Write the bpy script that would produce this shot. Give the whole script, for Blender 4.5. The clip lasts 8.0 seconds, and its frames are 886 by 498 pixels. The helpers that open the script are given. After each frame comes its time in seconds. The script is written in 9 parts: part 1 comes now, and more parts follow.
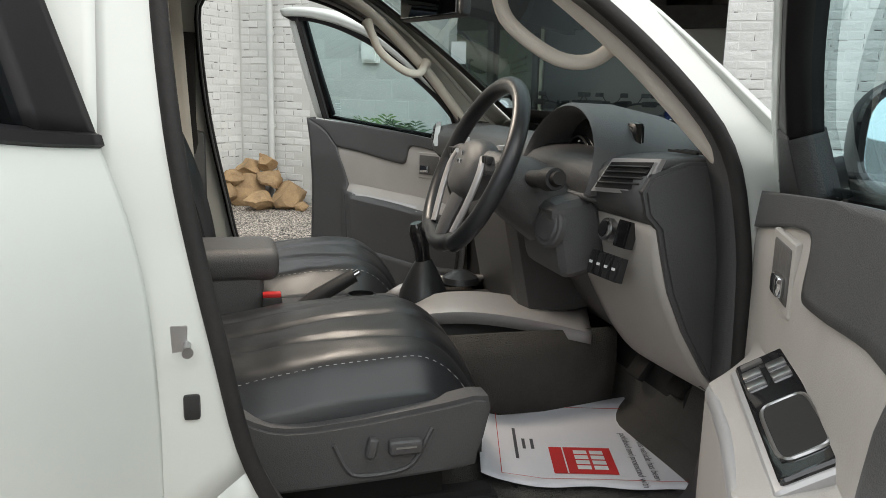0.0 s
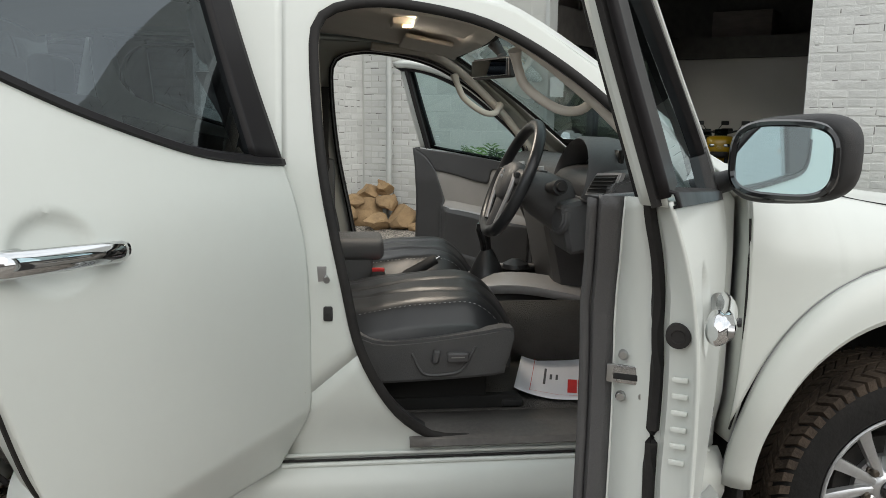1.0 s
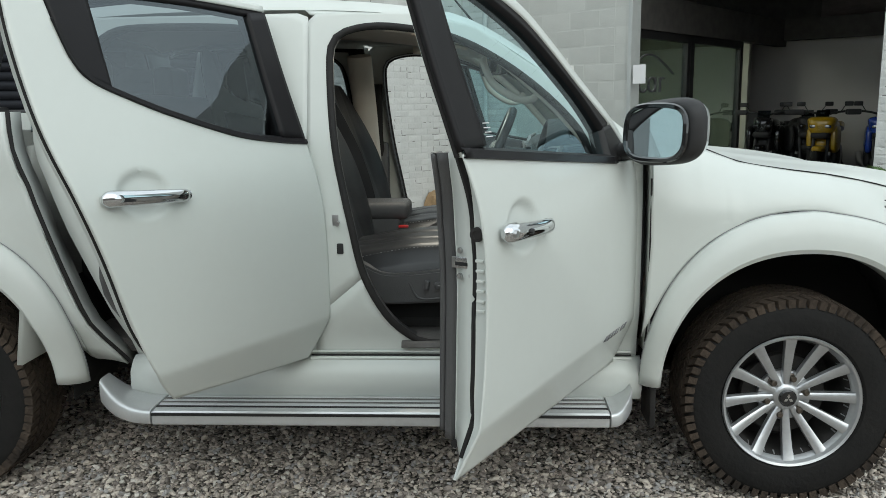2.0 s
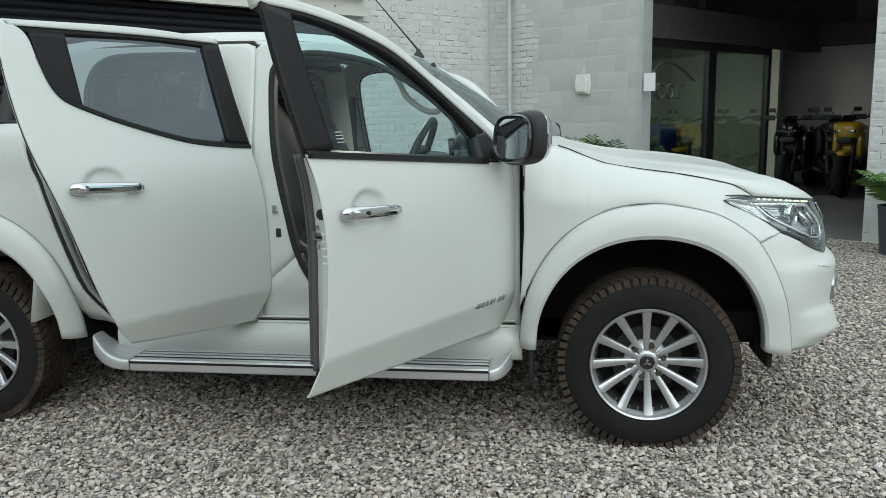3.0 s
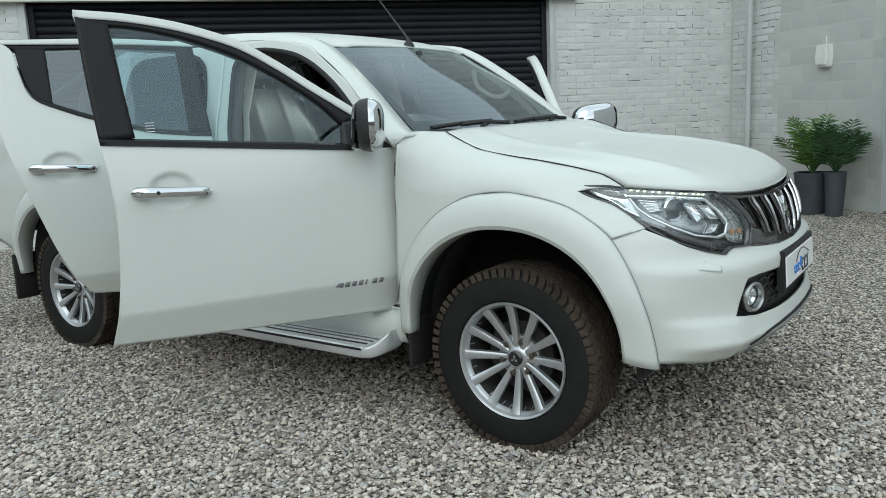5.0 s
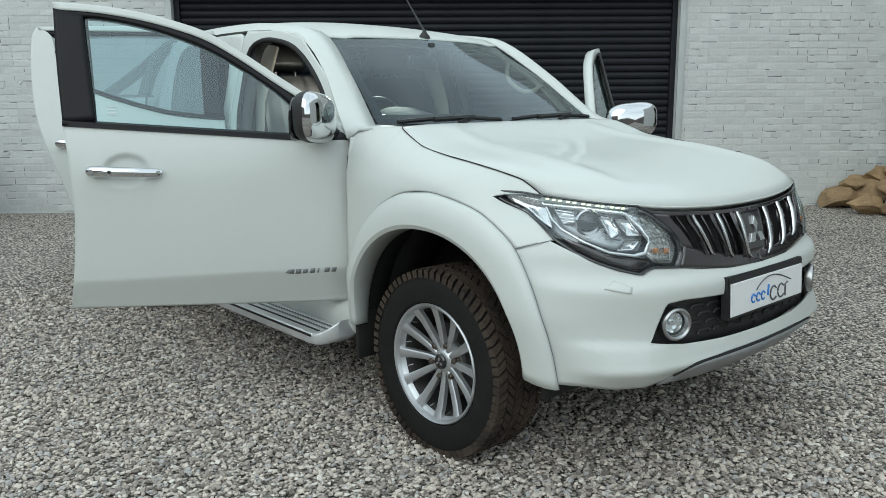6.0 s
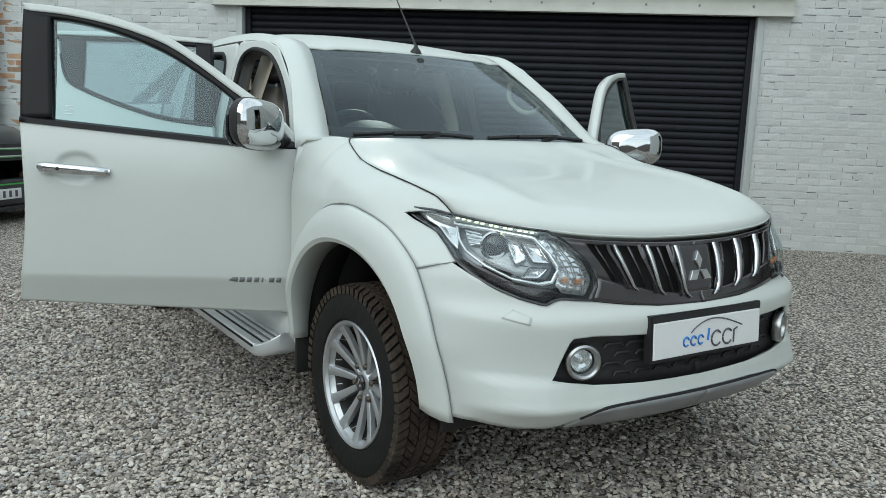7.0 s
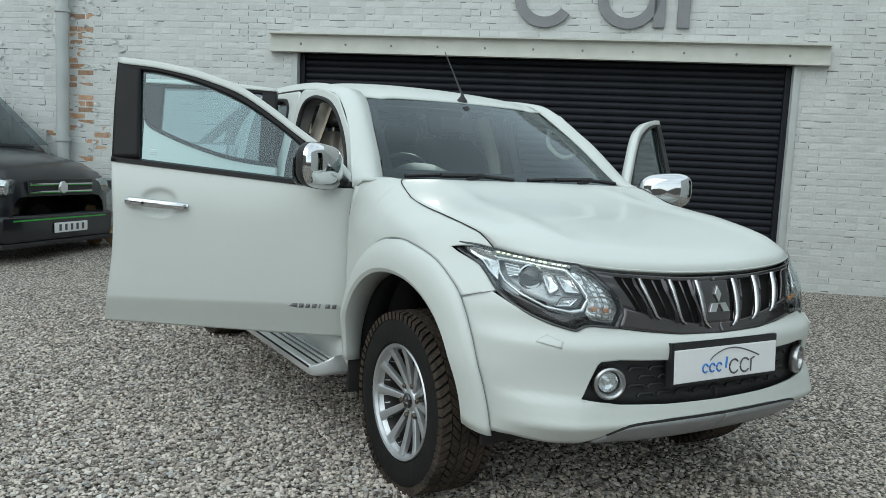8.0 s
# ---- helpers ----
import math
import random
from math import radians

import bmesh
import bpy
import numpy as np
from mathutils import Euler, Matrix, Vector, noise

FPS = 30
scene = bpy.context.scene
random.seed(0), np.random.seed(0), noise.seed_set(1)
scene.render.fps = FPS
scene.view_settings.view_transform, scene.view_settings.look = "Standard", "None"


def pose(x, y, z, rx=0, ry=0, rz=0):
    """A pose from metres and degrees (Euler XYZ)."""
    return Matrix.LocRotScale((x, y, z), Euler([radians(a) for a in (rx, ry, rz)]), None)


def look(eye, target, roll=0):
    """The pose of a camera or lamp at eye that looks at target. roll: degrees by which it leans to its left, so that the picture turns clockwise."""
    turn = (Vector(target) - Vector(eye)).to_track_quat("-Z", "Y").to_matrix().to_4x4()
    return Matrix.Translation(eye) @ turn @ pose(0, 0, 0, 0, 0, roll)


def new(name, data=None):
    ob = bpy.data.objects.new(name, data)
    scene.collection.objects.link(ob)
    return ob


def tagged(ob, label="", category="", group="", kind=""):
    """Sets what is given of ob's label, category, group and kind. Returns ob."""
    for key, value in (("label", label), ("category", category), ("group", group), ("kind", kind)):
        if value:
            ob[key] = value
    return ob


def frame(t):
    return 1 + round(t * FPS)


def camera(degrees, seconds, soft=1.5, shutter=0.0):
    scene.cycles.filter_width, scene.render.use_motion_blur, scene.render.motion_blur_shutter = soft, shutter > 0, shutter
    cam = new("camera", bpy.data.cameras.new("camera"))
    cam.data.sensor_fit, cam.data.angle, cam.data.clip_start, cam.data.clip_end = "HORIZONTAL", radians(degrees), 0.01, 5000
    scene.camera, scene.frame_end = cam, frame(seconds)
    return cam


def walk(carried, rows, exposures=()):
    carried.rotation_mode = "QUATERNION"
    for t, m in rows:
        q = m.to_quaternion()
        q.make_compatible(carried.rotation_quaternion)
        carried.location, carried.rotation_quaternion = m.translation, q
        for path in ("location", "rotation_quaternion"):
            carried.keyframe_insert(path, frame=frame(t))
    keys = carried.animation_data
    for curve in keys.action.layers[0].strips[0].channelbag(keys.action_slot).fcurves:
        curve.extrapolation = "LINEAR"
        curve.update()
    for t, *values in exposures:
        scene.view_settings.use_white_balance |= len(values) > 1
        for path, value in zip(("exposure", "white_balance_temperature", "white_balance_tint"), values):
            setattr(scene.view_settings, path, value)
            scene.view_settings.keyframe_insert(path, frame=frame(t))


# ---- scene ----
cam = camera(58.6, 8.0, soft=0.8)
METRES, EYE, TILT, LEAN, TURN = 6.377, 1.295, 0.0, 0.0, -15.2
ROWS = [
    (0.0, 0.0, 0.0, 0.0, 0.29, -11.23, -1.47),
    (0.5, 0.0053, -0.0584, 0.0028, 2.22, -10.92, -1.24),
    (1.0, 0.032, -0.1165, 0.0049, 8.75, -9.35, -0.64),
    (2.5, 0.1832, -0.2463, 0.0047, 20.88, -10.3, 1.19),
    (3.0, 0.2463, -0.2621, 0.0064, 23.47, -9.62, 1.08),
    (3.5, 0.3265, -0.2414, 0.0018, 27.36, -9.3, 1.49),
    (4.0, 0.3848, -0.2003, -0.0002, 32.68, -9.57, 2.4),
    (5.5, 0.5357, -0.0404, 0.0015, 57.79, -10.46, 1.59),
    (6.0, 0.5662, 0.0266, 0.0031, 63.67, -10.77, 0.38),
    (6.5, 0.5747, 0.0832, 0.0006, 68.0, -9.96, -0.88),
    (7.0, 0.5864, 0.1261, -0.0033, 71.89, -8.96, -2.11),
    (7.5, 0.6032, 0.1377, -0.0027, 74.24, -7.63, -2.84),
    (8.0, 0.63, 0.1109, -0.0012, 74.93, -6.24, -2.78),
]
walk(cam, [(t, pose(-1.426, -1.854, EYE, TILT, LEAN, TURN) @ pose(METRES * x, METRES * y, METRES * z, 90 + pitch, roll, yaw)) for t, x, y, z, yaw, pitch, roll in ROWS],
     [(0.0, 1.46, 6600, 9), (1.0, 1.0, 6600, 8), (2.3, 0.86, 6150, 1), (8.0, 0.66, 5950, -1)])

# ---- world, sun ----
world = bpy.data.worlds.new("overcast_sky")
scene.world = world
world.use_nodes = True
wn, wl = world.node_tree.nodes, world.node_tree.links
wn.clear()
sky = wn.new("ShaderNodeTexSky")
sky.sky_type, sky.sun_disc = "NISHITA", False
sky.sun_elevation, sky.sun_rotation, sky.dust_density, sky.air_density = radians(34), radians(156), 3.0, 1.0
skymul = wn.new("ShaderNodeVectorMath")
skymul.operation = "SCALE"
skymul.inputs["Scale"].default_value = 0.10
wl.new(sky.outputs[0], skymul.inputs[0])
wc = wn.new("ShaderNodeTexCoord")
wm = wn.new("ShaderNodeMapping")
wm.inputs["Scale"].default_value = (1.0, 1.0, 3.2)
wl.new(wc.outputs["Generated"], wm.inputs[0])
wz = wn.new("ShaderNodeTexNoise")
wz.inputs["Scale"].default_value, wz.inputs["Detail"].default_value, wz.inputs["Roughness"].default_value = 1.7, 7.0, 0.55
wl.new(wm.outputs[0], wz.inputs["Vector"])
wr = wn.new("ShaderNodeValToRGB")
wr.color_ramp.elements[0].position, wr.color_ramp.elements[0].color = 0.32, (0.62, 0.65, 0.69, 1)
wr.color_ramp.elements[1].position, wr.color_ramp.elements[1].color = 0.70, (0.95, 0.97, 0.98, 1)
wl.new(wz.outputs["Fac"], wr.inputs[0])
wx = wn.new("ShaderNodeMix")
wx.data_type = "RGBA"
wx.inputs["Factor"].default_value = 0.86
wl.new(skymul.outputs[0], wx.inputs[6])
wl.new(wr.outputs[0], wx.inputs[7])
wb = wn.new("ShaderNodeBackground")
wb.inputs["Strength"].default_value = 1.0
wl.new(wx.outputs[2], wb.inputs["Color"])
wo = wn.new("ShaderNodeOutputWorld")
wl.new(wb.outputs[0], wo.inputs["Surface"])

sun_data = bpy.data.lights.new("sun", "SUN")
sun_data.energy, sun_data.angle, sun_data.color = 0.5, radians(70), (1.0, 0.985, 0.96)
sun = new("sun", sun_data)
sun.matrix_world = look((4, -9, 6.5), (0, 0, 0))


# ---- materials ----
def mat(name, col, col2=None, rough=0.5, metal=0.0, scale=8.0, fine=120.0, bump=0.0, bscale=None, coat=0.0, spread=0.5,
        rand=0.0, island=False, stretch=(1, 1, 1), rvar=0.08, ior=1.5):
    """A surface with variation at two scales, optional relief, and a shade that differs piece by piece."""
    m = bpy.data.materials.new(name)
    m.use_nodes = True
    n, l = m.node_tree.nodes, m.node_tree.links
    b = n["Principled BSDF"]
    col2 = col2 or tuple(c * 0.82 for c in col)
    tc, mp = n.new("ShaderNodeTexCoord"), n.new("ShaderNodeMapping")
    mp.inputs["Scale"].default_value = stretch
    l.new(tc.outputs["Object"], mp.inputs[0])
    n1, n2 = n.new("ShaderNodeTexNoise"), n.new("ShaderNodeTexNoise")
    n1.inputs["Scale"].default_value, n1.inputs["Detail"].default_value = scale, 5
    n2.inputs["Scale"].default_value, n2.inputs["Detail"].default_value = fine, 3
    l.new(mp.outputs[0], n1.inputs["Vector"])
    l.new(mp.outputs[0], n2.inputs["Vector"])
    add = n.new("ShaderNodeMath")
    add.operation = "MULTIPLY_ADD"
    add.inputs[1].default_value = 0.4
    l.new(n2.outputs["Fac"], add.inputs[0])
    l.new(n1.outputs["Fac"], add.inputs[2])
    r = n.new("ShaderNodeMapRange")
    r.inputs["From Min"].default_value, r.inputs["From Max"].default_value = 0.7 - spread * 0.5, 0.7 + spread * 0.5
    l.new(add.outputs[0], r.inputs["Value"])
    mix = n.new("ShaderNodeMix")
    mix.data_type = "RGBA"
    mix.inputs[6].default_value, mix.inputs[7].default_value = (*col, 1), (*col2, 1)
    l.new(r.outputs[0], mix.inputs["Factor"])
    out = mix.outputs[2]
    if rand:
        src = n.new("ShaderNodeNewGeometry").outputs["Random Per Island"] if island else n.new("ShaderNodeObjectInfo").outputs["Random"]
        k = n.new("ShaderNodeMapRange")
        k.inputs["To Min"].default_value, k.inputs["To Max"].default_value = 1 - rand, 1 + rand
        l.new(src, k.inputs["Value"])
        h = n.new("ShaderNodeHueSaturation")
        l.new(k.outputs[0], h.inputs["Value"])
        l.new(out, h.inputs["Color"])
        out = h.outputs[0]
    l.new(out, b.inputs["Base Color"])
    rr = n.new("ShaderNodeMapRange")
    rr.inputs["To Min"].default_value, rr.inputs["To Max"].default_value = max(0.02, rough - rvar), min(1, rough + rvar)
    l.new(n1.outputs["Fac"], rr.inputs["Value"])
    l.new(rr.outputs[0], b.inputs["Roughness"])
    b.inputs["Metallic"].default_value = metal
    b.inputs["IOR"].default_value = ior
    b.inputs["Coat Weight"].default_value = coat
    b.inputs["Coat Roughness"].default_value = 0.04
    if bump:
        n3 = n.new("ShaderNodeTexNoise")
        n3.inputs["Scale"].default_value, n3.inputs["Detail"].default_value = bscale or fine, 4
        l.new(mp.outputs[0], n3.inputs["Vector"])
        bp = n.new("ShaderNodeBump")
        bp.inputs["Strength"].default_value, bp.inputs["Distance"].default_value = bump, 0.01
        l.new(n3.outputs["Fac"], bp.inputs["Height"])
        l.new(bp.outputs[0], b.inputs["Normal"])
    return m


def glass_mat(name, tint, base, power=4.0):
    """Thin glass: clear straight on, mirror-like at a glancing angle."""
    m = bpy.data.materials.new(name)
    m.use_nodes = True
    n, l = m.node_tree.nodes, m.node_tree.links
    n.remove(n["Principled BSDF"])
    tr, gl, mx = n.new("ShaderNodeBsdfTransparent"), n.new("ShaderNodeBsdfGlossy"), n.new("ShaderNodeMixShader")
    lw, pw, ma = n.new("ShaderNodeLayerWeight"), n.new("ShaderNodeMath"), n.new("ShaderNodeMath")
    lw.inputs["Blend"].default_value = 0.5
    pw.operation, pw.inputs[1].default_value = "POWER", power
    ma.operation, ma.inputs[1].default_value, ma.inputs[2].default_value = "MULTIPLY_ADD", 0.92 - base, base
    ma.use_clamp = True
    l.new(lw.outputs["Facing"], pw.inputs[0])
    l.new(pw.outputs[0], ma.inputs[0])
    tr.inputs[0].default_value = (*tint, 1)
    gl.inputs["Roughness"].default_value, gl.inputs["Color"].default_value = 0.01, (0.86, 0.95, 1.0, 1)
    l.new(ma.outputs[0], mx.inputs[0])
    l.new(tr.outputs[0], mx.inputs[1])
    l.new(gl.outputs[0], mx.inputs[2])
    l.new(mx.outputs[0], n["Material Output"].inputs["Surface"])
    return m


def glow_mat(name, col, strength):
    m = bpy.data.materials.new(name)
    m.use_nodes = True
    b = m.node_tree.nodes["Principled BSDF"]
    b.inputs["Base Color"].default_value = (*col, 1)
    b.inputs["Emission Color"].default_value = (*col, 1)
    b.inputs["Emission Strength"].default_value = strength
    return m


M_PAINT = mat("white_paint", (0.600, 0.624, 0.592), (0.580, 0.602, 0.570), rough=0.42, coat=0.28, scale=2.0, fine=30, rvar=0.03, ior=1.42)
M_BLACK = mat("black_plastic", (0.020, 0.020, 0.021), (0.030, 0.029, 0.029), ior=1.4, rough=0.5, bump=0.15, fine=400)
M_FRAME = mat("satin_black_frame", (0.013, 0.012, 0.013), (0.010, 0.009, 0.010), rough=0.42, fine=200, ior=1.28)
M_TRIM = mat("charcoal_soft_trim", (0.068, 0.067, 0.068), (0.084, 0.082, 0.083), rough=0.42, bump=0.25, fine=500)
M_GREY = mat("warm_grey_trim", (0.46, 0.43, 0.40), (0.41, 0.385, 0.355), rough=0.5, bump=0.2, fine=500)
M_LEATHER = mat("black_leather", (0.014, 0.015, 0.017), (0.021, 0.022, 0.024), rough=0.36, bump=0.06, fine=420, rvar=0.07)
M_STITCH = mat("pale_stitching", (0.5, 0.5, 0.5), rough=0.8)
M_SCUFF = mat("worn_black_plastic", (0.085, 0.080, 0.076), (0.15, 0.14, 0.13), rough=0.55, scale=5, fine=80, bump=0.2)
M_CARPET = mat("black_carpet", (0.075, 0.070, 0.064), (0.125, 0.115, 0.105), rough=0.95, bump=0.9, fine=350)
M_LINING = mat("beige_headlining", (0.66, 0.61, 0.54), (0.61, 0.56, 0.49), rough=0.9, bump=0.2, fine=350)
M_RUBBER = mat("black_rubber", (0.016, 0.015, 0.015), (0.026, 0.024, 0.023), rough=0.7, bump=0.1, ior=1.35)
M_TYRE = mat("tyre_rubber", (0.010, 0.010, 0.010), (0.017, 0.016, 0.015), ior=1.3, rough=0.72, scale=9, fine=60, bump=0.3, spread=0.6)
M_TREAD = mat("dusty_tyre_tread", (0.018, 0.015, 0.013), (0.085, 0.064, 0.048), ior=1.3, rough=0.85, scale=6, fine=70, bump=0.5, spread=0.5)
M_ALLOY = mat("silver_alloy", (0.58, 0.59, 0.60), (0.49, 0.50, 0.51), rough=0.34, metal=0.75, coat=0.4, scale=20)
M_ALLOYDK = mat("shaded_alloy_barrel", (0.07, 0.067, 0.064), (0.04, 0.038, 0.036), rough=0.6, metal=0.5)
M_NUT = mat("dull_bronze_nut", (0.16, 0.135, 0.11), (0.10, 0.085, 0.07), rough=0.38, metal=0.8, scale=60)
M_CHROME = mat("chrome", (0.66, 0.67, 0.68), (0.60, 0.61, 0.62), rough=0.05, metal=1.0, rvar=0.02)
M_BARCHROME = mat("grille_chrome", (0.62, 0.62, 0.63), (0.54, 0.54, 0.55), rough=0.16, metal=1.0, rvar=0.03)
M_STEEL = mat("brushed_steel", (0.48, 0.48, 0.48), (0.40, 0.40, 0.40), rough=0.3, metal=1.0)
M_SATIN = mat("satin_silver_trim", (0.52, 0.51, 0.51), (0.46, 0.45, 0.45), rough=0.38, metal=0.35)
M_SKID = mat("silver_skid_paint", (0.34, 0.345, 0.35), (0.28, 0.285, 0.29), rough=0.4, metal=0.4)
M_STEP = mat("satin_silver_step", (0.66, 0.67, 0.67), (0.58, 0.59, 0.59), rough=0.35, metal=0.55)
M_GUN = mat("dark_chrome_grille", (0.10, 0.09, 0.095), (0.075, 0.07, 0.072), rough=0.22, metal=0.75, coat=0.6)
M_GLOSS = mat("gloss_black", (0.010, 0.010, 0.011), (0.014, 0.014, 0.015), rough=0.1, coat=0.6, rvar=0.03)
M_DARK = mat("underbody_black", (0.010, 0.010, 0.010), (0.016, 0.015, 0.014), rough=0.85)
M_GLASS = glass_mat("clear_green_glass", (0.66, 0.83, 0.85), 0.06, 5.0)
M_TINT = glass_mat("dark_privacy_glass", (0.33, 0.38, 0.40), 0.10)
M_SCREEN = glass_mat("windscreen_glass", (0.48, 0.58, 0.58), 0.04)
M_LENS = glass_mat("clear_lens", (0.94, 0.96, 0.96), 0.06)
M_PANE = glass_mat("office_glass", (0.66, 0.72, 0.66), 0.30)
M_LAMPCHROME = mat("lamp_reflector_chrome", (0.82, 0.83, 0.84), (0.70, 0.71, 0.72), rough=0.14, metal=0.75, rvar=0.04)
M_LAMPGREY = mat("lamp_housing_silver", (0.40, 0.41, 0.42), (0.33, 0.34, 0.35), rough=0.28, metal=0.35)
M_MIRROR = mat("mirror_glass", (0.72, 0.77, 0.79), (0.72, 0.77, 0.79), rough=0.02, metal=1.0, rvar=0.0)
M_RED = mat("red_plastic", (0.55, 0.02, 0.02), rough=0.4)
M_REDLENS = mat("red_tail_lens", (0.42, 0.012, 0.012), rough=0.12, coat=1.0)
M_AMBER = mat("amber_bulb", (0.50, 0.24, 0.12), rough=0.2, coat=0.8)
M_PAPER = mat("white_paper", (0.72, 0.72, 0.75), (0.68, 0.68, 0.72), rough=0.8)
M_PRINT = mat("red_print", (0.62, 0.035, 0.035), rough=0.7)
M_INK = mat("grey_ink", (0.09, 0.09, 0.10), rough=0.7)
M_BLUEINK = mat("blue_print", (0.05, 0.22, 0.62), rough=0.5)
M_PLATE = mat("white_plate", (0.80, 0.80, 0.80), (0.77, 0.77, 0.78), rough=0.25)
M_BRICK = mat("painted_brick", (0.62, 0.63, 0.61), (0.48, 0.49, 0.48), rough=0.75, scale=3.0, fine=45, bump=0.55, bscale=38, spread=0.8, rand=0.07)
M_BRICKJ = mat("painted_brick_rows", (0.62, 0.63, 0.61), (0.48, 0.49, 0.48), rough=0.75, scale=3.0, fine=45, bump=0.55, bscale=38, spread=0.8, rand=0.07, island=True)
M_BARE = mat("bare_orange_brick", (0.36, 0.17, 0.08), (0.46, 0.36, 0.26), rough=0.85, scale=14, bump=0.5, bscale=40, rand=0.25, island=True)
M_JOINT = mat("open_mortar_joint", (0.13, 0.125, 0.12), (0.20, 0.19, 0.18), rough=0.95, scale=20, bump=0.5)
M_MORTAR = mat("painted_mortar", (0.61, 0.62, 0.60), (0.50, 0.51, 0.50), rough=0.85, scale=2.0, fine=40, bump=0.6, bscale=30, spread=0.8)
M_BLOCK = mat("painted_concrete_block", (0.53, 0.54, 0.51), (0.43, 0.44, 0.42), rough=0.85, scale=3.5, fine=150, bump=0.4, bscale=150, spread=0.8, rand=0.07)
M_DKBRICK = mat("grey_brown_brick", (0.23, 0.20, 0.18), (0.15, 0.13, 0.12), rough=0.85, scale=5, bump=0.5, stretch=(1, 1, 4))
M_SHUTTER = mat("dark_grey_shutter", (0.017, 0.018, 0.023), (0.012, 0.013, 0.017), ior=1.3, rough=0.5, scale=3, metal=0.2, rvar=0.1)
M_LINTEL = mat("cream_painted_steel", (0.58, 0.58, 0.53), (0.48, 0.48, 0.43), rough=0.6, scale=4, bump=0.1)
M_SIGN = mat("grey_sign_metal", (0.22, 0.22, 0.23), (0.19, 0.19, 0.20), rough=0.5)
M_PIPE = mat("painted_pipe", (0.47, 0.49, 0.48), (0.40, 0.42, 0.41), rough=0.55, scale=5, bump=0.1)
M_ROCK = mat("sandstone_rock", (0.40, 0.27, 0.14), (0.17, 0.115, 0.065), rough=0.9, scale=7, fine=60, bump=1.0, bscale=14, spread=0.7, rand=0.15)
M_CONC = mat("concrete_floor", (0.155, 0.15, 0.145), (0.11, 0.107, 0.103), rough=0.55, scale=2.5, bump=0.1)
M_PLASTER = mat("pale_garage_wall", (0.64, 0.61, 0.58), (0.56, 0.54, 0.51), rough=0.85, scale=1.5)
# the unlit garage interior's shade is put into this dark colour
M_SHADE = mat("shade_dark_garage_lining", (0.13, 0.12, 0.11), (0.09, 0.085, 0.08), rough=0.9)
M_LEAF = mat("palm_green", (0.055, 0.13, 0.022), (0.10, 0.19, 0.04), rough=0.5, scale=6, rand=0.3, island=True)
M_DKLEAF = mat("dark_green_leaf", (0.022, 0.06, 0.022), (0.045, 0.10, 0.04), rough=0.5, scale=6, rand=0.3, island=True)
M_POT = mat("slate_planter", (0.055, 0.062, 0.075), (0.04, 0.045, 0.055), rough=0.6, bump=0.2)
M_VAN = mat("black_van_paint", (0.006, 0.0065, 0.010), (0.009, 0.0095, 0.013), rough=0.3, coat=0.6, rvar=0.03, ior=1.4)
M_GREEN = mat("green_stripe", (0.06, 0.45, 0.05), rough=0.4)
M_YELLOW = mat("yellow_fairing", (0.50, 0.31, 0.015), (0.42, 0.26, 0.015), rough=0.3, coat=0.6)
M_BLUE = mat("blue_fairing", (0.03, 0.07, 0.35), rough=0.25, coat=0.6)
M_ALARM = mat("cream_alarm_plastic", (0.74, 0.74, 0.70), (0.66, 0.66, 0.62), rough=0.45)
M_OFFICE = mat("pale_office_wall", (0.46, 0.47, 0.40), (0.40, 0.41, 0.35), rough=0.8)
M_LAMPW = glow_mat("warm_cabin_lamp", (1.0, 0.55, 0.22), 6.0)
M_LED = glow_mat("white_daylight_led", (0.93, 1.0, 0.66), 0.55)
M_OLAMP = glow_mat("office_lamp", (1.0, 0.97, 0.85), 7.0)
M_STONE = mat("gravel_stone", (0.50, 0.465, 0.42), (0.40, 0.37, 0.335), rough=0.85, scale=30, fine=200, bump=0.3, rand=0.45, island=True)


def stone_shades(m):
    """Each stone takes one of a few limestone, buff and slate shades."""
    n, l = m.node_tree.nodes, m.node_tree.links
    ramp = n.new("ShaderNodeValToRGB")
    shades = ((0.0, (0.20, 0.172, 0.150)), (0.14, (0.34, 0.295, 0.260)), (0.36, (0.51, 0.447, 0.386)), (0.60, (0.66, 0.585, 0.502)), (0.80, (0.40, 0.385, 0.375)), (0.92, (0.70, 0.655, 0.590)))
    el = ramp.color_ramp.elements
    while len(el) < len(shades):
        el.new(0.5)
    for e, (p, c) in zip(el, shades):
        e.position, e.color = p, (*c, 1)
    ramp.color_ramp.interpolation = "CONSTANT"
    l.new(n.new("ShaderNodeNewGeometry").outputs["Random Per Island"], ramp.inputs[0])
    hue = [k for k in n if k.type == "HUE_SAT"][0]
    mx = n.new("ShaderNodeMix")
    mx.data_type = "RGBA"
    mx.inputs["Factor"].default_value = 0.88
    l.new(hue.outputs[0], mx.inputs[6])
    l.new(ramp.outputs[0], mx.inputs[7])
    l.new(mx.outputs[2], n["Principled BSDF"].inputs["Base Color"])


stone_shades(M_STONE)


# ---- shape helpers ----
def part(name, bm, material, parent=None, label="", sharp=35):
    """Links a bmesh, or (points, faces), as one mesh object under a thing or a part."""
    me = bpy.data.meshes.new(name)
    if isinstance(bm, tuple):
        me.from_pydata([tuple(v) for v in bm[0]], [], bm[1])
    else:
        bm.to_mesh(me)
        bm.free()
    me.materials.append(material)
    me.polygons.foreach_set("use_smooth", [True] * len(me.polygons))
    me.set_sharp_from_angle(angle=radians(sharp))
    ob = new(name, me)
    if parent:
        ob.parent = parent
    if label:
        ob["label"] = label
    return ob


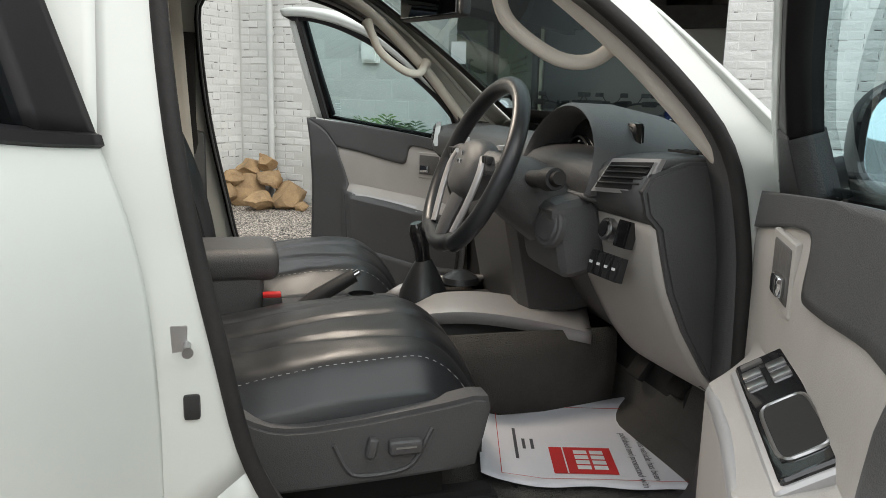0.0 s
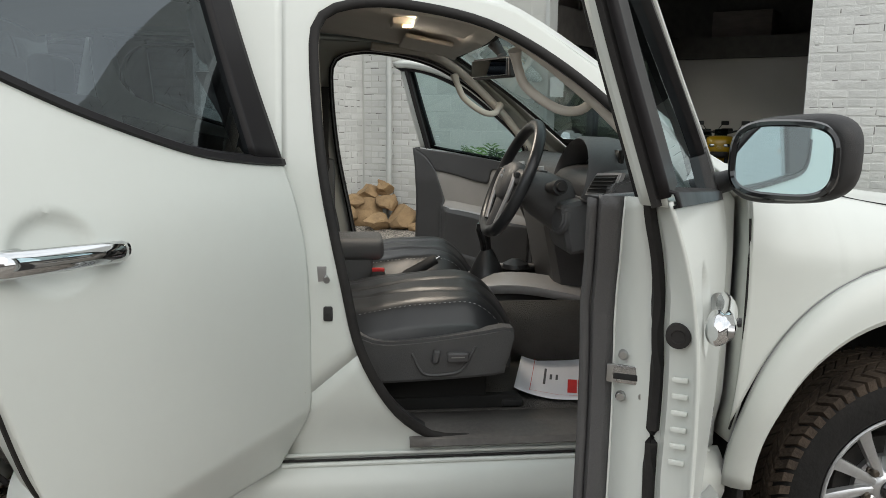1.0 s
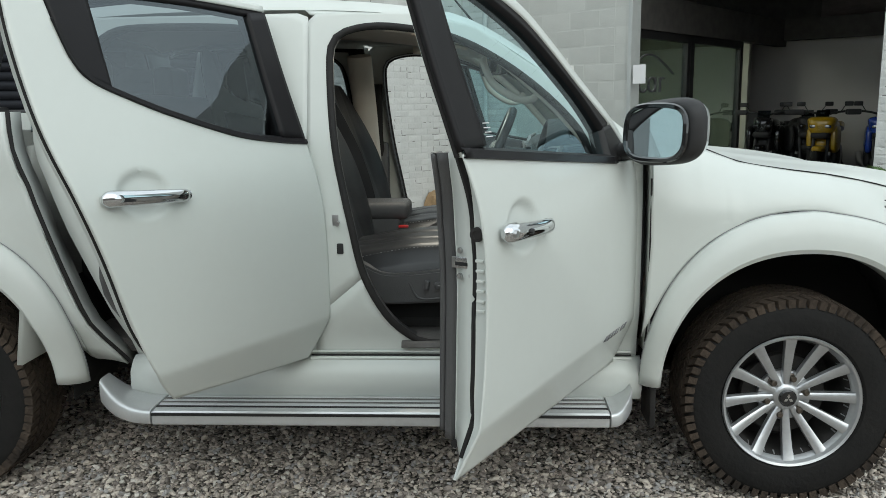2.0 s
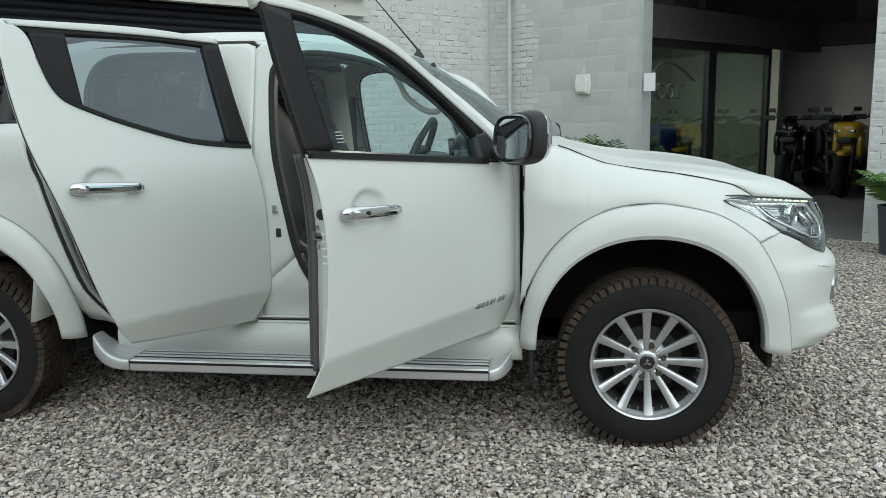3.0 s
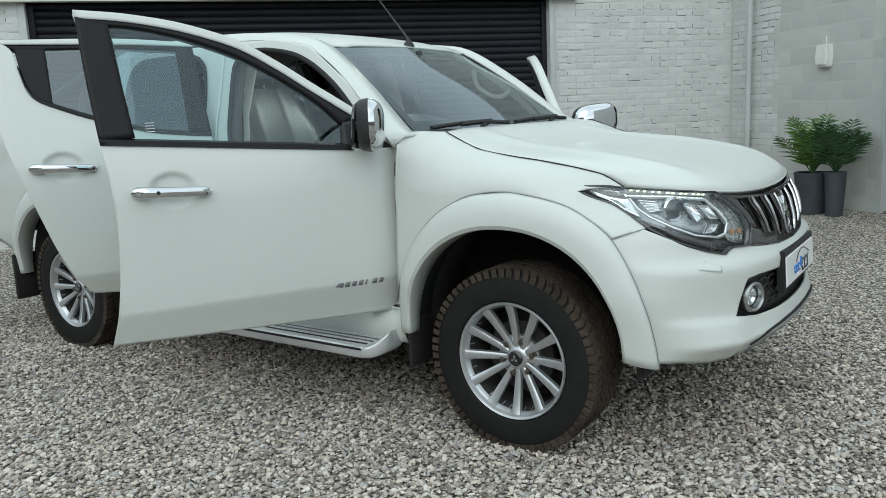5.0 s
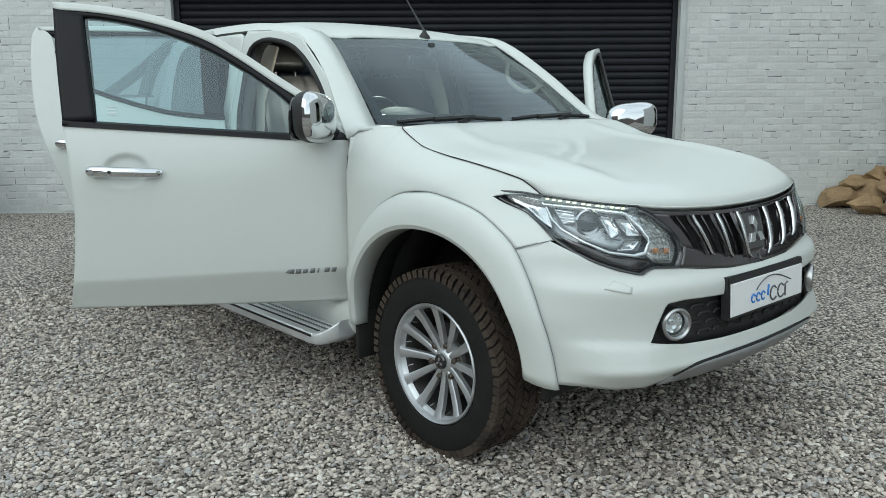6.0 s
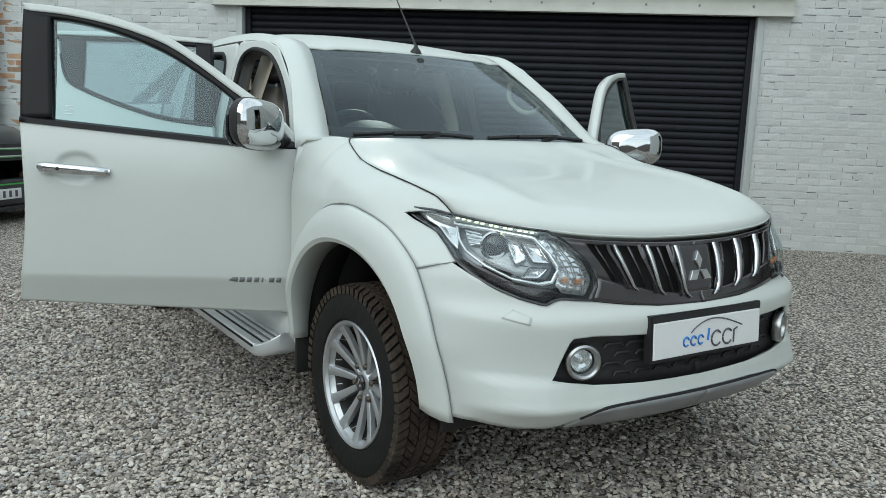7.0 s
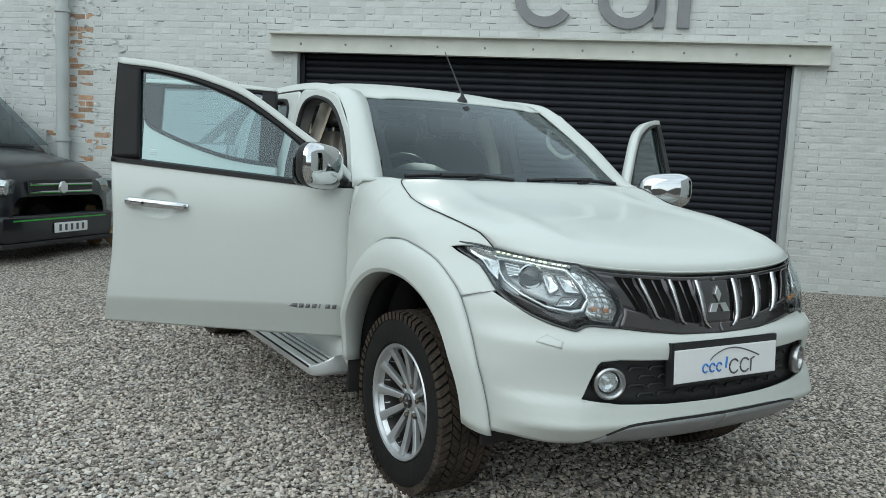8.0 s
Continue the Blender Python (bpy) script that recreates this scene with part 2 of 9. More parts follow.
def thing(name, label, category, at=(0, 0, 0), rz=0.0, group="", kind=""):
    ob = new(name)
    ob.matrix_basis = pose(*at, 0, 0, rz)
    ob.empty_display_size = 0.1
    return tagged(ob, label, category, group, kind)


def poly(pts, n):
    p = np.array(pts, float)
    d = np.concatenate([[0], np.cumsum(np.linalg.norm(np.diff(p, axis=0), axis=1))])
    t = np.linspace(0, d[-1], n)
    return np.stack([np.interp(t, d, p[:, i]) for i in range(p.shape[1])], 1)


def spline(pts, n):
    """A smooth curve through the points, in n even steps."""
    p = np.array(pts, float)
    if len(p) < 3:
        return poly(p, n)
    q = np.vstack([2 * p[0] - p[1], p, 2 * p[-1] - p[-2]])
    out = []
    for i in range(1, len(q) - 2):
        for t in np.linspace(0, 1, 14, endpoint=False):
            a, b, c, d = q[i - 1], q[i], q[i + 1], q[i + 2]
            out.append(0.5 * (2 * b + (c - a) * t + (2 * a - 5 * b + 4 * c - d) * t * t + (3 * b - a - 3 * c + d) * t ** 3))
    out.append(p[-1])
    return poly(out, n)


def coons(b, t, l, r):
    n, m = len(b), len(l)
    u, v = np.linspace(0, 1, n)[None, :, None], np.linspace(0, 1, m)[:, None, None]
    B, T, L, R = b[None], t[None], l[:, None], r[:, None]
    return ((1 - v) * B + v * T + (1 - u) * L + u * R
            - (1 - u) * (1 - v) * b[0] - u * (1 - v) * b[-1] - (1 - u) * v * t[0] - u * v * t[-1])


def grid_mesh(P, flip=False, wrap=False):
    m, n = P.shape[:2]
    faces = []
    for j in range(m - 1):
        for i in range(n if wrap else n - 1):
            k = (i + 1) % n
            f = (j * n + i, j * n + k, (j + 1) * n + k, (j + 1) * n + i)
            faces.append(f[::-1] if flip else f)
    return [tuple(p) for p in P.reshape(-1, 3)], faces


def facing(P, want):
    """True where the grid's own normals run against the wished direction."""
    a = P[-1, :, :] - P[0, :, :]
    b = P[:, -1, :] - P[:, 0, :]
    return float(np.dot(np.cross(b.mean(0), a.mean(0)), want)) < 0


def sheet(name, P, material, parent, want, thick=0.004, label="", sharp=35):
    """A grid of points as a panel with thickness, its face towards `want`."""
    ob = part(name, grid_mesh(P, facing(P, np.array(want, float))), material, parent, label, sharp)
    if thick:
        s = ob.modifiers.new("thickness", "SOLIDIFY")
        s.thickness, s.offset = thick, -1
    return ob


def tube(path, rad, seg=10, closed=False, squash=1.0, up=(0, 0, 1)):
    """Points and faces of a pipe along a path; rad may change along it."""
    if seg >= 8:
        seg = max(seg, 16)
    p = np.array(path, float)
    n = len(p)
    rad = np.broadcast_to(np.array(rad, float), (n,))
    tan = np.roll(p, -1, 0) - np.roll(p, 1, 0) if closed else np.gradient(p, axis=0)
    tan /= np.linalg.norm(tan, axis=1)[:, None] + 1e-9
    rings = []
    ref = np.array(up, float)
    for i in range(n):
        s = np.cross(tan[i], ref)
        if np.linalg.norm(s) < 0.05:
            s = np.cross(tan[i], (1, 0.1, 0))
        s /= np.linalg.norm(s)
        w = np.cross(s, tan[i])
        a = np.linspace(0, 2 * math.pi, seg, endpoint=False)
        rings.append(p[i] + rad[i] * (np.cos(a)[:, None] * s + squash * np.sin(a)[:, None] * w))
    P = np.array(rings)
    if closed:
        P = np.vstack([P, P[:1]])
    v, f = grid_mesh(P, True, True)
    if not closed:
        f += [tuple(range(seg)), tuple(range((n - 1) * seg, n * seg))[::-1]]
    return v, f


def lathe(profile, seg=48, axis="y", at=(0, 0, 0)):
    """A turned shape: profile rows are (radius, along the axis)."""
    a = np.linspace(0, 2 * math.pi, seg, endpoint=False)
    rings = []
    for r, h in profile:
        c, s, k = r * np.cos(a), r * np.sin(a), np.full(seg, h)
        rings.append(np.stack({"y": (c, k, s), "z": (c, s, k), "x": (k, c, s)}[axis], 1) + np.array(at))
    return grid_mesh(np.array(rings), axis in "zx", True)


def rbox(cx, cy, cz, sx, sy, sz, bev=0.01, seg=2, m=None):
    bm = bmesh.new()
    bmesh.ops.create_cube(bm, size=1)
    bmesh.ops.scale(bm, vec=(sx, sy, sz), verts=bm.verts)
    if bev:
        bmesh.ops.bevel(bm, geom=bm.edges[:], offset=min(bev, 0.45 * min(sx, sy, sz)), segments=seg, affect="EDGES", profile=0.6)
    if m:
        bmesh.ops.transform(bm, matrix=m, verts=bm.verts)
    bmesh.ops.translate(bm, vec=(cx, cy, cz), verts=bm.verts)
    return bm


def prism(outline, depth, frame_m, bev=0.0):
    """An outline (a, b) given a depth along c, laid by a matrix."""
    bm = bmesh.new()
    vs = [bm.verts.new((a, b, 0)) for a, b in outline]
    f = bm.faces.new(vs)
    f.normal_update()
    if f.normal.z < 0:
        f.normal_flip()
    g = bmesh.ops.extrude_face_region(bm, geom=[f])
    top = [e for e in g["geom"] if isinstance(e, bmesh.types.BMVert)]
    bmesh.ops.translate(bm, vec=(0, 0, depth), verts=top)
    bmesh.ops.recalc_face_normals(bm, faces=bm.faces)
    if bev:
        edges = [e for e in bm.edges if all(v in top for v in e.verts)]
        bmesh.ops.bevel(bm, geom=edges, offset=bev, segments=2, affect="EDGES")
    bmesh.ops.transform(bm, matrix=frame_m, verts=bm.verts)
    return bm


def axes(o, a, b, c):
    return Matrix(((a[0], b[0], c[0], o[0]), (a[1], b[1], c[1], o[1]), (a[2], b[2], c[2], o[2]), (0, 0, 0, 1)))


def boxvf(x0, x1, y0, y1, z0, z1):
    v = [(x, y, z) for x in (x0, x1) for y in (y0, y1) for z in (z0, z1)]
    return v, [(0, 1, 3, 2), (4, 6, 7, 5), (0, 4, 5, 1), (2, 3, 7, 6), (0, 2, 6, 4), (1, 5, 7, 3)]


# ---- the yard: ground and walls ----
CORNER = np.array((-1.30, 7.10))
ALONG = np.array((-0.643, -0.766))     # along the shutter wall, away from the corner
OUT = np.array((0.766, -0.643))        # along the block wall, and out of the shutter wall
IN = -ALONG                            # into the garage


def on_brick(u, w, z):
    """u along the shutter wall from the corner, w proud of it."""
    p = CORNER + ALONG * u + OUT * w
    return (p[0], p[1], z)


def on_block(s, w, z):
    """s along the block wall from the corner, w proud of it (negative: into the garage)."""
    p = CORNER + OUT * s + ALONG * w
    return (p[0], p[1], z)


def ground_z(x, y):
    r = np.array((x, y)) - CORNER
    k = min(r @ OUT, r @ ALONG)
    return 0.012 + 0.08 * max(0.0, min(1.0, (3.5 - k) / 3.5)) ** 1.5


def m_gravel():
    m = mat("gravel", (0.47, 0.425, 0.368), (0.39, 0.352, 0.305), rough=0.9, scale=0.8, fine=90, spread=0.8)
    n, l = m.node_tree.nodes, m.node_tree.links
    b = n["Principled BSDF"]
    tc = n.new("ShaderNodeTexCoord")
    vo = n.new("ShaderNodeTexVoronoi")
    vo.inputs["Scale"].default_value = 62
    l.new(tc.outputs["Object"], vo.inputs["Vector"])
    hsv = n.new("ShaderNodeHueSaturation")
    sep = n.new("ShaderNodeSeparateColor")
    l.new(vo.outputs["Color"], sep.inputs[0])
    mr = n.new("ShaderNodeMapRange")
    mr.inputs["To Min"].default_value, mr.inputs["To Max"].default_value = 0.42, 1.88
    l.new(sep.outputs[0], mr.inputs["Value"])
    # shade between stones put into the colour: each cell darkens towards its edge
    gap_shade = n.new("ShaderNodeMapRange")
    gap_shade.inputs["From Min"].default_value, gap_shade.inputs["From Max"].default_value = 0.30, 0.72
    gap_shade.inputs["To Min"].default_value, gap_shade.inputs["To Max"].default_value = 1.12, 0.12
    l.new(vo.outputs["Distance"], gap_shade.inputs["Value"])
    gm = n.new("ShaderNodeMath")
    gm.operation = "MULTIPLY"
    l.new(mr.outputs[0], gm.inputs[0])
    l.new(gap_shade.outputs[0], gm.inputs[1])
    l.new(gm.outputs[0], hsv.inputs["Value"])
    src = b.inputs["Base Color"].links[0].from_socket
    l.new(src, hsv.inputs["Color"])
    l.new(hsv.outputs[0], b.inputs["Base Color"])
    bp = n.new("ShaderNodeBump")
    bp.invert = True
    bp.inputs["Strength"].default_value, bp.inputs["Distance"].default_value = 1.0, 0.012
    l.new(vo.outputs["Distance"], bp.inputs["Height"])
    l.new(bp.outputs[0], b.inputs["Normal"])
    return m


def build_ground():
    xs = np.concatenate([[-2500, -300, -60, -25], np.linspace(-14, 14, 57), [25, 60, 300, 2500]])
    P = np.array([[(x, y, ground_z(x, y)) for x in xs] for y in xs])
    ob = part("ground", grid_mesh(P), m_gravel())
    tagged(ob, "grey limestone gravel covering the whole yard", "gravel ground", kind="structure")


build_ground()


def build_stones():
    """Loose angular stones where the camera passes near."""
    rng = np.random.default_rng(5)
    n = 124000
    x = rng.uniform(-4.2, 4.2, n * 3)
    y = rng.uniform(-3.4, 2.4, n * 3)
    near = np.exp(-((y + 1.2) / 1.9) ** 2) + 0.16
    near = near * np.clip((4.2 - np.abs(x)) / 1.3, 0, 1) * np.clip((3.4 + y) / 0.8, 0, 1) * np.clip((2.4 - y) / 0.6, 0, 1)
    keep = (rng.uniform(0, 1, n * 3) < near)
    x, y = x[keep][:n], y[keep][:n]
    n = len(x)
    r = rng.gamma(7, 0.00104, n).clip(0.0042, 0.0128)
    ph = 1.618
    base = np.array([(-1, ph, 0), (1, ph, 0), (-1, -ph, 0), (1, -ph, 0), (0, -1, ph), (0, 1, ph), (0, -1, -ph), (0, 1, -ph), (ph, 0, -1), (ph, 0, 1), (-ph, 0, -1), (-ph, 0, 1)], float) / 1.9
    V = base[None] * rng.uniform(0.80, 1.15, (n, 12, 1)) + rng.normal(0, 0.15, (n, 12, 3))
    a = rng.uniform(0, 6.28, n)
    V *= np.stack([rng.uniform(1.0, 1.5, n), rng.uniform(0.75, 1.05, n), rng.uniform(0.5, 0.85, n)], 1)[:, None]
    c, s = np.cos(a)[:, None], np.sin(a)[:, None]
    V[:, :, 0], V[:, :, 1] = V[:, :, 0] * c - V[:, :, 1] * s, V[:, :, 0] * s + V[:, :, 1] * c
    tl = rng.normal(0, 0.35, n)
    c, s = np.cos(tl)[:, None], np.sin(tl)[:, None]
    V[:, :, 0], V[:, :, 2] = V[:, :, 0] * c - V[:, :, 2] * s, V[:, :, 0] * s + V[:, :, 2] * c
    V *= (r * rng.uniform(0.9, 1.1, n))[:, None, None]
    gz = np.array([ground_z(i, j) for i, j in zip(x, y)])
    V += np.stack([x, y, gz + r * 0.25 + rng.uniform(0, 0.011, n)], 1)[:, None]
    tri = np.array([(0, 11, 5), (0, 5, 1), (0, 1, 7), (0, 7, 10), (0, 10, 11), (1, 5, 9), (5, 11, 4), (11, 10, 2), (10, 7, 6), (7, 1, 8), (3, 9, 4), (3, 4, 2), (3, 2, 6), (3, 6, 8), (3, 8, 9), (4, 9, 5), (2, 4, 11), (6, 2, 10), (8, 6, 7), (9, 8, 1)])
    F = (np.arange(n)[:, None, None] * 12 + tri[None]).reshape(-1, 3)
    me = bpy.data.meshes.new("gravel_stones")
    me.vertices.add(n * 12)
    me.vertices.foreach_set("co", V.reshape(-1))
    me.loops.add(len(F) * 3)
    me.loops.foreach_set("vertex_index", F.reshape(-1))
    me.polygons.add(len(F))
    me.polygons.foreach_set("loop_start", np.arange(0, len(F) * 3, 3))
    me.update(calc_edges=True)
    me.shade_flat()
    me.materials.append(M_STONE)
    tagged(new("gravel_stones", me), "loose angular grey and buff gravel stones", "gravel", kind="stuff")


build_stones()


def wall_slab(name, fn, a0, a1, z0, z1, thick, material, label):
    """A plain wall from a0 to a1, its face a little behind the bricks."""
    P = [fn(a, w, z) for a in (a0, a1) for w in (-thick, -0.0025) for z in (z0, z1)]
    _, f = boxvf(0, 1, 0, 1, 0, 1)
    bm = bmesh.new()
    vs = [bm.verts.new(p) for p in P]
    for q in f:
        bm.faces.new([vs[i] for i in q])
    bmesh.ops.recalc_face_normals(bm, faces=bm.faces)
    return tagged(part(name, bm, material), label, "wall", kind="structure")


SH0, SH1, SHZ = 2.44, 7.94, 2.485
WALL_TOP = 5.2
wall_north = wall_slab("wall_north", on_brick, -0.3, SH0, -0.1, WALL_TOP, 0.33, M_MORTAR, "white-painted old brick wall beside the roller shutter")
wall_north_2 = wall_slab("wall_north_2", on_brick, SH1, 16.0, -0.1, WALL_TOP, 0.33, M_MORTAR, "white-painted old brick wall with flaking paint")
wall_north_3 = wall_slab("wall_north_3", on_brick, SH0, SH1, SHZ, WALL_TOP, 0.33, M_MORTAR, "white-painted brick wall above the roller shutter")
G0, G1, GZ = 2.42, 4.92, 3.3
wall_garage = wall_slab("wall_garage", on_block, 0.0, G0, -0.1, WALL_TOP, 0.16, M_BLOCK, "grey-painted concrete block wall with a pipe")
wall_garage_2 = wall_slab("wall_garage_2", on_block, G1, 11.0, -0.1, WALL_TOP, 0.33, M_MORTAR, "white-painted brick wall beside the garage opening")
wall_garage_3 = wall_slab("wall_garage_3", on_block, G0, G1, GZ, WALL_TOP, 0.25, M_MORTAR, "painted wall above the garage opening")


def build_shutter():
    ob = part("roller_shutter", boxvf(0, 0.001, 0, 0.001, 0, 0.001), M_SHUTTER)
    bm = bmesh.new()
    for sgn, u in ((1, SH0 + 0.03), (-1, SH1 - 0.03)):
        q = rbox(0, 0, 1.24, 0.06, 0.09, 2.48, 0.008)
        bmesh.ops.transform(q, matrix=axes(on_brick(u, -0.12, 0), (*ALONG, 0), (*OUT, 0), (0, 0, 1)), verts=q.verts)
        me = bpy.data.meshes.new("t")
        q.to_mesh(me)
        q.free()
        bm.from_mesh(me)
        bpy.data.meshes.remove(me)
    bm.to_mesh(ob.data)
    bm.free()
    tagged(ob, "closed dark grey steel roller shutter in the brick wall", "roller shutter", kind="structure")
    prof = [(0.0, 0.0), (0.010, 0.006), (0.019, 0.020), (0.022, 0.038), (0.019, 0.056), (0.010, 0.070), (0.0, 0.076)]
    V, F = [], []
    for j, (w, z) in enumerate(prof):
        for u in (SH0 + 0.05, SH1 - 0.05):
            V.append(on_brick(u, -0.135 + w, z))
    for j in range(len(prof) - 1):
        F.append((2 * j, 2 * j + 2, 2 * j + 3, 2 * j + 1))
    slat = part("slat", (V, F), M_SHUTTER, ob)
    for k in range(1, 33):
        c = new("slat", slat.data)
        c.parent = ob
        c.matrix_basis = Matrix.Translation((0, 0, 0.076 * k))
    slat.matrix_basis = Matrix.Translation((0, 0, 0.0))


build_shutter()


def build_lintel():
    z0, z1 = 2.485, 2.70
    V, F = [], []
    prof = [(-0.15, z0), (0.10, z0), (0.10, z0 + 0.012), (0.03, z0 + 0.014), (0.03, z1 - 0.014), (0.10, z1 - 0.012), (0.10, z1), (-0.02, z1)]
    for u in (2.10, 8.27):
        V += [on_brick(u, w, z) for w, z in prof]
    n = len(prof)
    F = [(i, i + 1, n + i + 1, n + i) for i in range(n - 1)] + [tuple(range(n))[::-1], tuple(range(n, 2 * n))]
    ob = tagged(part("lintel", (V, F), M_LINTEL, sharp=20), "cream-painted steel channel lintel over the roller shutter", "lintel", kind="structure")
    bolt = None
    for k in range(11):
        v, f = lathe([(0.0, 0.012), (0.011, 0.012), (0.013, 0.0)], 8, "z")
        m = axes(on_brick(2.5 + k * 0.54, 0.03, z0 + 0.10), (*ALONG, 0), (0, 0, 1), (*OUT, 0))
        if bolt is None:
            bolt = part("bolt", (v, f), M_SIGN, ob)
            bolt.matrix_basis = m
        else:
            c = new("bolt", bolt.data)
            c.parent = ob
            c.matrix_basis = m


build_lintel()


def build_reveal():
    """Steel edging down both sides of the shutter opening."""
    for i, u in enumerate((SH0 - 0.035, SH1 + 0.035)):
        bm = rbox(0, 0, 1.24, 0.07, 0.02, 2.49, 0.004)
        bmesh.ops.transform(bm, matrix=axes(on_brick(u, 0.006, 0), (*ALONG, 0), (*OUT, 0), (0, 0, 1)), verts=bm.verts)
        tagged(part("trim", bm, M_PIPE), "grey-painted steel edging of the shutter opening", "edging", kind="structure")


build_reveal()


def build_pipe(name, fn, s, z0, z1, r, label, brackets):
    ob = part(name, tube([fn(s, 0.05 + r, z) for z in np.linspace(z0, z1, 12)], r, 16, up=(1, 0, 0)), M_PIPE)
    tagged(ob, label, "drainpipe")
    for z in brackets:
        part("bracket", tube([fn(s, 0.05 + r, z - 0.025), fn(s, 0.05 + r, z + 0.025)], r * 1.22, 16, up=(1, 0, 0)), M_PIPE, ob)
        part("clip", tube([fn(s, 0.0, z), fn(s, 0.05 + r, z)], 0.012, 6), M_PIPE, ob)


build_pipe("drainpipe", on_block, 0.46, 0.06, WALL_TOP, 0.034, "grey-painted drainpipe running down the corner wall", (0.9, 1.85, 2.8))
build_pipe("drainpipe", on_brick, 10.90, 0.05, WALL_TOP, 0.075, "thick grey-painted downpipe on the flaking brick wall", (1.35, 2.9))
build_pipe("conduit", on_brick, 11.18, 0.9, 1.45, 0.014, "thin painted conduit beside the downpipe", (1.4,))


def build_sign():
    """Three large raised sign shapes over the shutter: two open rings and an upright."""
    def ring(u0, r, t, a0, a1, n=28):
        a = np.linspace(radians(a0), radians(a1), n)
        o = [(u0 + r * math.cos(k), 3.16 + r * math.sin(k)) for k in a]
        i = [(u0 + (r - t) * math.cos(k), 3.16 + (r - t) * math.sin(k)) for k in a[::-1]]
        return o + i
    m = axes(on_brick(0, 0.015, 0), (*ALONG, 0), (0, 0, 1), (*OUT, 0))
    for u0, a0, a1 in ((5.10, 215, 500), (4.20, 90, 450)):
        o = thing("sign_shape", "large raised grey metal ring sign on painted brick wall", "wall sign", group="signs over the shutter")
        bm = bmesh.new()
        pts = ring(u0, 0.335, 0.115, a0, a1, 30)
        n = len(pts) // 2
        for z in (0.0, 0.03):
            for a, b in pts:
                bm.verts.new((a, b, z))
        bm.verts.ensure_lookup_table()
        N = len(pts)
        for i in range(n - 1):
            bm.faces.new([bm.verts[k] for k in (N + i, N + i + 1, N + N - 2 - i, N + N - 1 - i)])
        for i in range(N):
            j = (i + 1) % N
            try:
                bm.faces.new([bm.verts[k] for k in (i, j, N + j, N + i)])
            except ValueError:
                pass
        bmesh.ops.recalc_face_normals(bm, faces=bm.faces)
        bmesh.ops.transform(bm, matrix=m, verts=bm.verts)
        part("ring", bm, M_SIGN, o)
        if a0 == 90:
            part("upright", prism([(3.81, 2.845), (3.93, 2.845), (3.93, 3.48), (3.81, 3.48)], 0.03, m, 0.003), M_SIGN, o)
    o = thing("sign_shape", "large raised grey metal upright sign bar on painted brick wall", "wall sign", group="signs over the shutter")
    part("upright", prism([(3.55, 2.845), (3.68, 2.845), (3.68, 3.48), (3.55, 3.48)], 0.03, m, 0.003), M_SIGN, o)


build_sign()


def build_alarm():
    o = thing("alarm_box", "cream plastic alarm sounder box on the block wall", "alarm box")
    m = axes(on_block(1.63, 0.0, 1.675), (*OUT, 0), (0, 0, 1), (*ALONG, 0))
    out = [(0.085, -0.115), (0.10, 0), (0.085, 0.115), (-0.085, 0.115), (-0.10, 0), (-0.085, -0.115)]
    part("cover", prism(out, 0.075, m, 0.02), M_ALARM, o)
    part("face", prism([(a * 0.78, b * 0.78) for a, b in out], 0.08, m, 0.004), M_ALARM, o)
    part("cable", tube([on_block(1.63, 0.01, z) for z in (1.78, 1.83, 1.88)], 0.005, 6, up=(1, 0, 0)), M_ALARM, o)
    n = thing("notice", "small white paper notice on the garage door jamb", "notice")
    part("sheet", prism([(0, 0), (0.15, 0), (0.15, 0.2), (0, 0.2)], 0.006, axes(on_block(2.50, 0.03, 1.56), (*OUT, 0), (0, 0, 1), (*ALONG, 0))), M_PLATE, n)


build_alarm()


